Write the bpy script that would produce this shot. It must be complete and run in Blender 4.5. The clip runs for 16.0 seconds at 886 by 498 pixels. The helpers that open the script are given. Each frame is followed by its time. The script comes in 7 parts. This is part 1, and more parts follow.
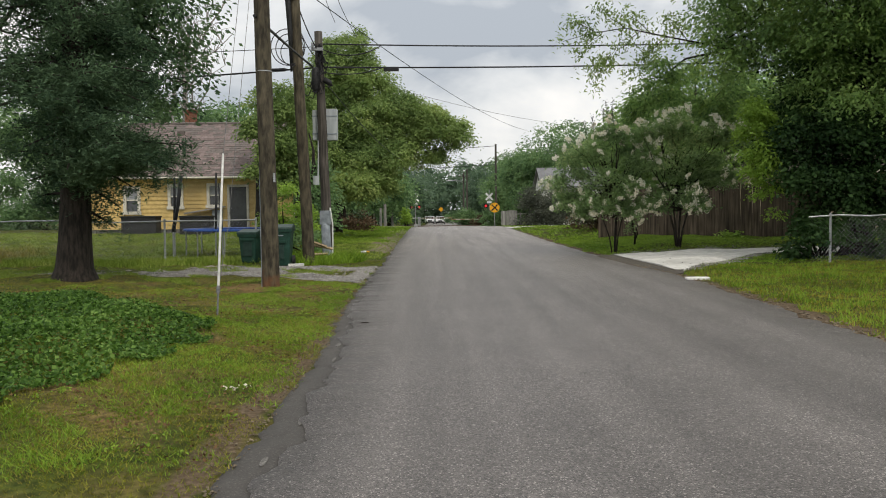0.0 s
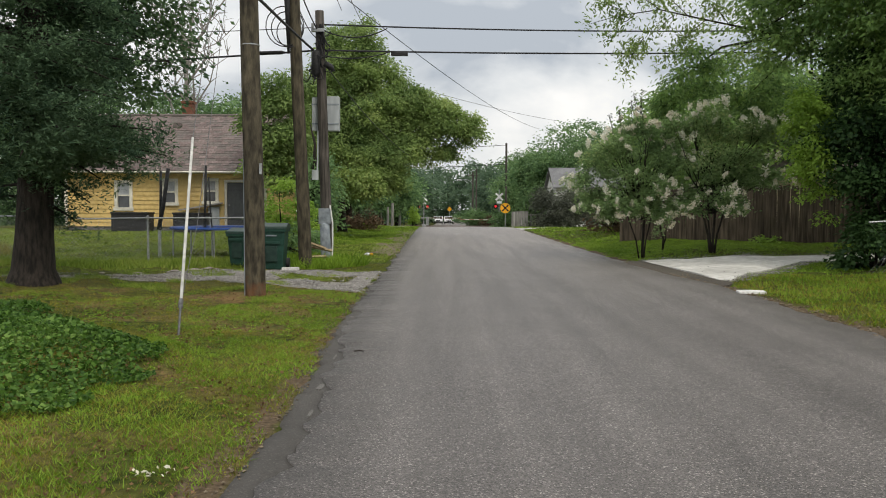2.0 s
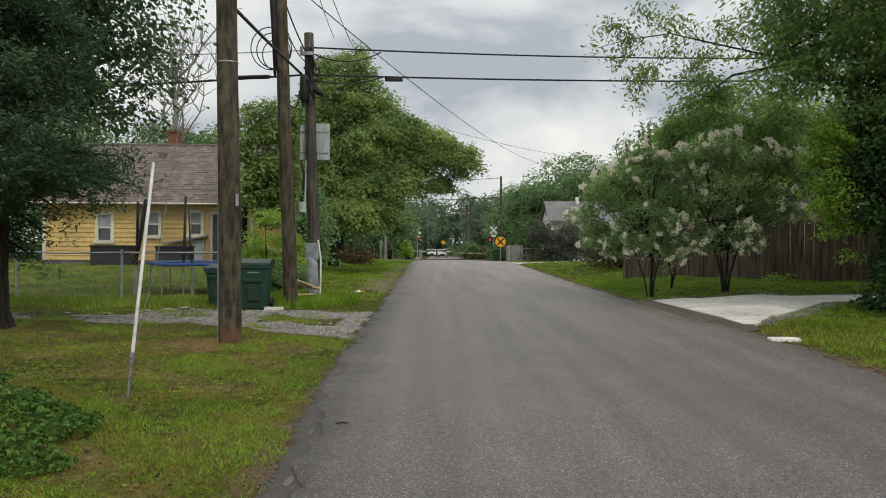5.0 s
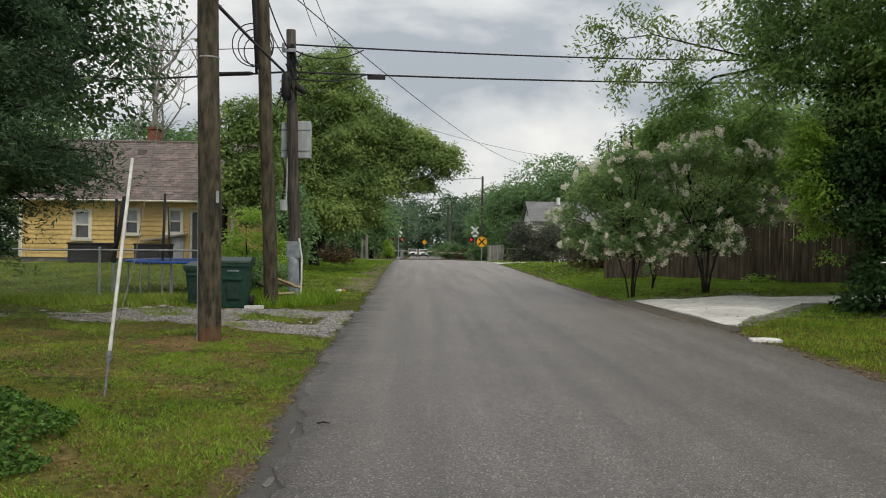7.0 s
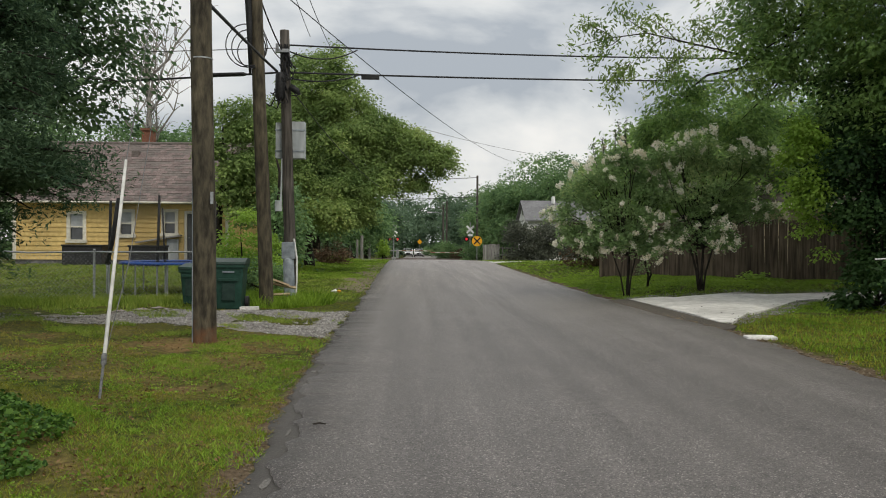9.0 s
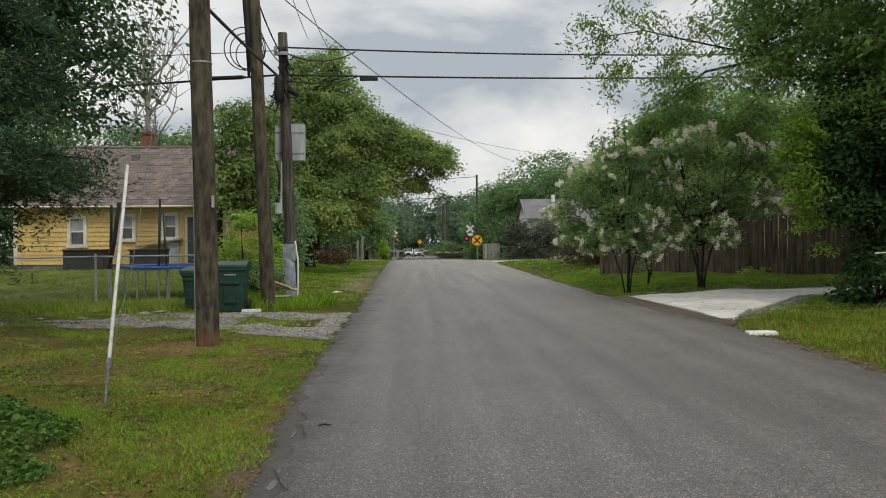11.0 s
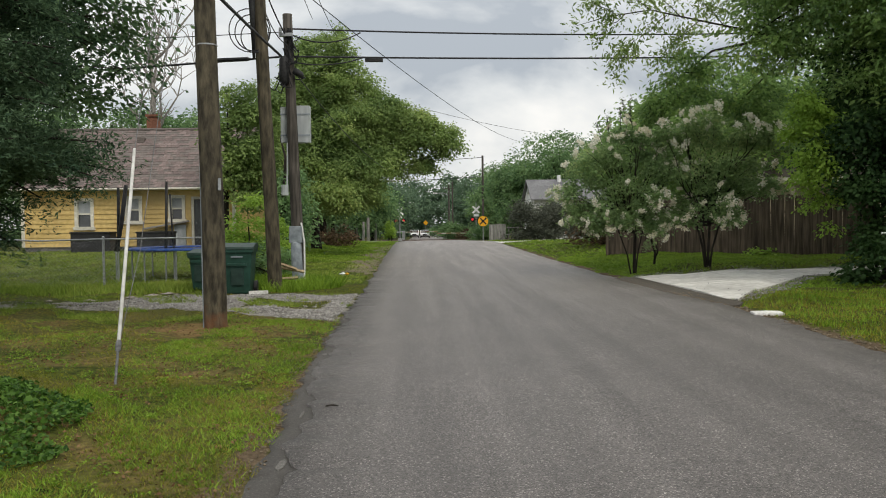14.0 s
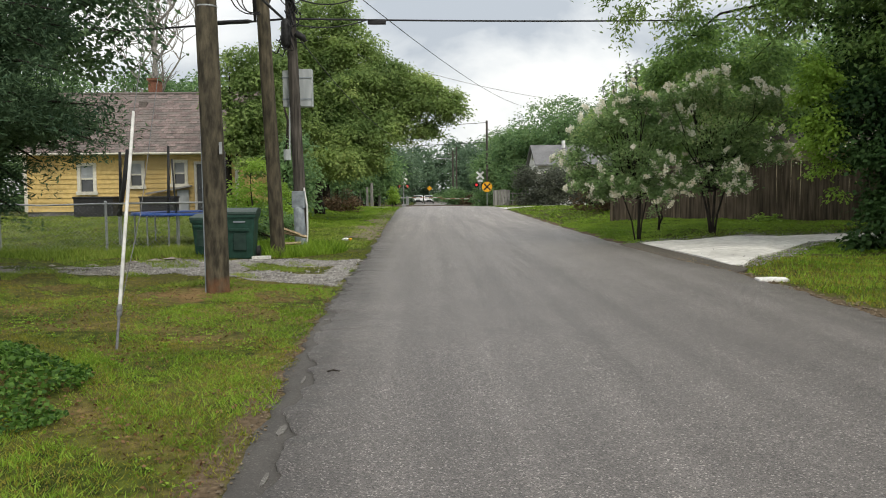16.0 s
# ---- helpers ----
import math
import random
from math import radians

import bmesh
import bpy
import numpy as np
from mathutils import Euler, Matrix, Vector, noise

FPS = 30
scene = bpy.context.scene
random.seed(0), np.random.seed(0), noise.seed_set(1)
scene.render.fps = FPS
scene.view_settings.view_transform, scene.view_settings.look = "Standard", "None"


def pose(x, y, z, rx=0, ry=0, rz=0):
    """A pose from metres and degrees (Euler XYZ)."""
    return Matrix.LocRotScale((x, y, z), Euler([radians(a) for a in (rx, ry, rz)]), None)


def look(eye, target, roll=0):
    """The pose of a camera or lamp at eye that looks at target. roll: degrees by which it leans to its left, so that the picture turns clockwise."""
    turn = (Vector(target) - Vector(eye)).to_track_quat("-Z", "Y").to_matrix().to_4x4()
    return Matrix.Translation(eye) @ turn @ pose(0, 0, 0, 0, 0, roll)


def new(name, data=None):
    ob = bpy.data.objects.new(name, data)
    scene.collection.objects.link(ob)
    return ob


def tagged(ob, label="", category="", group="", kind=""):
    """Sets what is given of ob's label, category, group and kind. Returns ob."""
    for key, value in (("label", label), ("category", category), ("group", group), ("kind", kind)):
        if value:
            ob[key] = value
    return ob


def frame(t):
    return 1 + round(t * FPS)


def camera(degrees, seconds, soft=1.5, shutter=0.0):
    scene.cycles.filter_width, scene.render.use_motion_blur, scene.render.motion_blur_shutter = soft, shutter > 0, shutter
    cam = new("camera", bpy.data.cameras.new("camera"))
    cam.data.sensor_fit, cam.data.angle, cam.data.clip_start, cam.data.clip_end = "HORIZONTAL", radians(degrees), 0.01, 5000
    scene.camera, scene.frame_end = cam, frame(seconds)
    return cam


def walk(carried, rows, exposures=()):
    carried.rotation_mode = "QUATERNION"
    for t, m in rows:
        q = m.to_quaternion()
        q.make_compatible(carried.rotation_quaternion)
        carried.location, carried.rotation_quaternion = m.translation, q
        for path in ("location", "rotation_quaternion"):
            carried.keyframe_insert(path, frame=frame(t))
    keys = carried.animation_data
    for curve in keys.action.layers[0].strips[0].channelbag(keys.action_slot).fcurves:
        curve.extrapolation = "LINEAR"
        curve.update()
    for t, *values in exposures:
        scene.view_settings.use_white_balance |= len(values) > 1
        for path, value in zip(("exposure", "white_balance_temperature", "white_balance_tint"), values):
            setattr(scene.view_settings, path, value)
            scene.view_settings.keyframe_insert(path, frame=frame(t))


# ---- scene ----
cam = camera(55.4, 16.0, 1.0)
PATH = [
    (0, (0.971, -2.958, 1.404), (0.974, -0.96, 1.312), -0.5),
    (0.5, (0.921, -2.381, 1.405), (0.9, -0.383, 1.312), -0.4),
    (1, (0.928, -1.814, 1.409), (0.906, 0.184, 1.315), -0.0),
    (1.5, (0.895, -1.291, 1.41), (0.87, 0.707, 1.321), -0.0),
    (2, (0.885, -0.7, 1.388), (0.87, 1.298, 1.296), 0.2),
    (2.5, (0.842, -0.158, 1.406), (0.837, 1.84, 1.316), 0.4),
    (3, (0.815, 0.256, 1.44), (0.817, 2.255, 1.379), 0.4),
    (3.5, (0.825, 0.576, 1.462), (0.822, 2.576, 1.447), 0.4),
    (6, (0.778, 0.804, 1.434), (0.794, 2.804, 1.42), 0.6),
    (6.5, (0.781, 0.83, 1.433), (0.824, 2.829, 1.418), 0.7),
    (7, (0.775, 0.841, 1.431), (0.821, 2.841, 1.417), 0.8),
    (7.5, (0.774, 0.843, 1.431), (0.828, 2.843, 1.416), 0.9),
    (8, (0.773, 0.842, 1.433), (0.824, 2.842, 1.418), 1.0),
    (8.5, (0.781, 0.838, 1.434), (0.837, 2.837, 1.424), 0.6),
    (9, (0.778, 0.845, 1.433), (0.835, 2.845, 1.418), 0.4),
    (11.5, (0.763, 0.8, 1.445), (0.819, 2.799, 1.429), -0.6),
    (12, (0.77, 0.797, 1.449), (0.824, 2.796, 1.432), -0.8),
    (12.5, (0.769, 0.79, 1.45), (0.82, 2.789, 1.43), -1.0),
    (13, (0.763, 0.789, 1.45), (0.812, 2.789, 1.433), -0.8),
    (13.5, (0.766, 0.781, 1.444), (0.815, 2.78, 1.418), -0.6),
    (14, (0.765, 0.766, 1.452), (0.807, 2.764, 1.391), -0.6),
    (14.5, (0.762, 0.762, 1.456), (0.796, 2.759, 1.356), -0.5),
    (15, (0.769, 0.768, 1.454), (0.805, 2.765, 1.34), -0.3),
    (15.5, (0.779, 0.794, 1.451), (0.809, 2.789, 1.321), -0.4),
    (16, (0.779, 0.843, 1.441), (0.811, 2.838, 1.299), -0.5),
]
walk(cam, [(t, look(e, g, r)) for t, e, g, r in PATH],
     [(0, -0.05, 7000, 9), (1.5, 0.0, 7000, 9), (3.5, -0.2, 7000, 8), (12.5, -0.22, 7000, 8), (13.5, -0.2, 7000, 8), (14.5, 0.06, 7000, 8), (16, 0.16, 7000, 8)])

# ---- world: overcast sky, soft sun ----
SUN_EL, SUN_AZ = radians(48), radians(150)
world = bpy.data.worlds.new("overcast")
scene.world = world
world.use_nodes = True
wn, wl = world.node_tree.nodes, world.node_tree.links
wn.clear()


def wnode(kind, **kw):
    n = wn.new(kind)
    for k, v in kw.items():
        n.inputs[k].default_value = v
    return n


w_out, w_bg = wn.new("ShaderNodeOutputWorld"), wn.new("ShaderNodeBackground")
w_sky = wn.new("ShaderNodeTexSky")
w_sky.sky_type, w_sky.sun_disc, w_sky.sun_elevation, w_sky.sun_rotation = "NISHITA", False, SUN_EL, SUN_AZ
w_tc = wn.new("ShaderNodeTexCoord")
w_sep = wn.new("ShaderNodeSeparateXYZ")
wl.new(w_tc.outputs["Generated"], w_sep.inputs[0])
w_map = wn.new("ShaderNodeMapping")
w_map.inputs["Scale"].default_value = (1.0, 1.0, 2.1)
w_map.inputs["Location"].default_value = (0.35, 0.2, 0.55)
wl.new(w_tc.outputs["Generated"], w_map.inputs[0])
w_n1 = wnode("ShaderNodeTexNoise", Scale=2.9, Detail=8.0, Roughness=0.52, Distortion=0.35)
wl.new(w_map.outputs[0], w_n1.inputs["Vector"])
w_ramp = wn.new("ShaderNodeValToRGB")
els = w_ramp.color_ramp.elements
els[0].position, els[0].color = 0.39, (0.38, 0.43, 0.51, 1)
els[1].position, els[1].color = 0.6, (0.83, 0.845, 0.88, 1)
mid = els.new(0.485)
mid.color = (0.62, 0.66, 0.72, 1)
wl.new(w_n1.outputs["Fac"], w_ramp.inputs[0])
# an overcast sky is about three times as bright overhead as at the horizon
w_lum = wn.new("ShaderNodeMapRange")
for k, v in (("From Min", 0.0), ("From Max", 1.0), ("To Min", 1.2), ("To Max", 1.8)):
    w_lum.inputs[k].default_value = v
wl.new(w_sep.outputs["Z"], w_lum.inputs["Value"])
w_mul = wn.new("ShaderNodeVectorMath")
w_mul.operation = "SCALE"
wl.new(w_ramp.outputs[0], w_mul.inputs[0])
wl.new(w_lum.outputs[0], w_mul.inputs["Scale"])
w_sc = wn.new("ShaderNodeVectorMath")
w_sc.operation = "SCALE"
w_sc.inputs["Scale"].default_value = 0.08
wl.new(w_sky.outputs[0], w_sc.inputs[0])
w_mix = wn.new("ShaderNodeMix")
w_mix.data_type = "RGBA"
w_mix.inputs["Factor"].default_value = 0.06
wl.new(w_mul.outputs[0], w_mix.inputs[6])
wl.new(w_sc.outputs[0], w_mix.inputs[7])
wl.new(w_mix.outputs[2], w_bg.inputs[0])
w_bg.inputs[1].default_value = 1.0
wl.new(w_bg.outputs[0], w_out.inputs[0])

sun_data = bpy.data.lights.new("sun", "SUN")
sun_data.energy, sun_data.angle, sun_data.color = 1.5, radians(20), (1.0, 0.96, 0.9)
sun = new("sun", sun_data)
sun.rotation_euler = (radians(90) - SUN_EL, 0, radians(180) - SUN_AZ)

# ---- materials ----
MATS = {}


def mat(name, c1, c2, scale=8.0, rough=0.85, bump=0.2, detail=6.0, metal=0.0, contrast=(0.35, 0.65), island=0.0,
        stretch=(1, 1, 1), bscale=None, spec=0.3, objrand=0.0):
    """Two-colour noise material at world size, with bump, and per-piece variation."""
    m = bpy.data.materials.new(name)
    MATS[name] = m
    m.use_nodes = True
    nt = m.node_tree
    b = nt.nodes["Principled BSDF"]
    geo = nt.nodes.new("ShaderNodeNewGeometry")
    mp = nt.nodes.new("ShaderNodeMapping")
    mp.inputs["Scale"].default_value = stretch
    nt.links.new(geo.outputs["Position"], mp.inputs[0])
    n1 = nt.nodes.new("ShaderNodeTexNoise")
    n1.inputs["Scale"].default_value, n1.inputs["Detail"].default_value = scale, detail
    nt.links.new(mp.outputs[0], n1.inputs["Vector"])
    r = nt.nodes.new("ShaderNodeValToRGB")
    r.color_ramp.elements[0].position, r.color_ramp.elements[1].position = contrast
    r.color_ramp.elements[0].color, r.color_ramp.elements[1].color = (*c1, 1), (*c2, 1)
    nt.links.new(n1.outputs["Fac"], r.inputs[0])
    col = r.outputs[0]
    # a second, large scale of variation
    n2 = nt.nodes.new("ShaderNodeTexNoise")
    n2.inputs["Scale"].default_value, n2.inputs["Detail"].default_value = scale * 0.11, 3.0
    nt.links.new(geo.outputs["Position"], n2.inputs["Vector"])
    mr = nt.nodes.new("ShaderNodeMapRange")
    for k, v in (("From Min", 0.3), ("From Max", 0.7), ("To Min", 0.8), ("To Max", 1.2)):
        mr.inputs[k].default_value = v
    nt.links.new(n2.outputs["Fac"], mr.inputs["Value"])
    val = mr.outputs[0]
    if island or objrand:
        mr2 = nt.nodes.new("ShaderNodeMapRange")
        amount = island or objrand
        mr2.inputs["To Min"].default_value, mr2.inputs["To Max"].default_value = 1 - amount, 1 + amount
        if island:
            nt.links.new(geo.outputs["Random Per Island"], mr2.inputs["Value"])
        else:
            oi = nt.nodes.new("ShaderNodeObjectInfo")
            nt.links.new(oi.outputs["Random"], mr2.inputs["Value"])
        mm = nt.nodes.new("ShaderNodeMath")
        mm.operation = "MULTIPLY"
        nt.links.new(val, mm.inputs[0])
        nt.links.new(mr2.outputs[0], mm.inputs[1])
        val = mm.outputs[0]
    sc = nt.nodes.new("ShaderNodeVectorMath")
    sc.operation = "SCALE"
    nt.links.new(col, sc.inputs[0])
    nt.links.new(val, sc.inputs["Scale"])
    nt.links.new(sc.outputs[0], b.inputs["Base Color"])
    b.inputs["Roughness"].default_value, b.inputs["Metallic"].default_value = rough, metal
    b.inputs["Specular IOR Level"].default_value = spec
    if bump:
        n3 = nt.nodes.new("ShaderNodeTexNoise")
        n3.inputs["Scale"].default_value, n3.inputs["Detail"].default_value = bscale or scale * 2.5, 5.0
        nt.links.new(mp.outputs[0], n3.inputs["Vector"])
        bp = nt.nodes.new("ShaderNodeBump")
        bp.inputs["Strength"].default_value, bp.inputs["Distance"].default_value = bump, 0.02
        nt.links.new(n3.outputs["Fac"], bp.inputs["Height"])
        nt.links.new(bp.outputs[0], b.inputs["Normal"])
    return m


def leaf_mat(name, dark, light, pale=None, trans=0.35, rough=0.5, vary=0.5):
    """Leaves: colour by leaf, with light coming through them."""
    m = bpy.data.materials.new(name)
    MATS[name] = m
    m.use_nodes = True
    nt = m.node_tree
    b, out = nt.nodes["Principled BSDF"], nt.nodes["Material Output"]
    geo = nt.nodes.new("ShaderNodeNewGeometry")
    n1 = nt.nodes.new("ShaderNodeTexNoise")
    n1.inputs["Scale"].default_value, n1.inputs["Detail"].default_value = 0.55, 3.0
    nt.links.new(geo.outputs["Position"], n1.inputs["Vector"])
    add = nt.nodes.new("ShaderNodeMath")
    add.operation = "MULTIPLY_ADD"
    add.inputs[1].default_value, add.inputs[2].default_value = vary, -vary / 2
    nt.links.new(geo.outputs["Random Per Island"], add.inputs[0])
    add2 = nt.nodes.new("ShaderNodeMath")
    nt.links.new(n1.outputs["Fac"], add2.inputs[0])
    nt.links.new(add.outputs[0], add2.inputs[1])
    r = nt.nodes.new("ShaderNodeValToRGB")
    e = r.color_ramp.elements
    e[0].position, e[0].color = 0.3, (*dark, 1)
    e[1].position, e[1].color = 0.66, (*light, 1)
    if pale:
        p = e.new(0.8)
        p.color = (*pale, 1)
    nt.links.new(add2.outputs[0], r.inputs[0])
    nt.links.new(r.outputs[0], b.inputs["Base Color"])
    b.inputs["Roughness"].default_value, b.inputs["Specular IOR Level"].default_value = rough, 0.15
    t = nt.nodes.new("ShaderNodeBsdfTranslucent")
    nt.links.new(r.outputs[0], t.inputs[0])
    mx = nt.nodes.new("ShaderNodeMixShader")
    mx.inputs[0].default_value = trans
    nt.links.new(b.outputs[0], mx.inputs[1])
    nt.links.new(t.outputs[0], mx.inputs[2])
    nt.links.new(mx.outputs[0], out.inputs[0])
    return m


def asphalt_mat(name, tone, speck, smooth):
    """Worn asphalt: aggregate specks, long tyre-worn bands, patches and fine cracks."""
    m = bpy.data.materials.new(name)
    m.use_nodes = True
    nt = m.node_tree
    L = nt.links.new
    b = nt.nodes["Principled BSDF"]
    geo = nt.nodes.new("ShaderNodeNewGeometry")
    vor = nt.nodes.new("ShaderNodeTexVoronoi")
    vor.inputs["Scale"].default_value = 128
    L(geo.outputs["Position"], vor.inputs["Vector"])
    sepc = nt.nodes.new("ShaderNodeSeparateColor")
    L(vor.outputs["Color"], sepc.inputs[0])
    r = nt.nodes.new("ShaderNodeValToRGB")
    e = r.color_ramp.elements
    e[0].position, e[0].color = 0.0, tuple(c * (1 - 0.68 * speck) for c in tone) + (1,)
    e[1].position, e[1].color = 1.0, tuple(c * (1 + 2.3 * speck) for c in tone) + (1,)
    k = e.new(0.55)
    k.color = tuple(c * 0.97 for c in tone) + (1,)
    k = e.new(0.9)
    k.color = tuple(c * (1 + 0.22 * speck) for c in tone) + (1,)
    L(sepc.outputs[0], r.inputs[0])
    mp = nt.nodes.new("ShaderNodeMapping")
    mp.inputs["Scale"].default_value = (1.0, 0.035, 1.0)
    L(geo.outputs["Position"], mp.inputs[0])
    bands = nt.nodes.new("ShaderNodeTexNoise")
    bands.inputs["Scale"].default_value, bands.inputs["Detail"].default_value = 2.6, 5.0
    L(mp.outputs[0], bands.inputs["Vector"])
    blot = nt.nodes.new("ShaderNodeTexNoise")
    blot.inputs["Scale"].default_value, blot.inputs["Detail"].default_value = 0.7, 6.0
    L(geo.outputs["Position"], blot.inputs["Vector"])
    s1 = nt.nodes.new("ShaderNodeMapRange")
    s2 = nt.nodes.new("ShaderNodeMapRange")
    for s, lo, hi in ((s1, 0.8, 1.22), (s2, 0.9, 1.1)):
        for kk, v in (("From Min", 0.32), ("From Max", 0.68), ("To Min", lo), ("To Max", hi)):
            s.inputs[kk].default_value = v
    L(bands.outputs["Fac"], s1.inputs["Value"])
    L(blot.outputs["Fac"], s2.inputs["Value"])
    mu = nt.nodes.new("ShaderNodeMath")
    mu.operation = "MULTIPLY"
    L(s1.outputs[0], mu.inputs[0])
    L(s2.outputs[0], mu.inputs[1])
    # cracks
    cv = nt.nodes.new("ShaderNodeTexVoronoi")
    cv.feature = "DISTANCE_TO_EDGE"
    cv.inputs["Scale"].default_value = 0.42
    wob = nt.nodes.new("ShaderNodeTexNoise")
    wob.inputs["Scale"].default_value, wob.inputs["Detail"].default_value = 1.6, 6.0
    L(geo.outputs["Position"], wob.inputs["Vector"])
    va = nt.nodes.new("ShaderNodeVectorMath")
    va.operation = "MULTIPLY_ADD"
    va.inputs[1].default_value = (1.6, 1.6, 0)
    L(wob.outputs["Color"], va.inputs[0])
    L(geo.outputs["Position"], va.inputs[2])
    L(va.outputs[0], cv.inputs["Vector"])
    cr = nt.nodes.new("ShaderNodeMapRange")
    for kk, v in (("From Min", 0.0), ("From Max", 0.006), ("To Min", 0.78), ("To Max", 1.0)):
        cr.inputs[kk].default_value = v
    L(cv.outputs["Distance"], cr.inputs["Value"])
    # sheen at grazing view painted into the colour: asphalt paler farther up the street
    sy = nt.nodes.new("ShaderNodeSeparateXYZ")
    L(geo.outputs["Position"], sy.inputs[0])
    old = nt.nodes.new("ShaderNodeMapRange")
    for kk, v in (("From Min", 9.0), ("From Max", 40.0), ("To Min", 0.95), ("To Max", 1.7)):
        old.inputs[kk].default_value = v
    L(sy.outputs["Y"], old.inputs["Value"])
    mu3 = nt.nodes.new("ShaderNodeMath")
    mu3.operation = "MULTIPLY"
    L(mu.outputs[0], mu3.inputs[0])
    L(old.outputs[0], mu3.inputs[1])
    mu2 = nt.nodes.new("ShaderNodeMath")
    mu2.operation = "MULTIPLY"
    L(mu3.outputs[0], mu2.inputs[0])
    L(cr.outputs[0], mu2.inputs[1])
    sc = nt.nodes.new("ShaderNodeVectorMath")
    sc.operation = "SCALE"
    L(r.outputs[0], sc.inputs[0])
    L(mu2.outputs[0], sc.inputs["Scale"])
    L(sc.outputs[0], b.inputs["Base Color"])
    b.inputs["Roughness"].default_value, b.inputs["Specular IOR Level"].default_value = smooth, 0.5
    bp = nt.nodes.new("ShaderNodeBump")
    bp.inputs["Strength"].default_value, bp.inputs["Distance"].default_value = 0.5 * speck + 0.1, 0.006
    L(vor.outputs["Distance"], bp.inputs["Height"])
    L(bp.outputs[0], b.inputs["Normal"])
    return m


def ground_mat():
    """Soil and short turf: green and dry patches, bare dirt along the road's edges and red clay round the near pole."""
    m = bpy.data.materials.new("turf_soil")
    m.use_nodes = True
    nt = m.node_tree
    L = nt.links.new
    b = nt.nodes["Principled BSDF"]
    geo = nt.nodes.new("ShaderNodeNewGeometry")

    def noise_tex(scale, detail=5.0):
        n = nt.nodes.new("ShaderNodeTexNoise")
        n.inputs["Scale"].default_value, n.inputs["Detail"].default_value = scale, detail
        L(geo.outputs["Position"], n.inputs["Vector"])
        return n.outputs["Fac"]

    def rng(src, a, c, lo=0.0, hi=1.0):
        n = nt.nodes.new("ShaderNodeMapRange")
        for kk, v in (("From Min", a), ("From Max", c), ("To Min", lo), ("To Max", hi)):
            n.inputs[kk].default_value = v
        L(src, n.inputs["Value"])
        return n.outputs[0]

    def mixc(f, a, c):
        n = nt.nodes.new("ShaderNodeMix")
        n.data_type = "RGBA"
        L(f, n.inputs["Factor"])
        for s, v in ((6, a), (7, c)):
            if isinstance(v, tuple):
                n.inputs[s].default_value = (*v, 1)
            else:
                L(v, n.inputs[s])
        return n.outputs[2]

    def calc(op, a, c):
        n = nt.nodes.new("ShaderNodeMath")
        n.operation = op
        for s, v in ((0, a), (1, c)):
            if isinstance(v, (int, float)):
                n.inputs[s].default_value = v
            else:
                L(v, n.inputs[s])
        return n.outputs[0]

    green = mixc(rng(noise_tex(9), 0.35, 0.65), (0.022, 0.032, 0.006), (0.085, 0.105, 0.018))
    dry = mixc(rng(noise_tex(14), 0.35, 0.65), (0.07, 0.05, 0.02), (0.23, 0.165, 0.065))
    sep = nt.nodes.new("ShaderNodeSeparateXYZ")
    L(geo.outputs["Position"], sep.inputs[0])
    # drier on the near left verge than elsewhere
    near = calc("MULTIPLY", rng(sep.outputs["Y"], 16.0, 12.0), rng(sep.outputs["X"], 1.0, 0.0))
    patch = calc("MULTIPLY", rng(noise_tex(0.9, 6.0), 0.42, 0.62), rng(near, 0, 1, 0.25, 0.88))
    col = mixc(patch, green, dry)
    dirt = mixc(rng(noise_tex(22), 0.3, 0.7), (0.06, 0.042, 0.026), (0.17, 0.125, 0.08))
    jag = calc("MULTIPLY", calc("SUBTRACT", noise_tex(2.4, 6.0), 0.5), 1.5)
    edge_l = calc("SUBTRACT", rng(calc("ABSOLUTE", calc("ADD", sep.outputs["X"], 0.36), 0.0), 0.03, 0.2, 1.0, 0.0), jag)
    edge_r = calc("SUBTRACT", rng(calc("ABSOLUTE", calc("SUBTRACT", sep.outputs["X"], 5.75), 0.0), 0.05, 0.45, 1.0, 0.0), jag)
    bare = rng(calc("MAXIMUM", edge_l, edge_r), 0.35, 0.7)
    col = mixc(bare, col, dirt)
    dist = nt.nodes.new("ShaderNodeVectorMath")
    dist.operation = "DISTANCE"
    L(geo.outputs["Position"], dist.inputs[0])
    dist.inputs[1].default_value = (-2.3, 12.75, 0)
    clay = rng(calc("ADD", dist.outputs["Value"], calc("MULTIPLY", jag, 2.2)), 0.25, 1.0, 0.75, 0.0)
    col = mixc(clay, col, mixc(rng(noise_tex(18), 0.3, 0.7), (0.15, 0.085, 0.035), (0.3, 0.19, 0.09)))
    L(col, b.inputs["Base Color"])
    b.inputs["Roughness"].default_value, b.inputs["Specular IOR Level"].default_value = 0.95, 0.1
    bp = nt.nodes.new("ShaderNodeBump")
    bp.inputs["Strength"].default_value, bp.inputs["Distance"].default_value = 0.8, 0.03
    L(noise_tex(30, 6.0), bp.inputs["Height"])
    L(bp.outputs[0], b.inputs["Normal"])
    return m


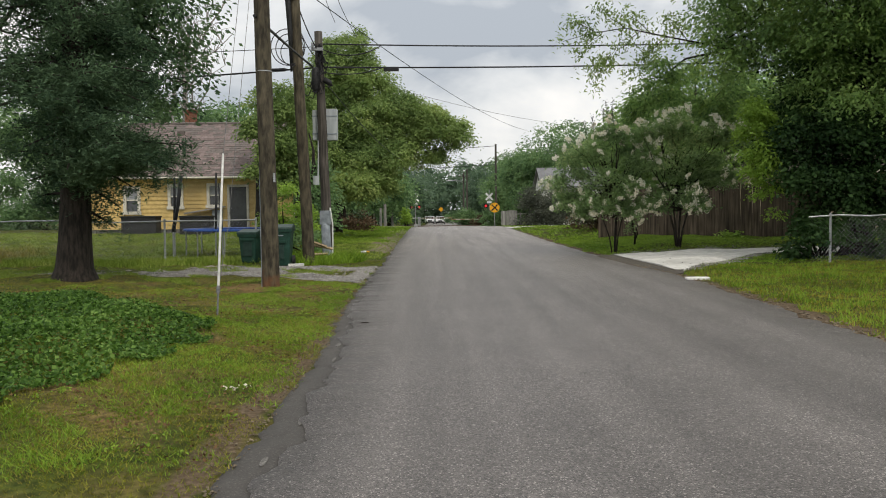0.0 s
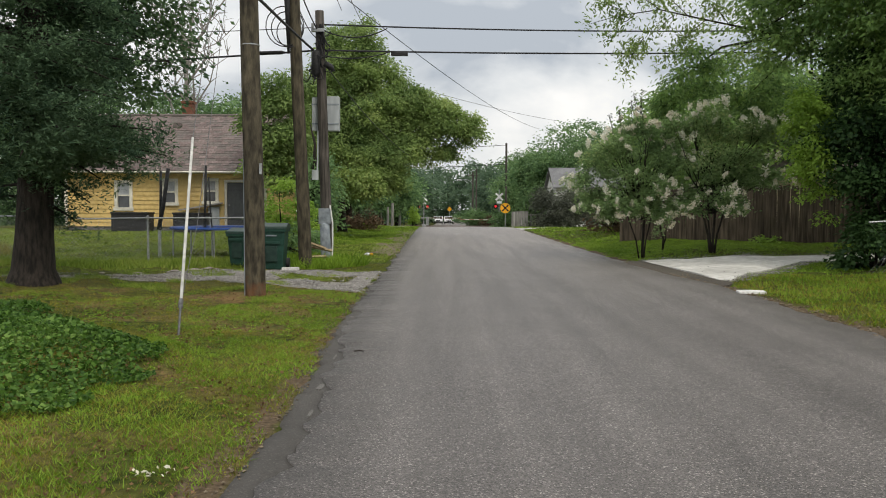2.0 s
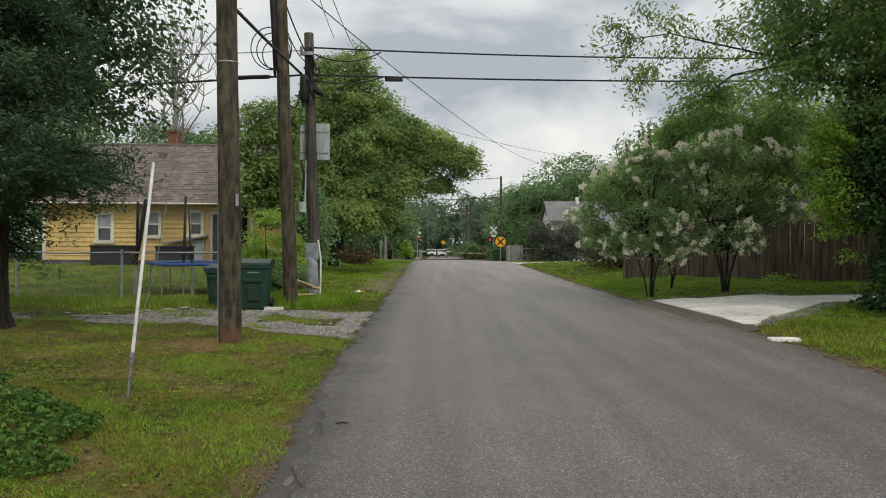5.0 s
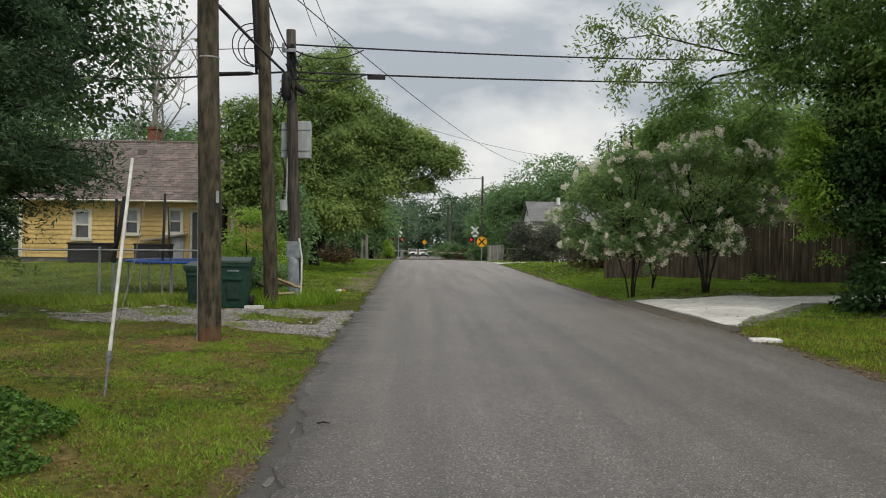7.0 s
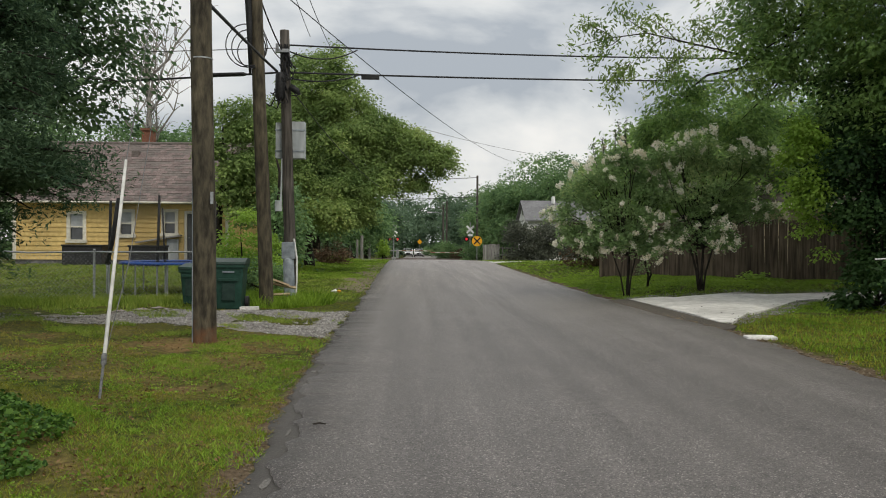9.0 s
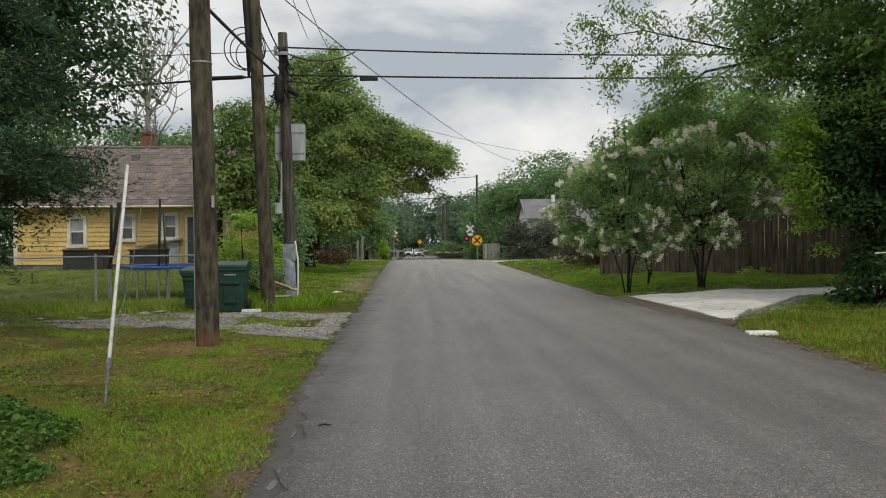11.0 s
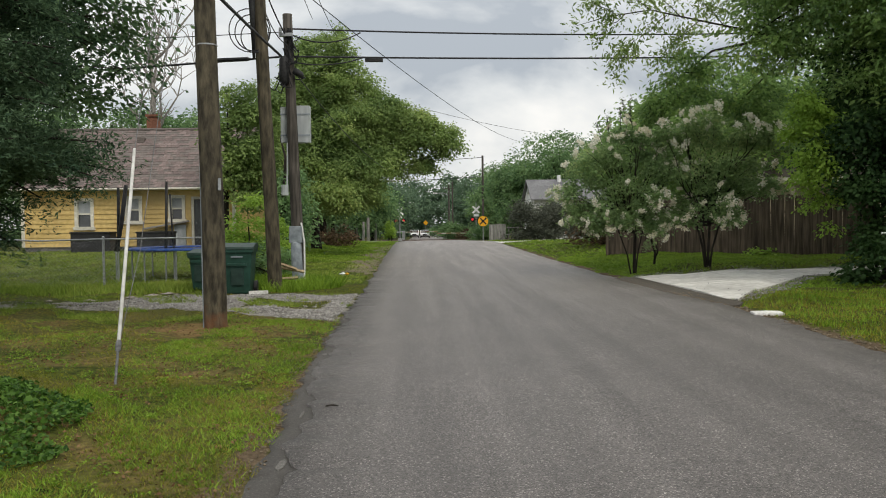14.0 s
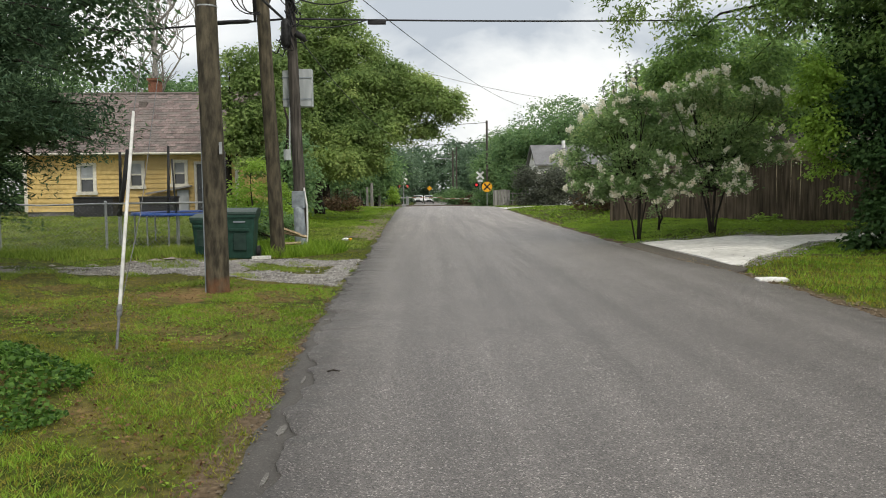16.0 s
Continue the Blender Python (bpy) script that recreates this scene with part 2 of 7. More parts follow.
M_ground = ground_mat()
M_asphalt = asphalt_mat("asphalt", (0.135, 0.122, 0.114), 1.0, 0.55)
M_patch = asphalt_mat("dark_patch_asphalt", (0.075, 0.062, 0.048), 0.5, 0.85)
M_flake = asphalt_mat("pale_asphalt", (0.15, 0.14, 0.126), 0.6, 0.8)
M_sealed = asphalt_mat("sealed_asphalt", (0.07, 0.063, 0.056), 0.4, 0.8)
M_concrete = mat("concrete", (0.5, 0.48, 0.44), (0.68, 0.66, 0.62), 6, 0.85, 0.25, bscale=60)
M_stone = mat("pale_stone", (0.55, 0.53, 0.5), (0.8, 0.79, 0.76), 20, 0.8, 0.3)
M_gravel = mat("gravel", (0.17, 0.16, 0.148), (0.34, 0.325, 0.305), 30, 0.9, 0.2, island=0.45)
M_dirt = mat("bare_dirt", (0.1, 0.078, 0.052), (0.23, 0.185, 0.13), 16, 0.95, 0.6)
M_gravel_bed = mat("gravel_bed", (0.15, 0.135, 0.112), (0.3, 0.28, 0.25), 45, 0.95, 0.8, bscale=70)
M_pole = mat("pole_wood", (0.032, 0.027, 0.018), (0.125, 0.105, 0.07), 14, 0.85, 0.6, stretch=(1, 1, 0.22), contrast=(0.32, 0.7), bscale=60)


def stain_foot(m, height, col):
    """Rusty clay splash round the foot of a pole, with a ragged upper edge."""
    nt = m.node_tree
    b = nt.nodes["Principled BSDF"]
    old = b.inputs["Base Color"].links[0].from_socket
    geo = nt.nodes.new("ShaderNodeNewGeometry")
    sep = nt.nodes.new("ShaderNodeSeparateXYZ")
    nt.links.new(geo.outputs["Position"], sep.inputs[0])
    n = nt.nodes.new("ShaderNodeTexNoise")
    n.inputs["Scale"].default_value, n.inputs["Detail"].default_value = 7.0, 5.0
    nt.links.new(geo.outputs["Position"], n.inputs["Vector"])
    ad = nt.nodes.new("ShaderNodeMath")
    ad.operation = "MULTIPLY_ADD"
    ad.inputs[1].default_value = 0.9
    nt.links.new(n.outputs["Fac"], ad.inputs[0])
    nt.links.new(sep.outputs["Z"], ad.inputs[2])
    mr = nt.nodes.new("ShaderNodeMapRange")
    for k, v in (("From Min", height + 0.2), ("From Max", height + 0.65), ("To Min", 0.75), ("To Max", 0.0)):
        mr.inputs[k].default_value = v
    nt.links.new(ad.outputs[0], mr.inputs["Value"])
    mx = nt.nodes.new("ShaderNodeMix")
    mx.data_type = "RGBA"
    nt.links.new(mr.outputs[0], mx.inputs["Factor"])
    nt.links.new(old, mx.inputs[6])
    mx.inputs[7].default_value = (*col, 1)
    nt.links.new(mx.outputs[2], b.inputs["Base Color"])


M_pole_near = mat("stained_pole_wood", (0.026, 0.022, 0.015), (0.112, 0.095, 0.064), 14, 0.85, 0.6, stretch=(1, 1, 0.3), contrast=(0.34, 0.68), bscale=60)
stain_foot(M_pole_near, 0.12, (0.2, 0.08, 0.032))
M_pole_grey = mat("weathered_pole_wood", (0.038, 0.034, 0.029), (0.118, 0.104, 0.09), 22, 0.9, 0.5, stretch=(1, 1, 0.06))
M_bark = mat("bark", (0.013, 0.011, 0.009), (0.045, 0.036, 0.029), 18, 0.95, 0.9, stretch=(1, 1, 0.25))
M_bark_grey = mat("grey_bark", (0.15, 0.14, 0.125), (0.32, 0.3, 0.27), 18, 0.95, 0.7, stretch=(1, 1, 0.25))
M_white = mat("white_plastic", (0.68, 0.67, 0.64), (0.82, 0.81, 0.79), 14, 0.45, 0.05)
M_steel = mat("galvanized_steel", (0.28, 0.29, 0.3), (0.46, 0.47, 0.48), 30, 0.45, 0.1, metal=0.7, spec=0.5)
M_strand = mat("weathered_strand", (0.1, 0.1, 0.1), (0.2, 0.2, 0.2), 30, 0.6, 0.0, metal=0.4)
M_guard = mat("chalky_white_plastic", (0.48, 0.475, 0.45), (0.64, 0.63, 0.6), 14, 0.6, 0.05)
M_greybox = mat("grey_painted_metal", (0.36, 0.39, 0.4), (0.48, 0.51, 0.52), 7, 0.5, 0.05, stretch=(1, 1, 0.3))
M_conduit = mat("grey_conduit", (0.2, 0.23, 0.26), (0.33, 0.37, 0.4), 9, 0.55, 0.05)
M_black = mat("black_rubber", (0.012, 0.012, 0.013), (0.035, 0.035, 0.036), 20, 0.6, 0.1)
M_cable = mat("cable_black", (0.012, 0.012, 0.014), (0.03, 0.03, 0.033), 20, 0.6, 0.0)
M_bin = mat("dark_green_plastic", (0.012, 0.045, 0.032), (0.02, 0.068, 0.05), 9, 0.5, 0.1)
M_binlid = mat("dark_lid_plastic", (0.014, 0.035, 0.028), (0.026, 0.055, 0.044), 9, 0.45, 0.1)
M_siding = mat("yellow_siding", (0.56, 0.39, 0.14), (0.68, 0.5, 0.2), 6, 0.6, 0.08, objrand=0.06)
M_trim = mat("white_trim", (0.6, 0.57, 0.48), (0.72, 0.69, 0.6), 9, 0.6, 0.05)
M_shingle = mat("brown_shingles", (0.115, 0.097, 0.088), (0.2, 0.172, 0.158), 9, 0.9, 0.5, stretch=(1, 3, 3), bscale=26)
M_shingle2 = mat("grey_shingles", (0.13, 0.13, 0.135), (0.22, 0.22, 0.225), 9, 0.9, 0.4)
M_found = mat("block_foundation", (0.1, 0.1, 0.1), (0.22, 0.21, 0.2), 6, 0.9, 0.4)
M_door = mat("dark_grey_door", (0.06, 0.066, 0.068), (0.09, 0.096, 0.098), 9, 0.5, 0.05)
M_wallwhite = mat("white_wall_siding", (0.6, 0.6, 0.58), (0.75, 0.75, 0.72), 6, 0.7, 0.1, stretch=(1, 1, 4))
M_tan = mat("tan_siding", (0.42, 0.35, 0.25), (0.55, 0.47, 0.36), 6, 0.7, 0.1, stretch=(1, 1, 5))
M_brick = mat("red_brick", (0.15, 0.06, 0.038), (0.27, 0.125, 0.08), 20, 0.9, 0.4)
M_glass = mat("window_glass", (0.02, 0.024, 0.028), (0.05, 0.056, 0.06), 2, 0.08, 0.0, spec=0.8)
M_blind = mat("window_shade", (0.3, 0.32, 0.34), (0.4, 0.42, 0.44), 5, 0.6, 0.0)
M_fence = mat("weathered_fence_wood", (0.055, 0.04, 0.028), (0.15, 0.115, 0.083), 14, 0.9, 0.4, stretch=(1, 1, 0.08), objrand=0.3)
M_fencegrey = mat("silvered_fence_wood", (0.2, 0.19, 0.18), (0.34, 0.33, 0.31), 14, 0.9, 0.4, stretch=(1, 1, 0.1), objrand=0.25)
M_blue = mat("blue_vinyl_pad", (0.012, 0.055, 0.26), (0.025, 0.095, 0.37), 9, 0.45, 0.1)
M_lumber = mat("old_lumber", (0.3, 0.22, 0.13), (0.48, 0.38, 0.24), 14, 0.85, 0.2)
M_rubble = mat("rubble", (0.17, 0.14, 0.12), (0.38, 0.34, 0.3), 18, 0.9, 0.4, island=0.35)
M_signyellow = mat("sign_yellow", (0.75, 0.36, 0.02), (0.85, 0.43, 0.03), 6, 0.5, 0.0)
M_signblack = mat("sign_black", (0.012, 0.012, 0.012), (0.025, 0.025, 0.025), 6, 0.5, 0.0)
M_signwhite = mat("sign_white", (0.7, 0.7, 0.7), (0.82, 0.82, 0.82), 6, 0.5, 0.0)
M_red = mat("red_paint", (0.3, 0.06, 0.05), (0.4, 0.09, 0.07), 6, 0.5, 0.0)
M_faded = mat("faded_red_paint", (0.26, 0.13, 0.09), (0.36, 0.2, 0.14), 6, 0.6, 0.0)
M_rail = mat("rail_steel", (0.12, 0.09, 0.075), (0.25, 0.2, 0.17), 12, 0.5, 0.1, metal=0.5)
M_ballast = mat("ballast", (0.14, 0.13, 0.125), (0.3, 0.29, 0.28), 14, 0.95, 0.8)
M_carwhite = mat("white_car_paint", (0.65, 0.66, 0.67), (0.75, 0.76, 0.77), 2, 0.25, 0.0, spec=0.6)
M_carglass = mat("car_glass", (0.01, 0.012, 0.014), (0.03, 0.034, 0.038), 2, 0.2, 0.0, spec=0.25)

M_leaf_maple = leaf_mat("maple_leaves", (0.135, 0.215, 0.07), (0.32, 0.43, 0.14), (0.48, 0.55, 0.2), trans=0.48, vary=0.26)
M_leaf_dark = leaf_mat("dark_leaves", (0.1, 0.185, 0.085), (0.25, 0.4, 0.165), trans=0.45, vary=0.3)
M_leaf_oak = leaf_mat("oak_leaves", (0.06, 0.115, 0.06), (0.16, 0.26, 0.115), trans=0.4, vary=0.3)
M_leaf_right = leaf_mat("broad_leaves", (0.115, 0.205, 0.07), (0.3, 0.455, 0.14), (0.44, 0.57, 0.18), trans=0.48, vary=0.32)
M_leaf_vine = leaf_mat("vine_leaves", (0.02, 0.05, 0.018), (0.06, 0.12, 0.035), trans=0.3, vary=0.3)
M_leaf_myrtle = leaf_mat("myrtle_leaves", (0.145, 0.24, 0.1), (0.34, 0.48, 0.2), (0.5, 0.58, 0.27), trans=0.47, vary=0.32)
M_leaf_bright = leaf_mat("bright_leaves", (0.19, 0.32, 0.05), (0.37, 0.54, 0.1), trans=0.5, vary=0.3)
M_leaf_far = leaf_mat("far_leaves", (0.09, 0.175, 0.075), (0.23, 0.36, 0.15), trans=0.42, vary=0.22)
# aerial haze is mixed into this leaf colour: duller and bluer than near leaves
M_leaf_mist = leaf_mat("hazed_leaves", (0.075, 0.13, 0.085), (0.165, 0.25, 0.145), trans=0.4, vary=0.15)
M_leaf_plum = leaf_mat("plum_leaves", (0.0585, 0.0702, 0.052), (0.137, 0.15, 0.111), trans=0.35)
M_leaf_rust = leaf_mat("reddish_leaves", (0.07, 0.05, 0.025), (0.2, 0.13, 0.08), trans=0.3)
M_litter = leaf_mat("dead_leaves", (0.09, 0.05, 0.025), (0.24, 0.14, 0.07), trans=0.15)
M_cedar = leaf_mat("cedar_foliage", (0.034, 0.072, 0.042), (0.11, 0.18, 0.092), trans=0.32, rough=0.7, vary=0.3)
M_ivy = leaf_mat("ivy_leaves", (0.03, 0.078, 0.013), (0.1, 0.2, 0.034), (0.19, 0.31, 0.07), trans=0.35, rough=0.5)
M_grass = leaf_mat("grass_blades", (0.125, 0.142, 0.014), (0.285, 0.29, 0.036), (0.42, 0.31, 0.08), trans=0.3)
M_grass_dry = leaf_mat("dry_grass_blades", (0.15, 0.15, 0.022), (0.31, 0.28, 0.055), (0.42, 0.29, 0.11), trans=0.3)
M_grass_lush = leaf_mat("lush_grass_blades", (0.11, 0.205, 0.018), (0.27, 0.41, 0.05), trans=0.35)
M_grass_yard = leaf_mat("yard_grass_blades", (0.13, 0.2, 0.025), (0.27, 0.36, 0.06), (0.36, 0.38, 0.1), trans=0.3)
M_flower = leaf_mat("white_blossom", (0.82, 0.75, 0.6), (0.93, 0.91, 0.82), trans=0.4, rough=0.8)


def net_mat():
    m = bpy.data.materials.new("safety_net")
    m.use_nodes = True
    nt = m.node_tree
    b, out = nt.nodes["Principled BSDF"], nt.nodes["Material Output"]
    b.inputs["Base Color"].default_value = (0.02, 0.02, 0.02, 1)
    tr = nt.nodes.new("ShaderNodeBsdfTransparent")
    mx = nt.nodes.new("ShaderNodeMixShader")
    mx.inputs[0].default_value = 0.13
    nt.links.new(tr.outputs[0], mx.inputs[1])
    nt.links.new(b.outputs[0], mx.inputs[2])
    nt.links.new(mx.outputs[0], out.inputs[0])
    return m


M_net = net_mat()


def lamp_mat(name, col, power):
    m = bpy.data.materials.new(name)
    m.use_nodes = True
    b = m.node_tree.nodes["Principled BSDF"]
    b.inputs["Base Color"].default_value = (*col, 1)
    b.inputs["Emission Color"].default_value = (*col, 1)
    b.inputs["Emission Strength"].default_value = power
    return m


M_redlamp = lamp_mat("lit_red_lens", (0.7, 0.03, 0.04), 0.5)

# ---- mesh helpers ----
BASE = {}


class Geo:
    """Collects vertices and faces in world places."""

    def __init__(self):
        self.v, self.f = [], []

    def box(self, x0, x1, y0, y1, z0, z1, turn=0.0, about=None):
        n = len(self.v)
        pts = [(x, y, z) for z in (z0, z1) for x, y in ((x0, y0), (x1, y0), (x1, y1), (x0, y1))]
        if turn:
            ax, ay = about or ((x0 + x1) / 2, (y0 + y1) / 2)
            c, s = math.cos(turn), math.sin(turn)
            pts = [(ax + (x - ax) * c - (y - ay) * s, ay + (x - ax) * s + (y - ay) * c, z) for x, y, z in pts]
        self.v += pts
        self.f += [tuple(n + i for i in q) for q in ((3, 2, 1, 0), (4, 5, 6, 7), (0, 1, 5, 4), (1, 2, 6, 5), (2, 3, 7, 6), (3, 0, 4, 7))]
        return self

    def prism(self, poly, z0, z1):
        """A flat polygon (x, y) raised from z0 to z1."""
        n, k = len(self.v), len(poly)
        self.v += [(x, y, z0) for x, y in poly] + [(x, y, z1) for x, y in poly]
        self.f += [tuple(n + i for i in reversed(range(k))), tuple(n + k + i for i in range(k))]
        self.f += [(n + i, n + (i + 1) % k, n + k + (i + 1) % k, n + k + i) for i in range(k)]
        return self

    def wedge(self, poly, axis, a, b):
        """A polygon in the plane across an axis (x: (y, z); y: (x, z)) pushed from a to b."""
        n, k = len(self.v), len(poly)
        for w in (a, b):
            self.v += [(w, p, q) if axis == "x" else (p, w, q) for p, q in poly]
        self.f += [tuple(n + i for i in range(k)), tuple(n + k + i for i in reversed(range(k)))]
        self.f += [(n + (i + 1) % k, n + i, n + k + i, n + k + (i + 1) % k) for i in range(k)]
        return self

    def tube(self, pts, radii, sides=8, cap=True):
        pts = [Vector(p) for p in pts]
        if isinstance(radii, (int, float)):
            radii = [radii] * len(pts)
        start = len(self.v)
        for i, p in enumerate(pts):
            d = (pts[min(i + 1, len(pts) - 1)] - pts[max(i - 1, 0)]).normalized()
            a = d.cross(Vector((0.31, 0.95, 0.05)) if abs(d.y) < 0.9 else Vector((1, 0, 0))).normalized()
            b = d.cross(a)
            for k in range(sides):
                w = 2 * math.pi * k / sides
                self.v.append(tuple(p + (a * math.cos(w) + b * math.sin(w)) * radii[i]))
        for i in range(len(pts) - 1):
            for k in range(sides):
                p0, p1 = start + i * sides + k, start + i * sides + (k + 1) % sides
                self.f.append((p0, p1, p1 + sides, p0 + sides))
        if cap:
            self.f.append(tuple(start + k for k in reversed(range(sides))))
            e = start + (len(pts) - 1) * sides
            self.f.append(tuple(e + k for k in range(sides)))
        return self

    def lump(self, x, y, z, rx, ry, rz, rnd):
        """A small rough stone."""
        n = len(self.v)
        for dx, dy, dz in ((1, 0, 0), (0, 1, 0), (-1, 0, 0), (0, -1, 0), (0, 0, 1), (0, 0, -1)):
            j = rnd.uniform(0.75, 1.25)
            k = rnd.uniform(-0.3, 0.3)
            self.v.append((x + rx * (dx * j + dy * k), y + ry * (dy * j - dx * k), z + rz * dz * j))
        self.f += [tuple(n + i for i in q) for q in ((0, 1, 4), (1, 2, 4), (2, 3, 4), (3, 0, 4), (1, 0, 5), (2, 1, 5), (3, 2, 5), (0, 3, 5))]
        return self


def thing(name, base, label, category, group=""):
    ob = new(name)
    ob.empty_display_size = 0.2
    ob.location = base
    BASE[ob] = Vector(base)
    return tagged(ob, label, category, group)


def part(name, geo, material, parent=None, label="", smooth=False, bevel=0.0):
    """Links what a Geo holds as one mesh, under a thing or a part."""
    off = BASE[parent] if parent is not None else Vector((0, 0, 0))
    me = bpy.data.meshes.new(name)
    me.from_pydata([(x - off.x, y - off.y, z - off.z) for x, y, z in geo.v], [], geo.f)
    if bevel:
        bm = bmesh.new()
        bm.from_mesh(me)
        bmesh.ops.bevel(bm, geom=bm.edges[:], offset=bevel, segments=2, affect="EDGES", profile=0.6)
        bm.to_mesh(me)
        bm.free()
    if smooth:
        me.polygons.foreach_set("use_smooth", [True] * len(me.polygons))
    me.materials.append(material)
    me.update()
    ob = new(name, me)
    if parent is not None:
        ob.parent = parent
        BASE[ob] = off
    return tagged(ob, label)


def array_part(name, verts, quads, material, parent=None, label="", smooth=False):
    """As part(), from numpy arrays (quads: n x 4 or n x 3)."""
    me = bpy.data.meshes.new(name)
    v = np.asarray(verts, np.float32)
    if parent is not None:
        v = v - np.array(BASE[parent], np.float32)
    q = np.asarray(quads, np.int32)
    me.vertices.add(len(v))
    me.vertices.foreach_set("co", v.ravel())
    me.loops.add(q.size)
    me.loops.foreach_set("vertex_index", q.ravel())
    me.polygons.add(len(q))
    me.polygons.foreach_set("loop_start", np.arange(0, q.size, q.shape[1], dtype=np.int32))
    me.materials.append(material)
    me.update(calc_edges=True)
    if smooth:
        me.polygons.foreach_set("use_smooth", [True] * len(q))
    ob = new(name, me)
    if parent is not None:
        ob.parent = parent
        BASE[ob] = BASE[parent]
    return tagged(ob, label)


def unit(a):
    return a / (np.linalg.norm(a, axis=1, keepdims=True) + 1e-9)


def leaves(c, size, aspect, droop, rs, fold=0.12, out=None):
    """Leaf quads round the centres c; with out, they lie in tiers that face the sky and point away from the trunk."""
    n = len(c)
    d = rs.normal(size=(n, 3))
    nrm = rs.normal(size=(n, 3))
    if out is None:
        d[:, 2] = d[:, 2] * 0.6 - droop
        nrm[:, 2] = np.abs(nrm[:, 2]) + 0.6
    else:
        d = d * 0.75 + out
        d[:, 2] = d[:, 2] * 0.5 - droop
        nrm = nrm * 0.38 + out * 0.9
        nrm[:, 2] += 0.7
    d = unit(d)
    side = unit(np.cross(d, nrm))
    up = np.cross(side, d)
    s = size * rs.uniform(0.65, 1.35, (n, 1))
    v = np.empty((n, 4, 3))
    v[:, 0] = c - d * s * 0.5
    v[:, 1] = c + side * s * aspect * 0.5 + up * s * fold
    v[:, 2] = c + d * s * 0.5
    v[:, 3] = c - side * s * aspect * 0.5 + up * s * fold
    return v.reshape(-1, 3), np.arange(n * 4).reshape(-1, 4)


def sprays(blobs, clusters, per, spread, rs, inner=0.16):
    """Leaf centres: masses (x, y, z, rx, ry, rz) hold arching tiers of twigs, twigs hold sprays of leaves."""
    b = np.array(blobs, float)
    w = (b[:, 3] * b[:, 4] * b[:, 5]) ** 0.62
    tiers = max(6, clusters // 9)
    pick = rs.choice(len(b), tiers, p=w / w.sum())
    d = rs.normal(size=(tiers, 3))
    d[:, 2] = d[:, 2] * 0.85 + 0.15
    d = unit(d)
    r = np.where(rs.uniform(size=tiers) < inner, rs.uniform(0.1, 0.6, tiers), 0.62 + 0.42 * rs.uniform(size=tiers) ** 0.8)[:, None]
    mid = b[pick, :3] + d * r * b[pick, 3:]
    out = unit(np.stack([d[:, 0], d[:, 1], 0 * d[:, 0]], 1) + rs.normal(size=(tiers, 3)) * np.array([0.35, 0.35, 0.05]))
    size = (0.46 * np.minimum(b[pick, 3], b[pick, 4]) * rs.uniform(0.55, 1.3, tiers))[:, None]
    ti = rs.randint(0, tiers, clusters)
    u, v = rs.uniform(-0.75, 1.0, (clusters, 1)), rs.normal(size=(clusters, 1)) * 0.42
    tan = np.stack([-out[:, 1], out[:, 0], 0 * out[:, 0]], 1)
    cc = mid[ti] + (out[ti] * u + tan[ti] * v) * size[ti]
    cc[:, 2] += (-0.6 * u * np.abs(u) * size[ti] - 0.4 * v * v * size[ti] + rs.normal(size=(clusters, 1)) * 0.17 * size[ti])[:, 0]
    off = rs.normal(size=(clusters, per, 3)) * np.array([1, 1, 0.55]) * spread
    off[:, :, 2] -= 0.4 * spread * (np.linalg.norm(off[:, :, :2], axis=2) / spread)
    pos = cc[:, None, :] + off
    dome = (pos - mid[ti][:, None, :]) / size[ti][:, None, :] + 0.3 * out[ti][:, None, :]
    return pos.reshape(-1, 3), cc, np.clip(dome, -1.2, 1.2).reshape(-1, 3)


def branch_path(a, b, rs, wob=0.08, n=5):
    a, b = np.array(a, float), np.array(b, float)
    ln = np.linalg.norm(b - a)
    pts = [a + (b - a) * t + rs.normal(size=3) * wob * ln * math.sin(math.pi * t) * 0.5 + np.array([0, 0, 0.08 * ln * math.sin(math.pi * t)])
           for t in np.linspace(0, 1, n)]
    return pts


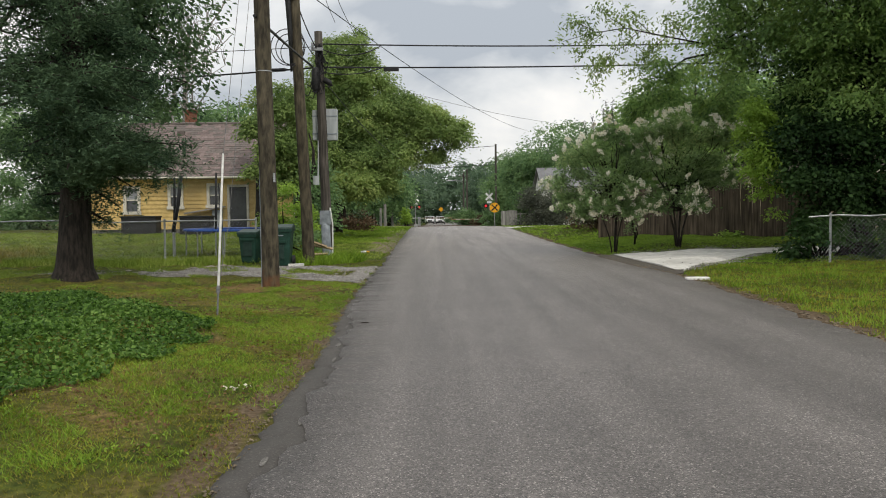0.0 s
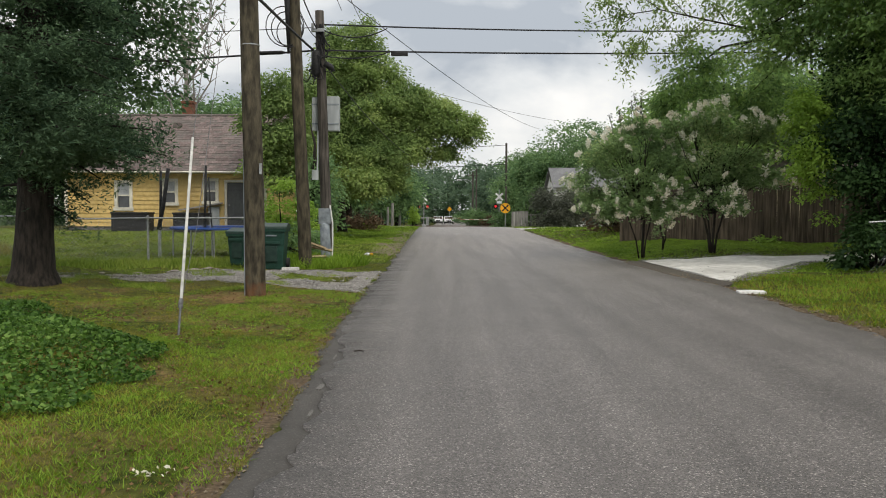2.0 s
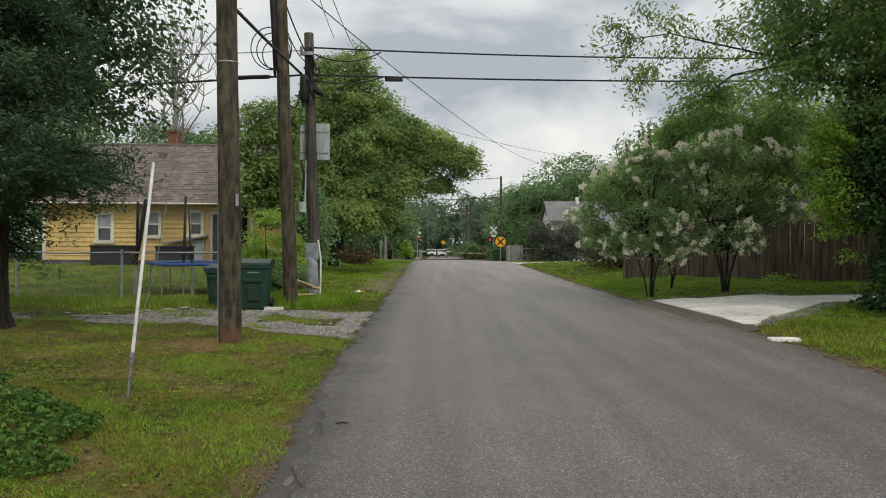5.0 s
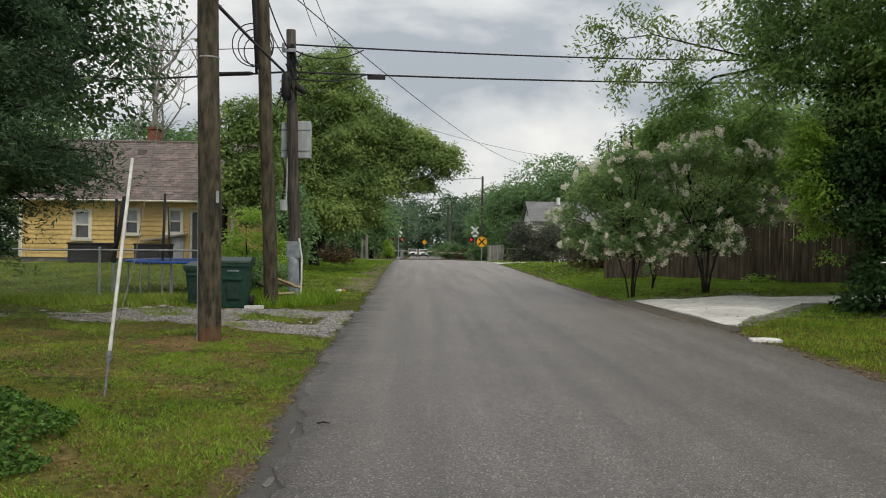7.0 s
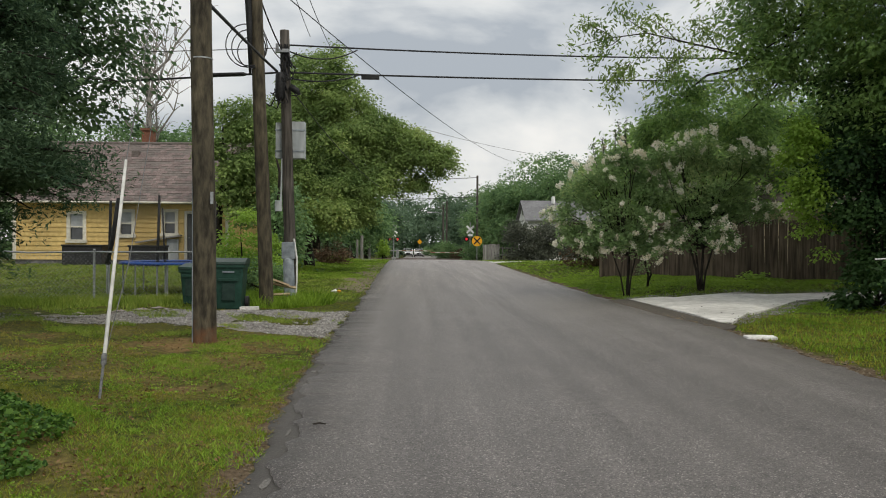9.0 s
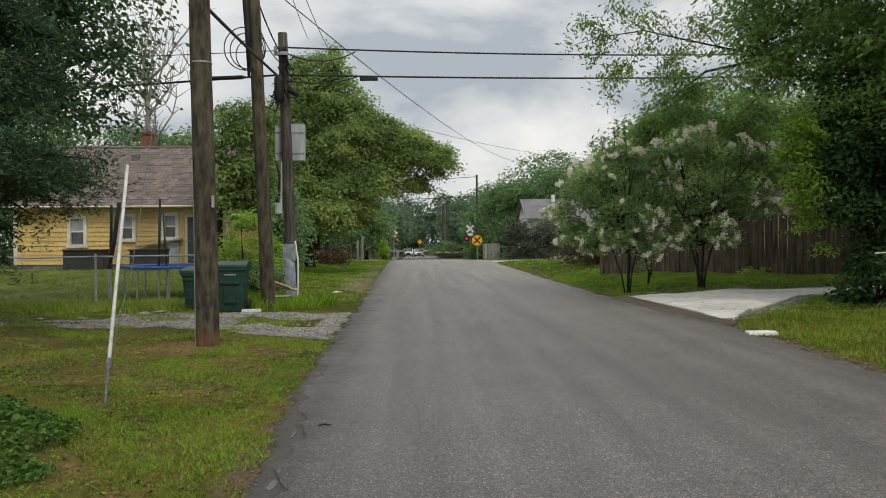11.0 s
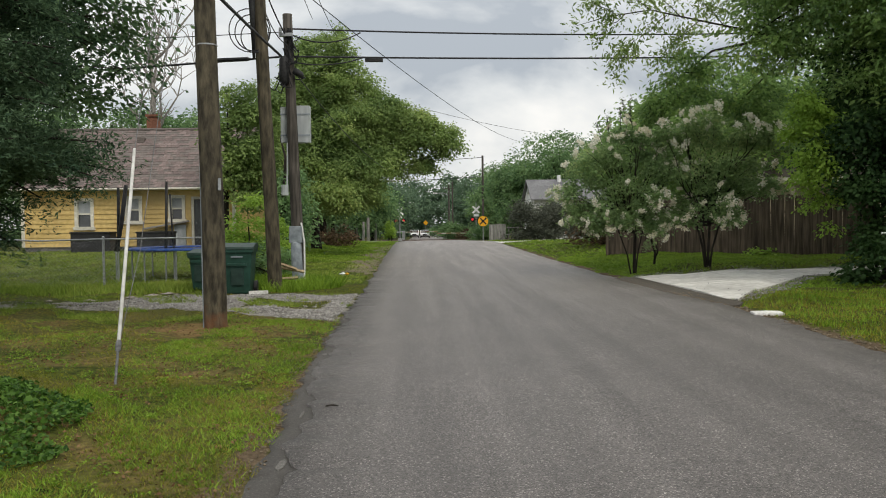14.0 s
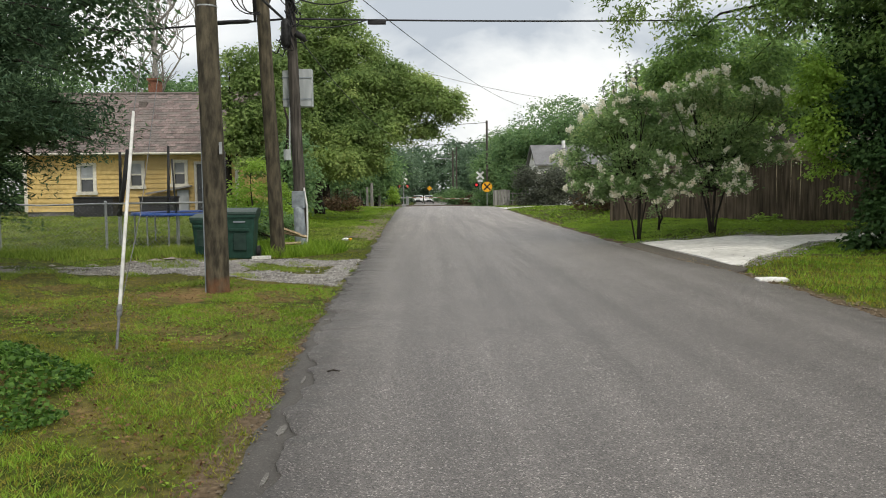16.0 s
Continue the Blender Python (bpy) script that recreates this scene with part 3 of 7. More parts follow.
def tree(name, base, height, r0, blobs, clusters, per, spread, size, leafmat, barkmat, label, category="tree", seed=1,
         aspect=0.55, droop=0.35, limbs=8, fork=0.35, lean=(0, 0), shell=0.16, twigs=60, group="", flare=1.6):
    """A tree: tapered trunk, limbs that reach into the crown, twigs and a crown of leaf sprays."""
    rs = np.random.RandomState(seed)
    x, y, z = base
    t = thing(name, base, label, category, group)
    top = (x + lean[0], y + lean[1], z + height)
    path = [(x, y, z - 0.15)] + [(x + lean[0] * k + rs.normal() * 0.02 * height * k, y + lean[1] * k + rs.normal() * 0.02 * height * k, z + height * k)
                                 for k in (0.03, 0.1, 0.25, 0.45, 0.65, 0.85, 1.0)]
    rad = [r0 * k for k in (flare, flare * 0.9, 1.1, 0.95, 0.75, 0.55, 0.35, 0.15)]
    part("trunk", Geo().tube(path, rad, 12), barkmat, t, smooth=True)
    bl = np.array(blobs, float)
    order = rs.permutation(len(bl))
    ends = []
    for i in range(limbs):
        target = bl[order[i % len(bl)], :3] + rs.normal(size=3) * bl[order[i % len(bl)], 3:] * 0.35
        k = min(0.95, fork + (1 - fork) * rs.uniform(0, 0.75))
        s = np.array([x + lean[0] * k, y + lean[1] * k, z + height * k])
        pts = branch_path(s, target, rs)
        lr = r0 * rs.uniform(0.18, 0.34)
        part("limb", Geo().tube(pts, [lr, lr * 0.8, lr * 0.6, lr * 0.4, lr * 0.15], 7), barkmat, t, smooth=True)
        ends += pts[2:]
    centres, cc, out = sprays(blobs, clusters, per, spread, rs, shell)
    if twigs and ends:
        g = Geo()
        en = np.array(ends)
        for c in cc[rs.permutation(len(cc))[:twigs]]:
            s = en[np.argmin(((en - c) ** 2).sum(1))]
            g.tube(branch_path(s, c, rs, 0.12, 4), [r0 * 0.06, r0 * 0.045, r0 * 0.03, r0 * 0.012], 5, False)
        tagged(part("twig_growth", g, barkmat, t, smooth=True), kind="stuff")
    v, q = leaves(centres, size, aspect, droop, rs, 0.12, out)
    array_part("crown", v, q, leafmat, t)
    return t


def bush(name, base, blobs, clusters, per, spread, size, leafmat, label, category="bush", seed=1, aspect=0.5, droop=0.1, stems=5, shell=0.16, group=""):
    rs = np.random.RandomState(seed)
    t = thing(name, base, label, category, group)
    g = Geo()
    for i in range(stems):
        b = blobs[i % len(blobs)]
        end = (b[0] + rs.normal() * 0.3 * b[3], b[1] + rs.normal() * 0.3 * b[4], b[2])
        st = (base[0] + rs.normal() * 0.12, base[1] + rs.normal() * 0.12, base[2] - 0.1)
        g.tube(branch_path(st, end, rs), [0.035, 0.03, 0.025, 0.018, 0.008], 6)
    part("stem_growth", g, M_bark, t, smooth=True)
    c, _, out = sprays(blobs, clusters, per, spread, rs, shell)
    ok = c[:, 2] > base[2] + 0.02
    v, q = leaves(c[ok], size, aspect, droop, rs, 0.12, out[ok])
    array_part("foliage", v, q, leafmat, t)
    return t

# ---- ground, road ----
def step(a, b, x):
    t = np.clip((x - a) / (b - a), 0, 1)
    return t * t * (3 - 2 * t)


def fall(y):
    """The land sinks gently towards and past the railway."""
    return np.interp(y, [-50, 68, 106, 150, 260, 900], [0, 0, -0.75, -1.25, -1.6, -1.6])


L_Y, L_X = [-40, 1, 5.8, 9.3, 13, 19, 33, 60, 106, 300], [-0.22, -0.2, -0.26, -0.46, -0.54, -0.58, -0.95, -1.5, -1.9, -1.9]
I_Y, I_X = [-40, 1.4, 3.5, 5.8, 8.4, 13, 19, 33, 60, 106, 300], [0.06, 0.05, 0.05, -0.07, -0.25, -0.47, -0.52, -0.9, -1.45, -1.85, -1.85]
R_Y, R_X = [-40, 5.6, 11, 14.7, 16.5, 21, 35, 56, 80, 106, 300], [5.45, 5.5, 5.75, 5.9, 5.72, 5.58, 5.65, 6.0, 6.2, 6.2, 6.2]


def wob(y, seed, amp, freq):
    return sum(amp / (k + 1) * np.sin(freq * (1.7 ** k) * y + seed * 3.1 + k * 1.9) for k in range(5))


def zg(x, y):
    """Height of the ground."""
    x, y = np.asarray(x, float), np.asarray(y, float)
    z = fall(y)
    z = z + 0.45 * step(20, 34, y) * step(3.2, 7.5, -x) * (1 - step(60, 80, y))
    rise = np.clip((x - 5.9) * 0.11, 0, 0.3) * step(21.9, 23.6, y) + np.clip((x - 5.9) * 0.01, 0, 0.08)
    z = z + rise * (1 - step(45, 70, y))
    off = np.clip(np.maximum(np.interp(y, L_Y, L_X) - x, x - np.interp(y, R_Y, R_X)), -1, 3)
    lump = 0.025 * np.sin(1.3 * x + 0.7 * y) + 0.02 * np.sin(2.9 * x - 1.7 * y + 1) + 0.012 * np.sin(5.3 * x + 4.1 * y)
    z = z + (lump + 0.01) * np.clip(off / 1.2, 0, 1)
    return np.where(off < 0.0, z - 0.07 * np.clip(-off / 0.25, 0, 1), z)


def gz(x, y):
    return float(zg(x, y))


gx = np.concatenate([np.linspace(-500, -60, 20), np.linspace(-55, -14, 22), np.arange(-13, 16, 0.22), np.linspace(16.5, 60, 24), np.linspace(66, 500, 20)])
gy = np.concatenate([np.linspace(-60, -4, 14), np.arange(-3, 32, 0.25), np.linspace(32.5, 120, 70), np.linspace(125, 900, 40)])
GX, GY = np.meshgrid(gx, gy)
V = np.stack([GX, GY, zg(GX, GY)], -1).reshape(-1, 3)
nx = len(gx)
I, J = np.meshgrid(np.arange(nx - 1), np.arange(len(gy) - 1))
a = (J * nx + I).ravel()
Q = np.stack([a, a + 1, a + nx + 1, a + nx], 1)
ground = array_part("ground", V, Q, M_ground, smooth=True)
tagged(ground, "patchy green and dry lawn with bare dirt edges", "ground", kind="structure")


def strip(name, ys, left, right, lift, material, thick=0.12, cols=6):
    """A paved strip along the road between two uneven edges, with a real edge face."""
    ys = np.asarray(ys)
    rows = []
    for y, l, r in zip(ys, left, right):
        for k in range(cols + 1):
            x = l + (r - l) * k / cols
            crown = 0.035 * (1 - ((k / cols) * 2 - 1) ** 2) if cols > 3 else 0
            rows.append((x, y, fall(y) + lift + crown))
    v = np.array(rows)
    n = cols + 1
    q = [(i * n + k, i * n + k + 1, (i + 1) * n + k + 1, (i + 1) * n + k) for i in range(len(ys) - 1) for k in range(cols)]
    low = v.copy()
    low[:, 2] -= thick
    o = len(v)
    for i in range(len(ys) - 1):
        q.append((i * n, (i + 1) * n, o + (i + 1) * n, o + i * n))
        q.append((i * n + cols, o + i * n + cols, o + (i + 1) * n + cols, (i + 1) * n + cols))
    return array_part(name, np.concatenate([v, low]), np.array(q), material)


ys = np.concatenate([np.arange(-40, -3, 2.0), np.arange(-3, 24, 0.06), np.arange(24, 70, 0.4), np.arange(70, 301, 3.0)])
jag = np.where(ys < 24, 1.0, 0.6)
inner = np.interp(ys, I_Y, I_X) + wob(ys, 1, 0.05, 2.3) * jag + wob(ys, 4, 0.025, 9.0) * jag + 0.1 * np.clip(np.sin(0.9 * ys + 2.2), 0.5, 1) - 0.07
outer = np.interp(ys, L_Y, L_X) + wob(ys, 2, 0.035, 3.1) * jag + wob(ys, 7, 0.02, 11.0) * jag
right = np.interp(ys, R_Y, R_X) + wob(ys, 3, 0.05, 1.9) * jag + wob(ys, 6, 0.025, 8.0) * jag
outer = np.minimum(outer, inner - 0.01)
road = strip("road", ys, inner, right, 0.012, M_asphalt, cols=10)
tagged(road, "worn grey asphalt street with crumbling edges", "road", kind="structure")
near = ys < 24
seal = strip("pavement", ys[near], outer[near], inner[near] + 0.06, -0.004, M_sealed, cols=2)
tagged(seal, "smoother dark asphalt strip along the broken road edge", "road edge", kind="structure")
# flakes of the old top layer left lying on the dark strip
g = Geo()
rnd = random.Random(5)
laid = []
for i in range(90):
    cy = rnd.uniform(1.5, 14)
    if any(abs(cy - o) < 0.8 for o in laid):
        continue
    laid.append(cy)
    xi, xo = float(np.interp(cy, I_Y, I_X)), float(np.interp(cy, L_Y, L_X))
    cx = xi - rnd.uniform(0.0, 0.7) ** 2 * (xi - xo) - 0.01
    wd, ln = rnd.uniform(0.012, 0.035), rnd.uniform(0.03, 0.13)
    poly = [(cx + wd * rnd.uniform(0.8, 1.1) * math.cos(w), cy + ln * rnd.uniform(0.8, 1.1) * math.sin(w)) for w in np.linspace(0, 6.28, 9)[:-1]]
    g.prism(poly, -0.02, 0.003)
tagged(part("asphalt_flake", g, M_flake), "pale asphalt flakes along the broken edge", "road edge", kind="stuff")

# gravel drive, left
GRAVEL = [(-0.62, 13.3), (-1.5, 13.9), (-2.6, 14.7), (-3.6, 15.4), (-6.5, 15.9), (-12, 15.9), (-20, 15.8), (-20, 17.2), (-12, 17.1), (-6.7, 17.0), (-4.3, 17.9), (-1.7, 18.3), (-0.64, 18.2)]


def inside(poly, x, y):
    hit = False
    for (x0, y0), (x1, y1) in zip(poly, poly[1:] + poly[:1]):
        if (y0 > y) != (y1 > y) and x < (x1 - x0) * (y - y0) / (y1 - y0) + x0:
            hit = not hit
    return hit


rs = np.random.RandomState(11)
g, bed = Geo(), Geo()
n_st = 0
while n_st < 10000:
    x, y = rs.uniform(-14, -0.5), rs.uniform(13.2, 18.5)
    if rs.uniform() < np.interp(x, [-9, -5.5, -4], [0.93, 0.75, 0.0]) or not inside(GRAVEL, x, y):
        continue
    # a grassy tongue between the wheel tracks
    if -2.6 < x < -1.0 and 15.2 < y + 0.25 * math.sin(3 * x) < 16.9 and rs.uniform() < 0.93:
        continue
    s = rs.uniform(0.008, 0.024)
    g.lump(x, y, gz(x, y) + 0.006 + s * 0.25, s, s * rs.uniform(0.7, 1.2), s * 0.7, rs)
    n_st += 1
tagged(part("gravel", g, M_gravel), "loose pale grey gravel on a driveway", "gravel", kind="stuff")


def sheet(name, poly, lift, material, cell=0.25, skip=None):
    """A thin sheet laid on the ground within a polygon, with an uneven edge."""
    xs, yy = [p[0] for p in poly], [p[1] for p in poly]
    v, q, idx = [], [], {}
    for i in range(int((max(xs) - min(xs)) / cell) + 1):
        for j in range(int((max(yy) - min(yy)) / cell) + 1):
            x, y = min(xs) + i * cell, min(yy) + j * cell
            wx, wy = x + cell / 2 + 0.2 * math.sin(y * 4.1), y + cell / 2 + 0.15 * math.sin(x * 5.3)
            if not inside(poly, wx, wy) or (skip and skip(x, y)):
                continue
            ids = []
            for dx, dy in ((0, 0), (1, 0), (1, 1), (0, 1)):
                key = (i + dx, j + dy)
                if key not in idx:
                    idx[key] = len(v)
                    px, py = x + dx * cell + 0.04 * math.sin(key[1] * 2.7 + key[0]), y + dy * cell + 0.04 * math.sin(key[0] * 3.3)
                    v.append((px, py, gz(px, py) + lift))
                ids.append(idx[key])
            q.append(ids)
    return array_part(name, np.array(v), np.array(q), material, smooth=True)


tagged(sheet("gravel_drive", GRAVEL, 0.005, M_gravel_bed, 0.12, lambda x, y: (-2.5 < x < -1.1 and 15.3 < y + 0.25 * math.sin(3 * x) < 16.8) or (x < -4.2 and math.sin(2.1 * x + 1.3 * y) + math.sin(5 * y + x) > (x + 7) * 0.25)),
       "gravel driveway bed joining the street", "driveway", kind="structure")

# concrete driveway, right
DRIVE = [(6.05, 21.9), (6.12, 18.5), (6.16, 15.75), (6.34, 15.65), (7.2, 17.2), (8.4, 18.9), (9.9, 20.6), (13.5, 21.7), (13.5, 22.6), (10.6, 22.5), (8.2, 22.4), (6.6, 22.2)]


def slab_on_ground(name, poly, lift, material, thick=0.1):
    g = Geo()
    k = len(poly)
    for z in (lift - thick, lift):
        g.v += [(x, y, gz(x, y) + z) for x, y in poly]
    g.f = [tuple(reversed(range(k))), tuple(range(k, 2 * k))] + [(i, (i + 1) % k, k + (i + 1) % k, k + i) for i in range(k)]
    return part(name, g, material)


def dense(poly, step_len=0.5):
    out = []
    for (x0, y0), (x1, y1) in zip(poly, poly[1:] + poly[:1]):
        n = max(1, int(math.hypot(x1 - x0, y1 - y0) / step_len))
        out += [(x0 + (x1 - x0) * i / n, y0 + (y1 - y0) * i / n) for i in range(n)]
    return out


drv = slab_on_ground("driveway", dense(DRIVE, 0.4), 0.05, M_concrete)
tagged(drv, "pale concrete driveway apron with scattered dirt", "driveway", kind="structure")
APRON = [(5.4, 21.9), (5.5, 18.0), (5.68, 14.8), (6.0, 14.7), (6.22, 15.1), (6.19, 15.8), (6.15, 18.5), (6.07, 21.9)]
tagged(slab_on_ground("drive_apron", dense(APRON, 0.3), 0.045, M_patch), "dark asphalt patch where driveway meets street", "road edge", kind="structure")
g = Geo()
rs = np.random.RandomState(12)
for i in range(2200):
    k = rs.uniform()
    if k < 0.45:
        u = rs.uniform()
        x, y = 6.3 + 3.8 * u + rs.normal() * 0.12, 15.4 + 5.2 * u + rs.normal() * 0.13
    elif k < 0.9:
        u = rs.uniform()
        x, y = 5.9 + 6.5 * u + rs.normal() * 0.1, 22.35 + 0.3 * u + rs.normal() * 0.12
    else:
        x, y = rs.uniform(6.2, 9.5), rs.uniform(17, 22)
        if not inside(DRIVE, x, y):
            continue
    s = rs.uniform(0.006, 0.02)
    g.lump(x, y, gz(x, y) + 0.05, s, s, s * 0.6, rs)
tagged(part("drive_gravel", g, M_gravel), "loose stones along the concrete driveway", "gravel", kind="stuff")
# crumbs of asphalt and soil along the left edge, and debris on the road
g = Geo()
for i in range(650):
    y = rs.uniform(0.5, 14)
    x = np.interp(y, L_Y, L_X) - abs(rs.normal()) * 0.07 + 0.04
    s = rs.uniform(0.004, 0.013)
    g.lump(x, y, gz(x, y) + 0.012, s, s * 1.2, s * 0.7, rs)
for i in range(900):
    y = rs.uniform(4, 22)
    x = np.interp(y, R_Y, R_X) + abs(rs.normal()) * 0.15 - 0.06
    s = rs.uniform(0.008, 0.025)
    g.lump(x, y, gz(x, y) + 0.012, s, s * 1.2, s * 0.7, rs)
tagged(part("edge_crumbs", g, M_dirt), "crumbled asphalt and soil along the road edges", "debris", kind="stuff")

# pale far drives that join the street
tagged(sheet("far_drive_left", [(-1.6, 66), (-6, 68), (-6, 71), (-1.7, 73)], 0.03, M_gravel_bed, 0.5), "pale gravel drive beside the street", "driveway", kind="structure")
tagged(sheet("far_drive_right", [(6.0, 59), (13, 61.5), (13, 64), (6.1, 65)], 0.03, M_concrete, 0.5), "pale concrete drive across the lawn", "driveway", kind="structure")
tagged(sheet("worn_shoulder", [(-0.75, 25), (-1.9, 27), (-2.2, 36), (-2.4, 52), (-1.4, 58), (-1.0, 40)], 0.006, M_dirt, 0.15), "worn dirt shoulder beside the asphalt", "shoulder", kind="structure")

# ---- grass ----
def turf(name, xs, yy, count, h, material, label, seed, keep=None, width=0.012, clump=0.0, sprawl=0.5):
    """Blades of grass standing on the ground."""
    rs = np.random.RandomState(seed)
    x, y = rs.uniform(*xs, count), rs.uniform(*yy, count)
    if clump:
        k = max(1, count // 14)
        ci = rs.randint(0, k, count)
        cx, cy = rs.uniform(*xs, k), rs.uniform(*yy, k)
        x, y = cx[ci] + rs.normal(size=count) * clump, cy[ci] + rs.normal(size=count) * clump
    ok = (x < np.interp(y, L_Y, L_X) - 0.02 + 0.09 * np.sin(7 * y) * np.sin(2.3 * y)) | (x > np.interp(y, R_Y, R_X) + 0.24 + 0.12 * np.sin(5 * y) + 0.1 * np.sin(1.7 * y))
    le = np.interp(y, L_Y, L_X)
    ok &= ~((y > 24) & (y < 60) & (x > le - 0.8 - 0.3 * np.sin(y)) & (x < le) & (rs.uniform(0, 1, len(x)) < 0.8))
    if keep is not None:
        ok &= keep(x, y)
    x, y = x[ok], y[ok]
    n = len(x)
    z = zg(x, y)
    th = rs.uniform(0, 2 * math.pi, n)
    hh = h * rs.uniform(0.5, 1.4, n)
    lean = hh[:, None] * rs.normal(size=(n, 2)) * sprawl
    w = width * rs.uniform(0.6, 1.3, n)
    v = np.empty((n, 3, 3))
    v[:, 0] = np.stack([x - np.cos(th) * w, y - np.sin(th) * w, z - 0.01], 1)
    v[:, 1] = np.stack([x + np.cos(th) * w, y + np.sin(th) * w, z - 0.01], 1)
    v[:, 2] = np.stack([x + lean[:, 0], y + lean[:, 1], z + hh], 1)
    ob = array_part(name, v.reshape(-1, 3), np.arange(3 * n).reshape(-1, 3), material)
    return tagged(ob, label, "grass", kind="stuff")


in_gravel = np.vectorize(lambda x, y: inside(GRAVEL, x, y) and not (-2.6 < x < -1.0 and 15.2 < y < 16.9))
in_drive = np.vectorize(lambda x, y: inside(DRIVE, x, y) or inside(APRON, x, y))


def patches(x, y, s=0.0):
    return np.sin(1.9 * x + 0.8 * y + s) * np.sin(1.3 * y - 0.9 * x + 2 * s) + 0.5 * np.sin(4.7 * x + 3.9 * y + s)


def off_gravel(x, y):
    ok = np.ones(len(x), bool)
    near_g = (y > 13) & (y < 18.6) & (x > -14)
    ok[near_g] = ~in_gravel(x[near_g], y[near_g])
    return ok & (((x + 2.3) ** 2 + (y - 12.8) ** 2) > 0.5 + 0.4 * np.sin(5 * x))


turf("lawn_green", (-7, 0), (1, 9), 115000, 0.018, M_grass, "short green verge grass", 21, lambda x, y: patches(x, y) > -0.5, 0.0045, 0.0, 1.2)
turf("lawn_dry", (-7, 0), (1, 9), 80000, 0.014, M_grass_dry, "short dry yellowish verge grass", 22, lambda x, y: patches(x, y, 1.3) > -0.3, 0.0042, 0.0, 1.4)
turf("lawn_tufts", (-7, 0), (1.5, 14), 60000, 0.026, M_grass_lush, "taller lush tufts in the verge", 23, lambda x, y: off_gravel(x, y) & (patches(x, y, 2.6) > 0.1), 0.005, 0.07, 1.1)
turf("verge_tufts", (-2.4, -0.3), (1.5, 13.5), 42000, 0.032, M_grass_lush, "lush grass strip beside the road", 34, lambda x, y: patches(x, y, 0.6) > -0.25, 0.005, 0.05, 1.1)
turf("lawn_back", (-16, 0), (9, 20.6), 80000, 0.018, M_grass, "short green grass round the pole", 24, lambda x, y: off_gravel(x, y) & (patches(x, y, 0.4) > -0.4), 0.008, 0.0, 1.1)
turf("lawn_back_dry", (-16, 0), (9, 15.5), 40000, 0.016, M_grass_dry, "short dry grass round the pole", 25, lambda x, y: off_gravel(x, y) & (patches(x, y, 1.9) > -0.1), 0.007, 0.0, 1.2)
turf("fence_weeds", (-18, -3.3), (18.9, 21.5), 20000, 0.13, M_grass_yard, "tall weeds along the wire fence", 26, None, 0.014, 0.16)
turf("yard_grass", (-24, -0.8), (21, 36), 90000, 0.05, M_grass_yard, "uncut grass in the yard", 27, None, 0.018, 0.0, 1.2)
turf("yard_hay", (-17, -11.5), (19.5, 23.5), 5000, 0.28, M_grass_dry, "long dry grass in the yard", 28, None, 0.016, 0.3)
turf("pole_tufts", (-3.6, -1.2), (19.0, 22), 5000, 0.26, M_grass_lush, "long grass round the pole bases", 29, lambda x, y: (x + 2.4) ** 2 + (y - 20.4) ** 2 < 1.6, 0.014, 0.12)
turf("far_verge_grass", (-9, -1), (33, 75), 70000, 0.06, M_grass_lush, "green verge under the trees", 30, None, 0.025, 0.0, 1.2)
off_drive = lambda x, y: ~in_drive(x, y)
turf("right_lawn_near", (5.4, 15), (4, 17.5), 90000, 0.03, M_grass, "short roadside grass", 31, off_drive, 0.008, 0.0, 1.0)
turf("right_lawn_tufts", (5.5, 14), (6, 17.5), 16000, 0.075, M_grass_lush, "lush roadside grass tufts", 32, off_drive, 0.01, 0.12)
turf("right_lawn_back", (5.6, 16), (18, 34), 100000, 0.04, M_grass_lush, "mown green lawn under the myrtles", 33, off_drive, 0.017, 0.0, 1.4)
turf("right_lawn_far", (5.7, 24), (34, 80), 40000, 0.06, M_grass_lush, "mown lawn farther along the street", 35, None, 0.035, 0.0, 1.2)

rs = np.random.RandomState(36)
hx, hy = rs.uniform(-6.5, -0.4, 1500), rs.uniform(1.8, 13.0, 1500)
ok = (patches(hx, hy, 4.1) > 0.15) & (hx < np.interp(hy, L_Y, L_X) - 0.05)
hx, hy = hx[ok], hy[ok]
ring = rs.uniform(0.01, 0.07, (len(hx), 14))
ang = rs.uniform(0, 2 * math.pi, (len(hx), 14))
x, y = (hx[:, None] + ring * np.cos(ang)).ravel(), (hy[:, None] + ring * np.sin(ang)).ravel()
c = np.stack([x, y, zg(x, y) + rs.uniform(0.008, 0.03, len(x))], 1)
v, q = leaves(c, 0.026, 0.5, 0.0, rs, 0.1)
tagged(array_part("weeds", v, q, M_grass_lush), "low broad-leaved weeds among the verge grass", "weeds", kind="stuff")
turf("gravel_grass", (-12, -0.6), (13.4, 18.4), 60000, 0.05, M_grass_yard, "thin grass growing through the gravel drive", 38, lambda x, y: (patches(x, y, 5.0) > 0.35 - 0.08 * np.clip(-x - 3.5, 0, 8)), 0.008, 0.06, 0.9)
rs = np.random.RandomState(37)
x, y = rs.uniform(-7, -0.35, 15000), rs.uniform(1.5, 13.5, 15000)
ok = (patches(x, y, 3.3) > 0.0) & (x < np.interp(y, L_Y, L_X))
c = np.stack([x, y, zg(x, y) + rs.uniform(0.008, 0.03, 15000)], 1)[ok]
v, q = leaves(c, 0.03, 0.5, 0.0, rs, 0.1)
tagged(array_part("leaf_litter", v, q, M_litter), "brown dead leaves scattered in the grass", "leaf litter", kind="stuff")

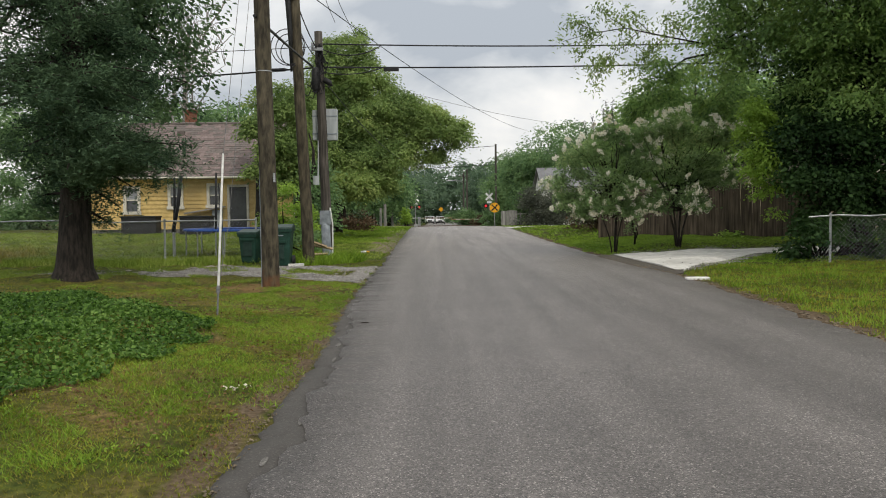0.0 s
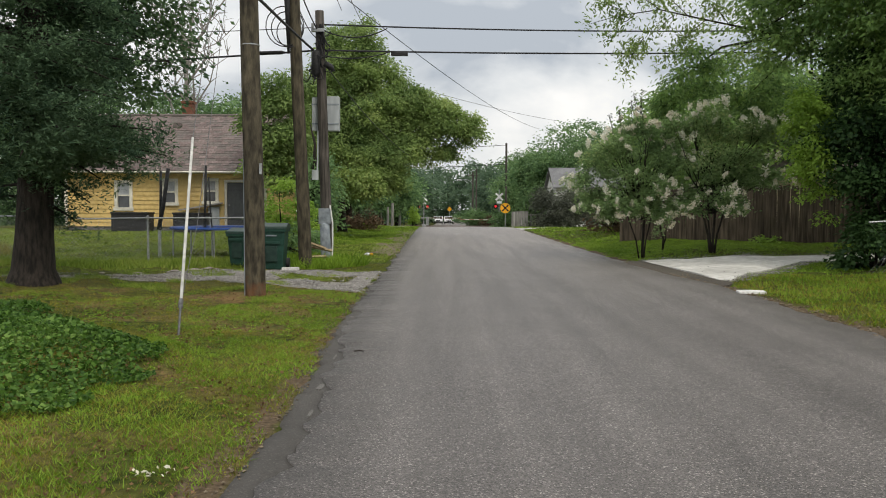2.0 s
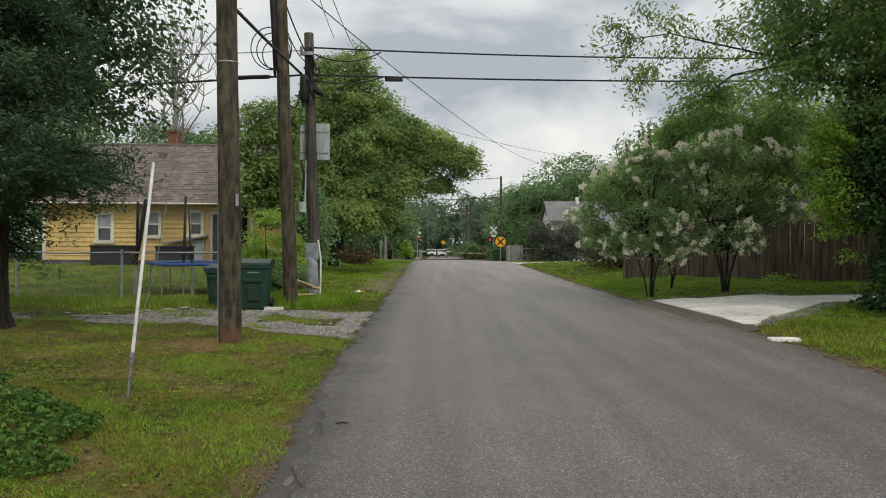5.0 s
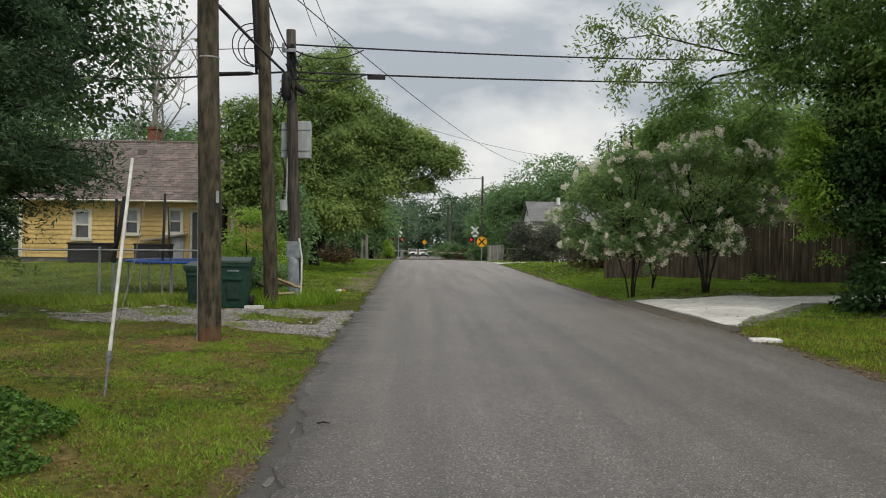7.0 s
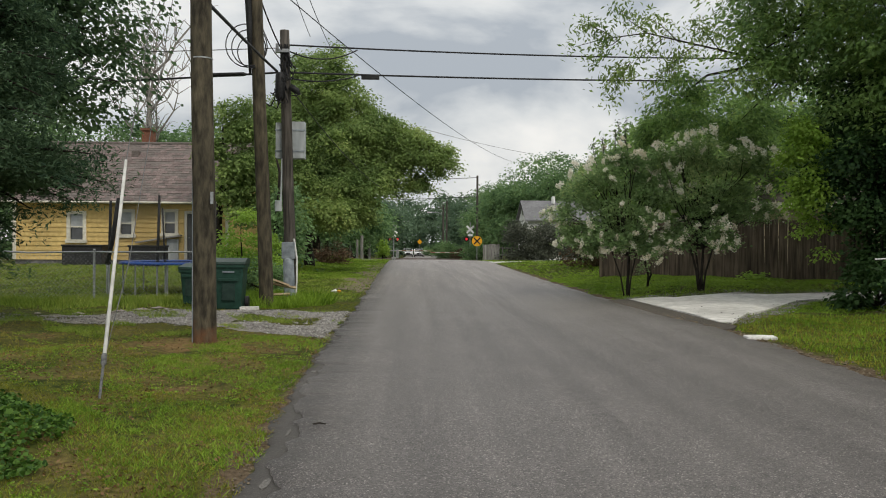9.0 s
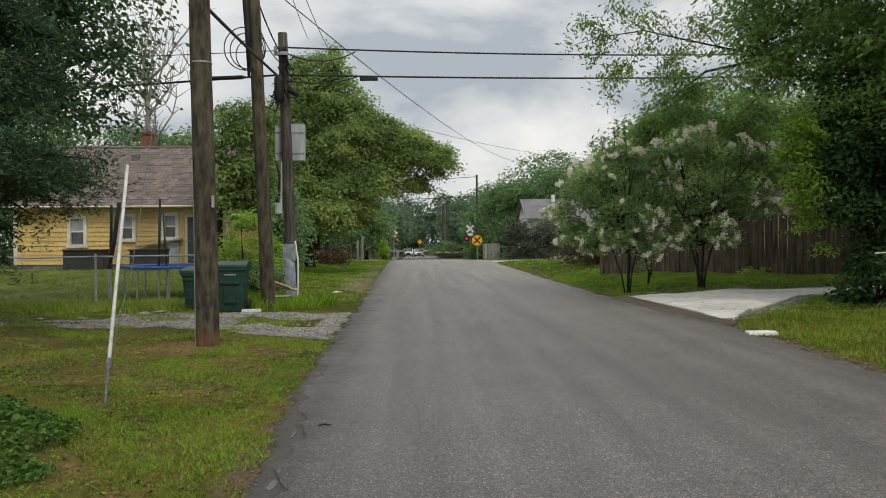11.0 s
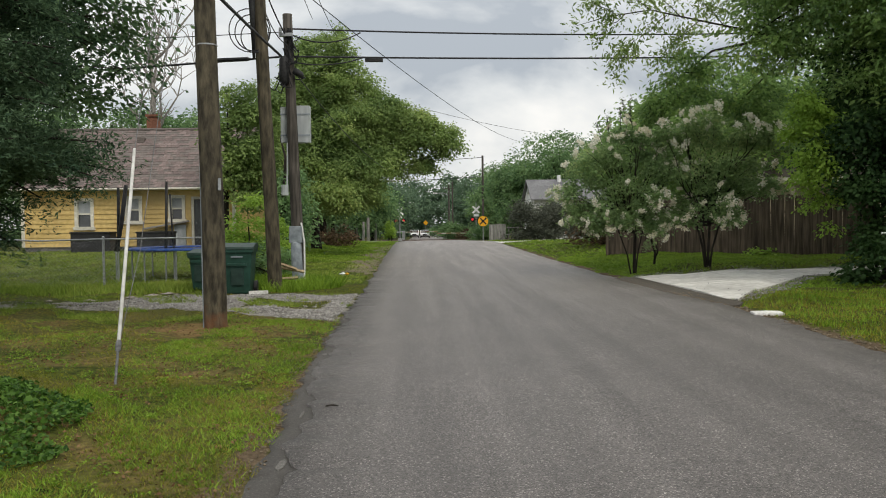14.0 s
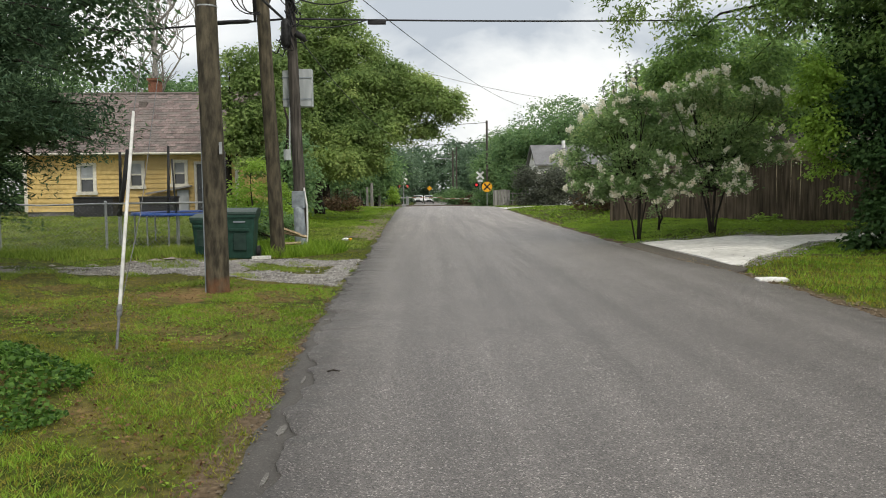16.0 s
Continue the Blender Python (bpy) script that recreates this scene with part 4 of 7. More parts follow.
# ---- ivy mound ----
IVY = [(-2.3, 3.0), (-1.95, 3.8), (-1.75, 4.8), (-1.62, 6.0), (-1.72, 6.8), (-2.1, 7.6), (-2.7, 8.2), (-3.4, 9.0), (-4.6, 10.6), (-5.6, 10.2), (-8, 9.5), (-9, 5), (-8, 2.4), (-4, 2.2)]
in_ivy = np.vectorize(lambda x, y: inside(IVY, x, y))
rs = np.random.RandomState(41)
x, y = rs.uniform(-8, -1.5, 85000), rs.uniform(2.2, 10.8, 85000)
x2, y2 = x + 0.15 * np.sin(6 * y), y + 0.15 * np.sin(7 * x)
ok = in_ivy(x2, y2)
x, y = x[ok], y[ok]
rim = np.full(len(x), 9.0)
for (xa, ya), (xb, yb) in zip(IVY, IVY[1:] + IVY[:1]):
    t = np.clip(((x - xa) * (xb - xa) + (y - ya) * (yb - ya)) / ((xb - xa) ** 2 + (yb - ya) ** 2), 0, 1)
    rim = np.minimum(rim, np.hypot(x - xa - t * (xb - xa), y - ya - t * (yb - ya)))
hgt = (0.05 + 0.24 * np.clip(rim / 0.7, 0, 1) ** 0.7) * (0.75 + 0.35 * np.sin(2.1 * x + y) * np.sin(1.7 * y - 0.6 * x))
z = zg(x, y) + hgt * rs.uniform(0.45, 1.08, len(x))
c = np.stack([x, y, z], 1)
v, q = leaves(c, 0.041, 0.9, -0.05, rs, 0.1)
tagged(array_part("ivy", v, q, M_ivy), "low mound of green ivy on the verge", "ivy", kind="stuff")

# ---- poles, wires ----
def utility_pole(x, y, h, r, material, label, lean=(0, 0)):
    z = gz(x, y)
    t = thing("utility_pole", (x, y, z), label, "utility pole", "poles by the gravel drive")
    ks = [-0.03, 0.0, 0.15, 0.4, 0.7, 1.0]
    part("shaft", Geo().tube([(x + lean[0] * k + 0.012 * math.sin(9 * k), y + lean[1] * k, z + h * k) for k in ks], [r * (1.04 - 0.25 * k) for k in ks], 20), material, t, smooth=True)
    return t


pole1 = utility_pole(-2.25, 12.9, 10.5, 0.158, M_pole_near, "tall brown wooden utility pole beside the verge", (-0.16, 0))
part("band", Geo().tube([(-2.31, 12.9, 4.0), (-2.31, 12.9, 4.018)], 0.153, 20), M_steel, pole1, "thin steel band")
part("ground_wire", Geo().tube([(-2.41, 12.85, 0.0), (-2.42, 12.86, 2.5), (-2.45, 12.88, 6.0), (-2.5, 12.9, 10)], 0.012, 6), M_conduit, pole1, "grey ground wire moulding")
part("tag", Geo().box(-2.14, -2.1, 12.72, 12.74, 1.95, 2.12), M_steel, pole1, "small metal tag")
pole2 = utility_pole(-2.6, 19.7, 10.8, 0.155, M_pole, "leaning brown wooden utility pole with cable loops", (-0.42, 0))
pole3 = utility_pole(-2.25, 21.0, 6.45, 0.142, M_pole_grey, "short weathered utility pole carrying service cabinet", (-0.2, 0))
# cabinet on the third pole
cab = Geo().box(-2.66, -2.36, 21.1, 21.32, 3.42, 4.27)
part("cabinet", cab, M_greybox, pole3, "grey painted steel cabinet", bevel=0.012)
cab2 = part("side_cabinet", Geo().box(-2.35, -1.97, 21.1, 21.38, 3.42, 4.3), M_greybox, pole3, "grey painted steel cabinet", bevel=0.012)
for sz in (3.58, 4.08):
    part("strap", Geo().box(-2.67, -1.96, 21.085, 21.1, sz, sz + 0.03), M_conduit, pole3)
part("meter_can", Geo().tube([(-2.55, 20.9, 2.15), (-2.55, 20.9, 2.4)], 0.085, 12).tube([(-2.5, 20.95, 2.4), (-2.48, 20.95, 3.4)], 0.02, 8), M_greybox, pole3, "pale grey meter can with conduit")
part("riser_guard", Geo().tube([(-2.26, 20.85, 0.1), (-2.27, 20.85, 0.2), (-2.3, 20.85, 1.0), (-2.3, 20.86, 1.04)], [0.12, 0.135, 0.125, 0.1], 12), M_conduit, pole3, "grey cable riser guard", smooth=True)
part("riser_box", Geo().box(-2.45, -2.15, 20.76, 20.98, 1.02, 1.42), M_conduit, pole3, "blue-grey junction sleeve", bevel=0.02)
part("riser_pipe", Geo().tube([(-2.12, 20.84, 0.15), (-2.1, 20.84, 0.5), (-2.1, 20.84, 1.05), (-2.17, 20.86, 1.5)], 0.022, 8), M_white, pole3, "thin pale pipe")
part("splice_case", Geo().tube([(-2.52, 20.85, 4.75), (-2.52, 20.85, 4.85), (-2.51, 20.85, 5.35), (-2.5, 20.85, 5.42)], [0.06, 0.115, 0.115, 0.05], 12), M_black, pole3, "black cable splice case", smooth=True)
part("terminal_case", Geo().tube([(-2.28, 20.82, 5.08), (-2.12, 20.82, 4.98), (-2.06, 20.82, 4.9)], [0.08, 0.08, 0.03], 10), M_black, pole3, "black terminal case", smooth=True)


def loop_pts(cx, cy, cz, rx, rz, n=22, turns=1.0, tilt=0.2):
    return [(cx + rx * math.cos(w), cy + tilt * math.sin(w * 1.0 + 1), cz + rz * math.sin(w)) for w in np.linspace(0.6, 0.6 + 2 * math.pi * turns, n)]


for k, (cx, cz, rx, rz) in enumerate(((-3.05, 5.75, 0.42, 0.5), (-3.0, 5.7, 0.34, 0.42), (-2.95, 5.6, 0.26, 0.36), (-3.0, 7.55, 0.4, 0.6), (-2.95, 7.5, 0.3, 0.5))):
    part("cable_loop", Geo().tube(loop_pts(cx, 19.6, cz, rx, rz), 0.013, 5), M_cable, pole2, "black coiled service cable")
part("cable_sheath", Geo().tube([(-2.96, 19.56, 5.1), (-2.98, 19.55, 6.2), (-3.06, 19.54, 7.6), (-3.1, 19.56, 9.5)], [0.03, 0.07, 0.085, 0.05], 8), M_black, pole2, "black cable bundle", smooth=True)
rs = np.random.RandomState(8)
for i in range(26):
    a = np.array([-2.42 + rs.normal() * 0.05, 20.84, rs.uniform(5.0, 6.1)])
    b = a + np.array([rs.uniform(-0.35, 0.45), rs.normal() * 0.1, rs.uniform(-0.6, 0.1)])
    m2 = (a + b) / 2 + np.array([rs.uniform(-0.2, 0.25), 0, -0.22])
    part("service_lead", Geo().tube([a, (a + m2) / 2 + [0, 0, -0.04], m2, (m2 + b) / 2 + [0.03, 0, -0.04], b], 0.015, 5), M_cable, pole3)
part("insulator", Geo().box(-2.62, -2.3, 20.78, 20.9, 5.88, 5.96).tube([(-2.58, 20.8, 5.96), (-2.58, 20.8, 6.08)], 0.04, 8), M_steel, pole3, "steel bracket with insulators")


def wire(name, a, b, sag, r, label, n=26, material=None):
    a, b = np.array(a, float), np.array(b, float)
    pts = [a + (b - a) * t - np.array([0, 0, 4 * sag * t * (1 - t)]) for t in np.linspace(0, 1, n)]
    return tagged(part(name, Geo().tube(pts, r, 6), material or M_cable), label, "cable", "overhead wires")


wire("overhead_cable", (-2.42, 21.0, 6.1), (24, 29, 8.25), 0.35, 0.02, "black overhead service cable crossing the street")
wire("overhead_cable", (-2.42, 21.0, 5.45), (24, 29, 7.4), 0.25, 0.022, "black overhead telephone cable crossing the street")
wire("overhead_cable", (-2.6, 20.9, 5.42), (-26, 22, 4.9), 0.25, 0.024, "black overhead telephone cable over the yard")
wire("overhead_cable", (-2.6, 20.9, 6.0), (-26, 22, 6.3), 0.3, 0.01, "thin overhead wire over the yard")
wire("overhead_cable", (-2.43, 12.7, 5.0), (-2.6, 20.95, 5.45), 0.02, 0.03, "thick black cable between two poles")
wire("overhead_cable", (-2.95, 19.7, 7.5), (9.44, 80, 9.12), 0.65, 0.014, "long black overhead cable down the street")
wire("overhead_cable", (-3.0, 19.7, 10.2), (-4.3, 40.0, 10.9), 0.3, 0.013, "thin overhead wire between poles")
wire("overhead_cable", (-2.7, 19.7, 9.6), (-3.2, 40.0, 10.1), 0.3, 0.013, "thin overhead wire between poles")
wire("overhead_cable", (-4, 70, 12.2), (13.5, 95, 11.4), 0.3, 0.016, "thin overhead wire down the street")
wire("overhead_cable", (8.0, 106, 9.6), (-30, 112, 9.9), 0.6, 0.03, "far overhead wire across the street")
wire("overhead_cable", (8.0, 106, 7.2), (-30, 112, 7.3), 0.5, 0.03, "far overhead wire across the street")
t = thing("cable_terminal", (-0.59, 23.0, 5.4), "small black terminal box hanging on the cable", "cable box")
part("case", Geo().box(-0.66, -0.22, 21.55, 21.65, 5.42, 5.51), M_black, t, bevel=0.015)
t = thing("cable_terminal", (-3.6, 20.95, 5.4), "black cable splice sleeve hanging on the cable", "cable box")
part("case", Geo().tube([(-4.2, 20.97, 5.36), (-4.1, 20.97, 5.36), (-3.4, 20.94, 5.38), (-3.3, 20.94, 5.38)], [0.02, 0.05, 0.05, 0.02], 8), M_black, t)

wire("overhead_cable", (-2.38, 20.84, 5.95), (-0.75, 21.45, 6.1), 0.22, 0.016, "slack drip loop of black service cable")
wire("overhead_cable", (-2.38, 20.84, 5.3), (-0.7, 21.5, 5.5), 0.12, 0.014, "slack drip loop of black telephone cable")
wire("overhead_cable", (-2.95, 19.6, 7.4), (-2.45, 20.85, 5.9), 0.15, 0.018, "black service cable drooping between poles")
wire("overhead_cable", (-2.98, 19.6, 7.0), (-2.45, 20.85, 5.7), 0.3, 0.013, "black service cable drooping between poles")
wire("overhead_cable", (-2.2, 21.0, 4.95), (-0.9, 40, 3.9), 0.25, 0.012, "thin cable dropping into the maple")
# guy wire with its white guard, and a second wire beside it
guy = thing("guy_wire", (-2.13, 8.64, 0), "pole guy wire with white plastic guard on the verge", "guy wire")
gd = np.array([-0.2, 1.27, 2.36]) / 2.69
a0 = np.array([-2.13, 8.62, -0.05])
pt = lambda k: a0 + gd * k
part("anchor_rod", Geo().tube([pt(0), pt(0.42)], 0.013, 8), M_strand, guy, "galvanized anchor rod")
part("clamp", Geo().tube([pt(0.36), pt(0.38), pt(0.46), pt(0.48)], [0.018, 0.027, 0.027, 0.018], 8), M_strand, guy)
part("guard", Geo().tube([pt(0.46), pt(0.48), pt(2.62), pt(2.66)], [0.014, 0.018, 0.017, 0.014], 12), M_guard, guy, "white plastic guard sleeve", smooth=True)
part("strand", Geo().tube([pt(2.6), (-2.4, 12.85, 8.2)], 0.005, 6), M_strand, guy)
part("second_strand", Geo().tube([pt(0.4), (-2.2, 9.6, 1.2), (-2.36, 12.85, 7.0)], 0.0045, 6), M_strand, guy)

# ---- refuse bins ----
def bin_cart(x, y, turn, label, h=1.08, w=0.62, d=0.7):
    z = gz(x, y)
    t = thing("wheeled_bin", (x, y, z), label, "wheeled bin", "bins by the gravel drive")
    m = Matrix.Translation((x, y, z)) @ Matrix.Rotation(turn, 4, "Z")

    def put(nm, g, mt, lb="", bev=0.0, smooth=False, parent=None):
        g.v = [tuple(m @ Vector(p)) for p in g.v]
        return part(nm, g, mt, parent or t, lb, smooth, bev)

    g = Geo()
    for k, zz in ((0.8, 0.02), (1.0, h - 0.16)):
        g.v += [(sx * w / 2 * k, sy * d / 2 * k, zz) for sx, sy in ((-1, -1), (1, -1), (1, 1), (-1, 1))]
    g.f = [(3, 2, 1, 0), (4, 5, 6, 7), (0, 1, 5, 4), (1, 2, 6, 5), (2, 3, 7, 6), (3, 0, 4, 7)]
    body = put("body", g, M_bin, bev=0.025)
    put("rim", Geo().box(-w / 2 - 0.025, w / 2 + 0.025, -d / 2 - 0.025, d / 2 + 0.025, h - 0.2, h - 0.13), M_bin, bev=0.012, parent=body)
    put("front_panel", Geo().box(-0.13, 0.13, -d / 2 + 0.01, -d / 2 + 0.05, 0.2, 0.55), M_binlid, bev=0.01, parent=body)
    put("lift_bar", Geo().box(-0.2, 0.2, -d / 2 - 0.02, -d / 2 + 0.03, 0.6, 0.66), M_bin, bev=0.01, parent=body)
    put("number_mark", Geo().box(-0.12, 0.12, -d / 2 - 0.006, -d / 2 + 0.02, 0.78, 0.81), M_conduit, "pale stamped mark", parent=body)
    g = Geo()
    g.wedge([(-d / 2 - 0.04, h - 0.13), (d / 2 + 0.03, h - 0.13), (d / 2 + 0.02, h - 0.04), (0, h), (-d / 2 - 0.02, h - 0.08)], "x", -w / 2 - 0.04, w / 2 + 0.04)
    put("lid", g, M_binlid, bev=0.012)
    put("handle", Geo().tube([(-w / 2 + 0.05, d / 2 + 0.02, h - 0.16), (-w / 2 + 0.05, d / 2 + 0.1, h - 0.12), (w / 2 - 0.05, d / 2 + 0.1, h - 0.12), (w / 2 - 0.05, d / 2 + 0.02, h - 0.16)], 0.016, 8), M_bin)
    for sx in (-1, 1):
        wh = put("wheel", Geo().tube([(sx * (w / 2 - 0.04), d / 2 - 0.1, 0.13), (sx * (w / 2 + 0.03), d / 2 - 0.1, 0.13)], 0.13, 16), M_black)
    return t


bin_cart(-3.18, 18.75, 0.06, "dark green plastic wheeled bin beside gravel drive")
bin_cart(-4.0, 19.2, -0.3, "smaller green wheeled bin with lid beside fence", 0.9, 0.5, 0.56)

# ---- wire fences ----
def chain_fence(label, p0, p1, h, posts):
    (x0, y0), (x1, y1) = p0, p1
    ln = math.hypot(x1 - x0, y1 - y0)
    at = lambda k: (x0 + (x1 - x0) * k, y0 + (y1 - y0) * k)
    t = thing("chain_link_fence", (x0, y0, gz(x0, y0)), label, "fence")
    for k in posts:
        x, y = at(k)
        p = part("post", Geo().tube([(x, y, gz(x, y) - 0.2), (x, y, gz(x, y) + h + 0.02)], 0.03, 8), M_steel, t)
        part("cap", Geo().tube([(x, y, gz(x, y) + h + 0.02), (x, y, gz(x, y) + h + 0.05), (x, y, gz(x, y) + h + 0.07)], [0.034, 0.034, 0.01], 8), M_steel, p)
    ks = np.linspace(0, 1, 14)
    part("top_rail", Geo().tube([(*at(k), gz(*at(k)) + h) for k in ks], 0.021, 8), M_steel, t)
    g = Geo()
    n = int(ln / 0.1)
    sh = (h - 0.06) / ln
    for i in range(-int(h / 0.1), n):
        for s in (1, -1):
            k0 = i * 0.1 / ln if s > 0 else (i * 0.1) / ln + sh
            k1 = k0 + s * sh
            za, zb = 0.04, h - 0.02
            if min(k0, k1) < 0 or max(k0, k1) > 1:
                continue
            a, b = at(k0), at(k1)
            g.tube([(*a, gz(*a) + za), (*b, gz(*b) + zb)], 0.0018, 3, False)
    part("wire_mesh", g, M_steel, t)
    return t


chain_fence("galvanized chain link fence along the grassy yard", (-22, 20.6), (-4.3, 21.0), 1.15, (0.0, 0.14, 0.29, 0.43, 0.57, 0.715, 0.855, 1.0))
chain_fence("galvanized chain link fence in front of dark shrubs", (9.75, 17.2), (19, 16.9), 1.12, (0.055, 0.33, 0.6, 0.87))

# ---- trampoline ----
TX, TY, TR = -5.35, 23.1, 1.55
tz = gz(TX, TY)
tramp = thing("trampoline", (TX, TY, tz), "round trampoline with blue pad and sagging black net", "trampoline")
ring = [(TX + TR * math.cos(w), TY + TR * math.sin(w), tz + 0.82) for w in np.linspace(0, 2 * math.pi, 33)]
part("frame", Geo().tube(ring, 0.025, 8, False), M_steel, tramp)
g = Geo()
for k in range(32):
    w = 2 * math.pi * k / 32
    for r, zz in ((TR - 0.24, 0.84), (TR + 0.03, 0.86), (TR + 0.06, 0.79), (TR - 0.24, 0.81)):
        g.v.append((TX + r * math.cos(w), TY + r * math.sin(w), tz + zz))
g.f = [(4 * k + j, 4 * k + (j + 1) % 4, 4 * ((k + 1) % 32) + (j + 1) % 4, 4 * ((k + 1) % 32) + j) for k in range(32) for j in range(4)]
part("pad", g, M_blue, tramp, "blue vinyl spring cover", smooth=True)
part("jumping_mat", Geo().prism([(TX + (TR - 0.22) * math.cos(w), TY + (TR - 0.22) * math.sin(w)) for w in np.linspace(0, 2 * math.pi, 33)[:-1]], tz + 0.8, tz + 0.81), M_black, tramp)
tops = []
for x, y, lx, ly, hh, fr in ((-7.08, 22.5, 0.03, 0.0, 2.4, 0.7), (-7.06, 22.3, 0.28, 0.0, 2.45, 1.0), (-5.6, 21.6, 0.05, 0.0, 2.5, 0.6), (-5.47, 21.85, -0.08, 0.0, 2.2, 0.4), (-4.4, 22.4, 0.0, 0, 2.4, 0.7)):
    top = (x + lx, y + ly, tz + hh)
    pl = part("net_pole", Geo().tube([(x, y, tz), (x, y, tz + 0.8)], 0.022, 8), M_steel, tramp)
    part("foam_sleeve", Geo().tube([(x, y, tz + 0.78), ((x + top[0]) / 2, (y + top[1]) / 2, tz + hh * 0.6), top], [0.058 * fr, 0.055 * fr, 0.05 * fr], 10), M_black, pl, "black foam sleeve", smooth=True)
    tops.append(top)
for a, b in zip(tops, tops[1:] + tops[:1]):
    n = 7
    g = Geo()
    for k in range(n):
        u = k / (n - 1)
        px, py = a[0] + (b[0] - a[0]) * u, a[1] + (b[1] - a[1]) * u
        g.v += [(px, py, a[2] + (b[2] - a[2]) * u - 0.5 * u * (1 - u)), (px * 0.97 + TX * 0.03, py, tz + 1.0 + 0.1 * math.sin(5 * u)), (px * 0.98 + TX * 0.02, py, tz + 0.84)]
    g.f = [(3 * k + j, 3 * k + 3 + j, 3 * k + 4 + j, 3 * k + 1 + j) for k in range(n - 1) for j in (0, 1)]
    part("net_panel", g, M_net, tramp, "thin black safety net", smooth=True)
for w in (200, 235, 270, 305, 340, 20, 90, 150):
    w = radians(w)
    x, y = TX + TR * 0.97 * math.cos(w), TY + TR * 0.97 * math.sin(w)
    part("leg", Geo().tube([(x, y, tz - 0.02), (x, y, tz + 0.82)], 0.02, 8), M_steel, tramp)

# ---- yellow house ----
HX0, HX1, HY0, HY1, HZ, HE = -15.4, -6.9, 35.0, 42.0, 0.35, 2.95
house = thing("house", ((HX0 + HX1) / 2, HY0, HZ), "yellow clapboard bungalow with brown shingle roof", "house")
OPEN = [("window", -13.2, -12.63, 1.44, 2.5), ("window", -11.2, -10.7, 1.66, 2.58), ("window", -9.45, -8.98, 1.72, 2.6), ("door", -8.55, -7.75, 0.62, 2.55)]
part("foundation", Geo().box(HX0 + 0.05, HX1 - 0.05, HY0 + 0.05, HY1 - 0.05, gz(-11, 35) - 0.4, HZ + 0.32), M_found, house, "grey block foundation")
g = Geo()
xs = sorted({HX0, HX1, *[o[1] for o in OPEN], *[o[2] for o in OPEN]})
for xa, xb in zip(xs, xs[1:]):
    holes = [o for o in OPEN if o[1] <= xa + 1e-6 and o[2] >= xb - 1e-6]
    if holes:
        g.box(xa, xb, HY0 + 0.05, HY0 + 0.2, HZ + 0.3, holes[0][3]).box(xa, xb, HY0 + 0.05, HY0 + 0.2, holes[0][4], HE)
    else:
        g.box(xa, xb, HY0 + 0.05, HY0 + 0.2, HZ + 0.3, HE)
wall = part("front_wall", g, M_siding, house)
part("side_wall", Geo().box(HX0, HX0 + 0.15, HY0 + 0.21, HY1, HZ + 0.3, HE), M_siding, house)
part("side_wall", Geo().box(HX1 - 0.15, HX1, HY0 + 0.21, HY1, HZ + 0.3, HE), M_siding, house)
part("back_wall", Geo().box(HX0 + 0.16, HX1 - 0.16, HY1 - 0.15, HY1, HZ + 0.3, HE), M_siding, house)
part("interior_floor", Geo().box(HX0 + 0.16, HX1 - 0.16, HY0 + 0.21, HY1 - 0.16, HZ + 0.28, HZ + 0.33), M_lumber, house)
part("corner_board", Geo().box(HX0 - 0.03, HX0 + 0.1, HY0 - 0.02, HY0 + 0.1, HZ + 0.3, HE), M_trim, house, "white corner board")
part("corner_board", Geo().box(HX1 - 0.1, HX1 + 0.03, HY0 - 0.02, HY0 + 0.1, HZ + 0.3, HE), M_trim, house, "white corner board")
part("fascia", Geo().box(HX0 - 0.3, HX1 + 0.3, HY0 - 0.44, HY0 - 0.4, HE - 0.06, HE + 0.04), M_trim, house, "white fascia board")
part("gutter", Geo().tube([(HX0 - 0.3, HY0 - 0.49, HE - 0.01), (HX1 + 0.3, HY0 - 0.49, HE - 0.01)], 0.04, 8), M_trim, house, "white rain gutter")
part("soffit", Geo().box(HX0 - 0.28, HX1 + 0.28, HY0 - 0.4, HY0, HE - 0.05, HE - 0.02), M_trim, house)
# roof, in courses that step up the slope
RIDGE_Y, RIDGE_Z = 38.5, 5.65
nc = 24
roof = part("roof", Geo().wedge([(HY0 - 0.4, HE - 0.02), (HY0 - 0.4, HE + 0.02), (RIDGE_Y, RIDGE_Z + 0.02), (HY1 + 0.45, HE + 0.06), (HY1 + 0.45, HE), (RIDGE_Y, RIDGE_Z - 0.1)], "x", HX0 - 0.33, HX1 + 0.33), M_shingle, house, "brown asphalt shingle roof")
for k in range(nc):
    ya, yb = HY0 - 0.45, RIDGE_Y
    u0, u1 = k / nc, (k + 1) / nc
    z0, z1 = HE + 0.03 + (RIDGE_Z - HE) * u0, HE + 0.03 + (RIDGE_Z - HE) * u1
    y0, y1 = ya + (yb - ya) * u0, ya + (yb - ya) * u1
    part("shingle_course", Geo().wedge([(y0, z0), (y0, z0 + 0.028), (y1, z1 + 0.012), (y1, z1)], "x", HX0 - 0.35, HX1 + 0.35), M_shingle, roof)
g = Geo()
rs = np.random.RandomState(14)
sl = (RIDGE_Z - HE) / (RIDGE_Y - HY0 + 0.45)
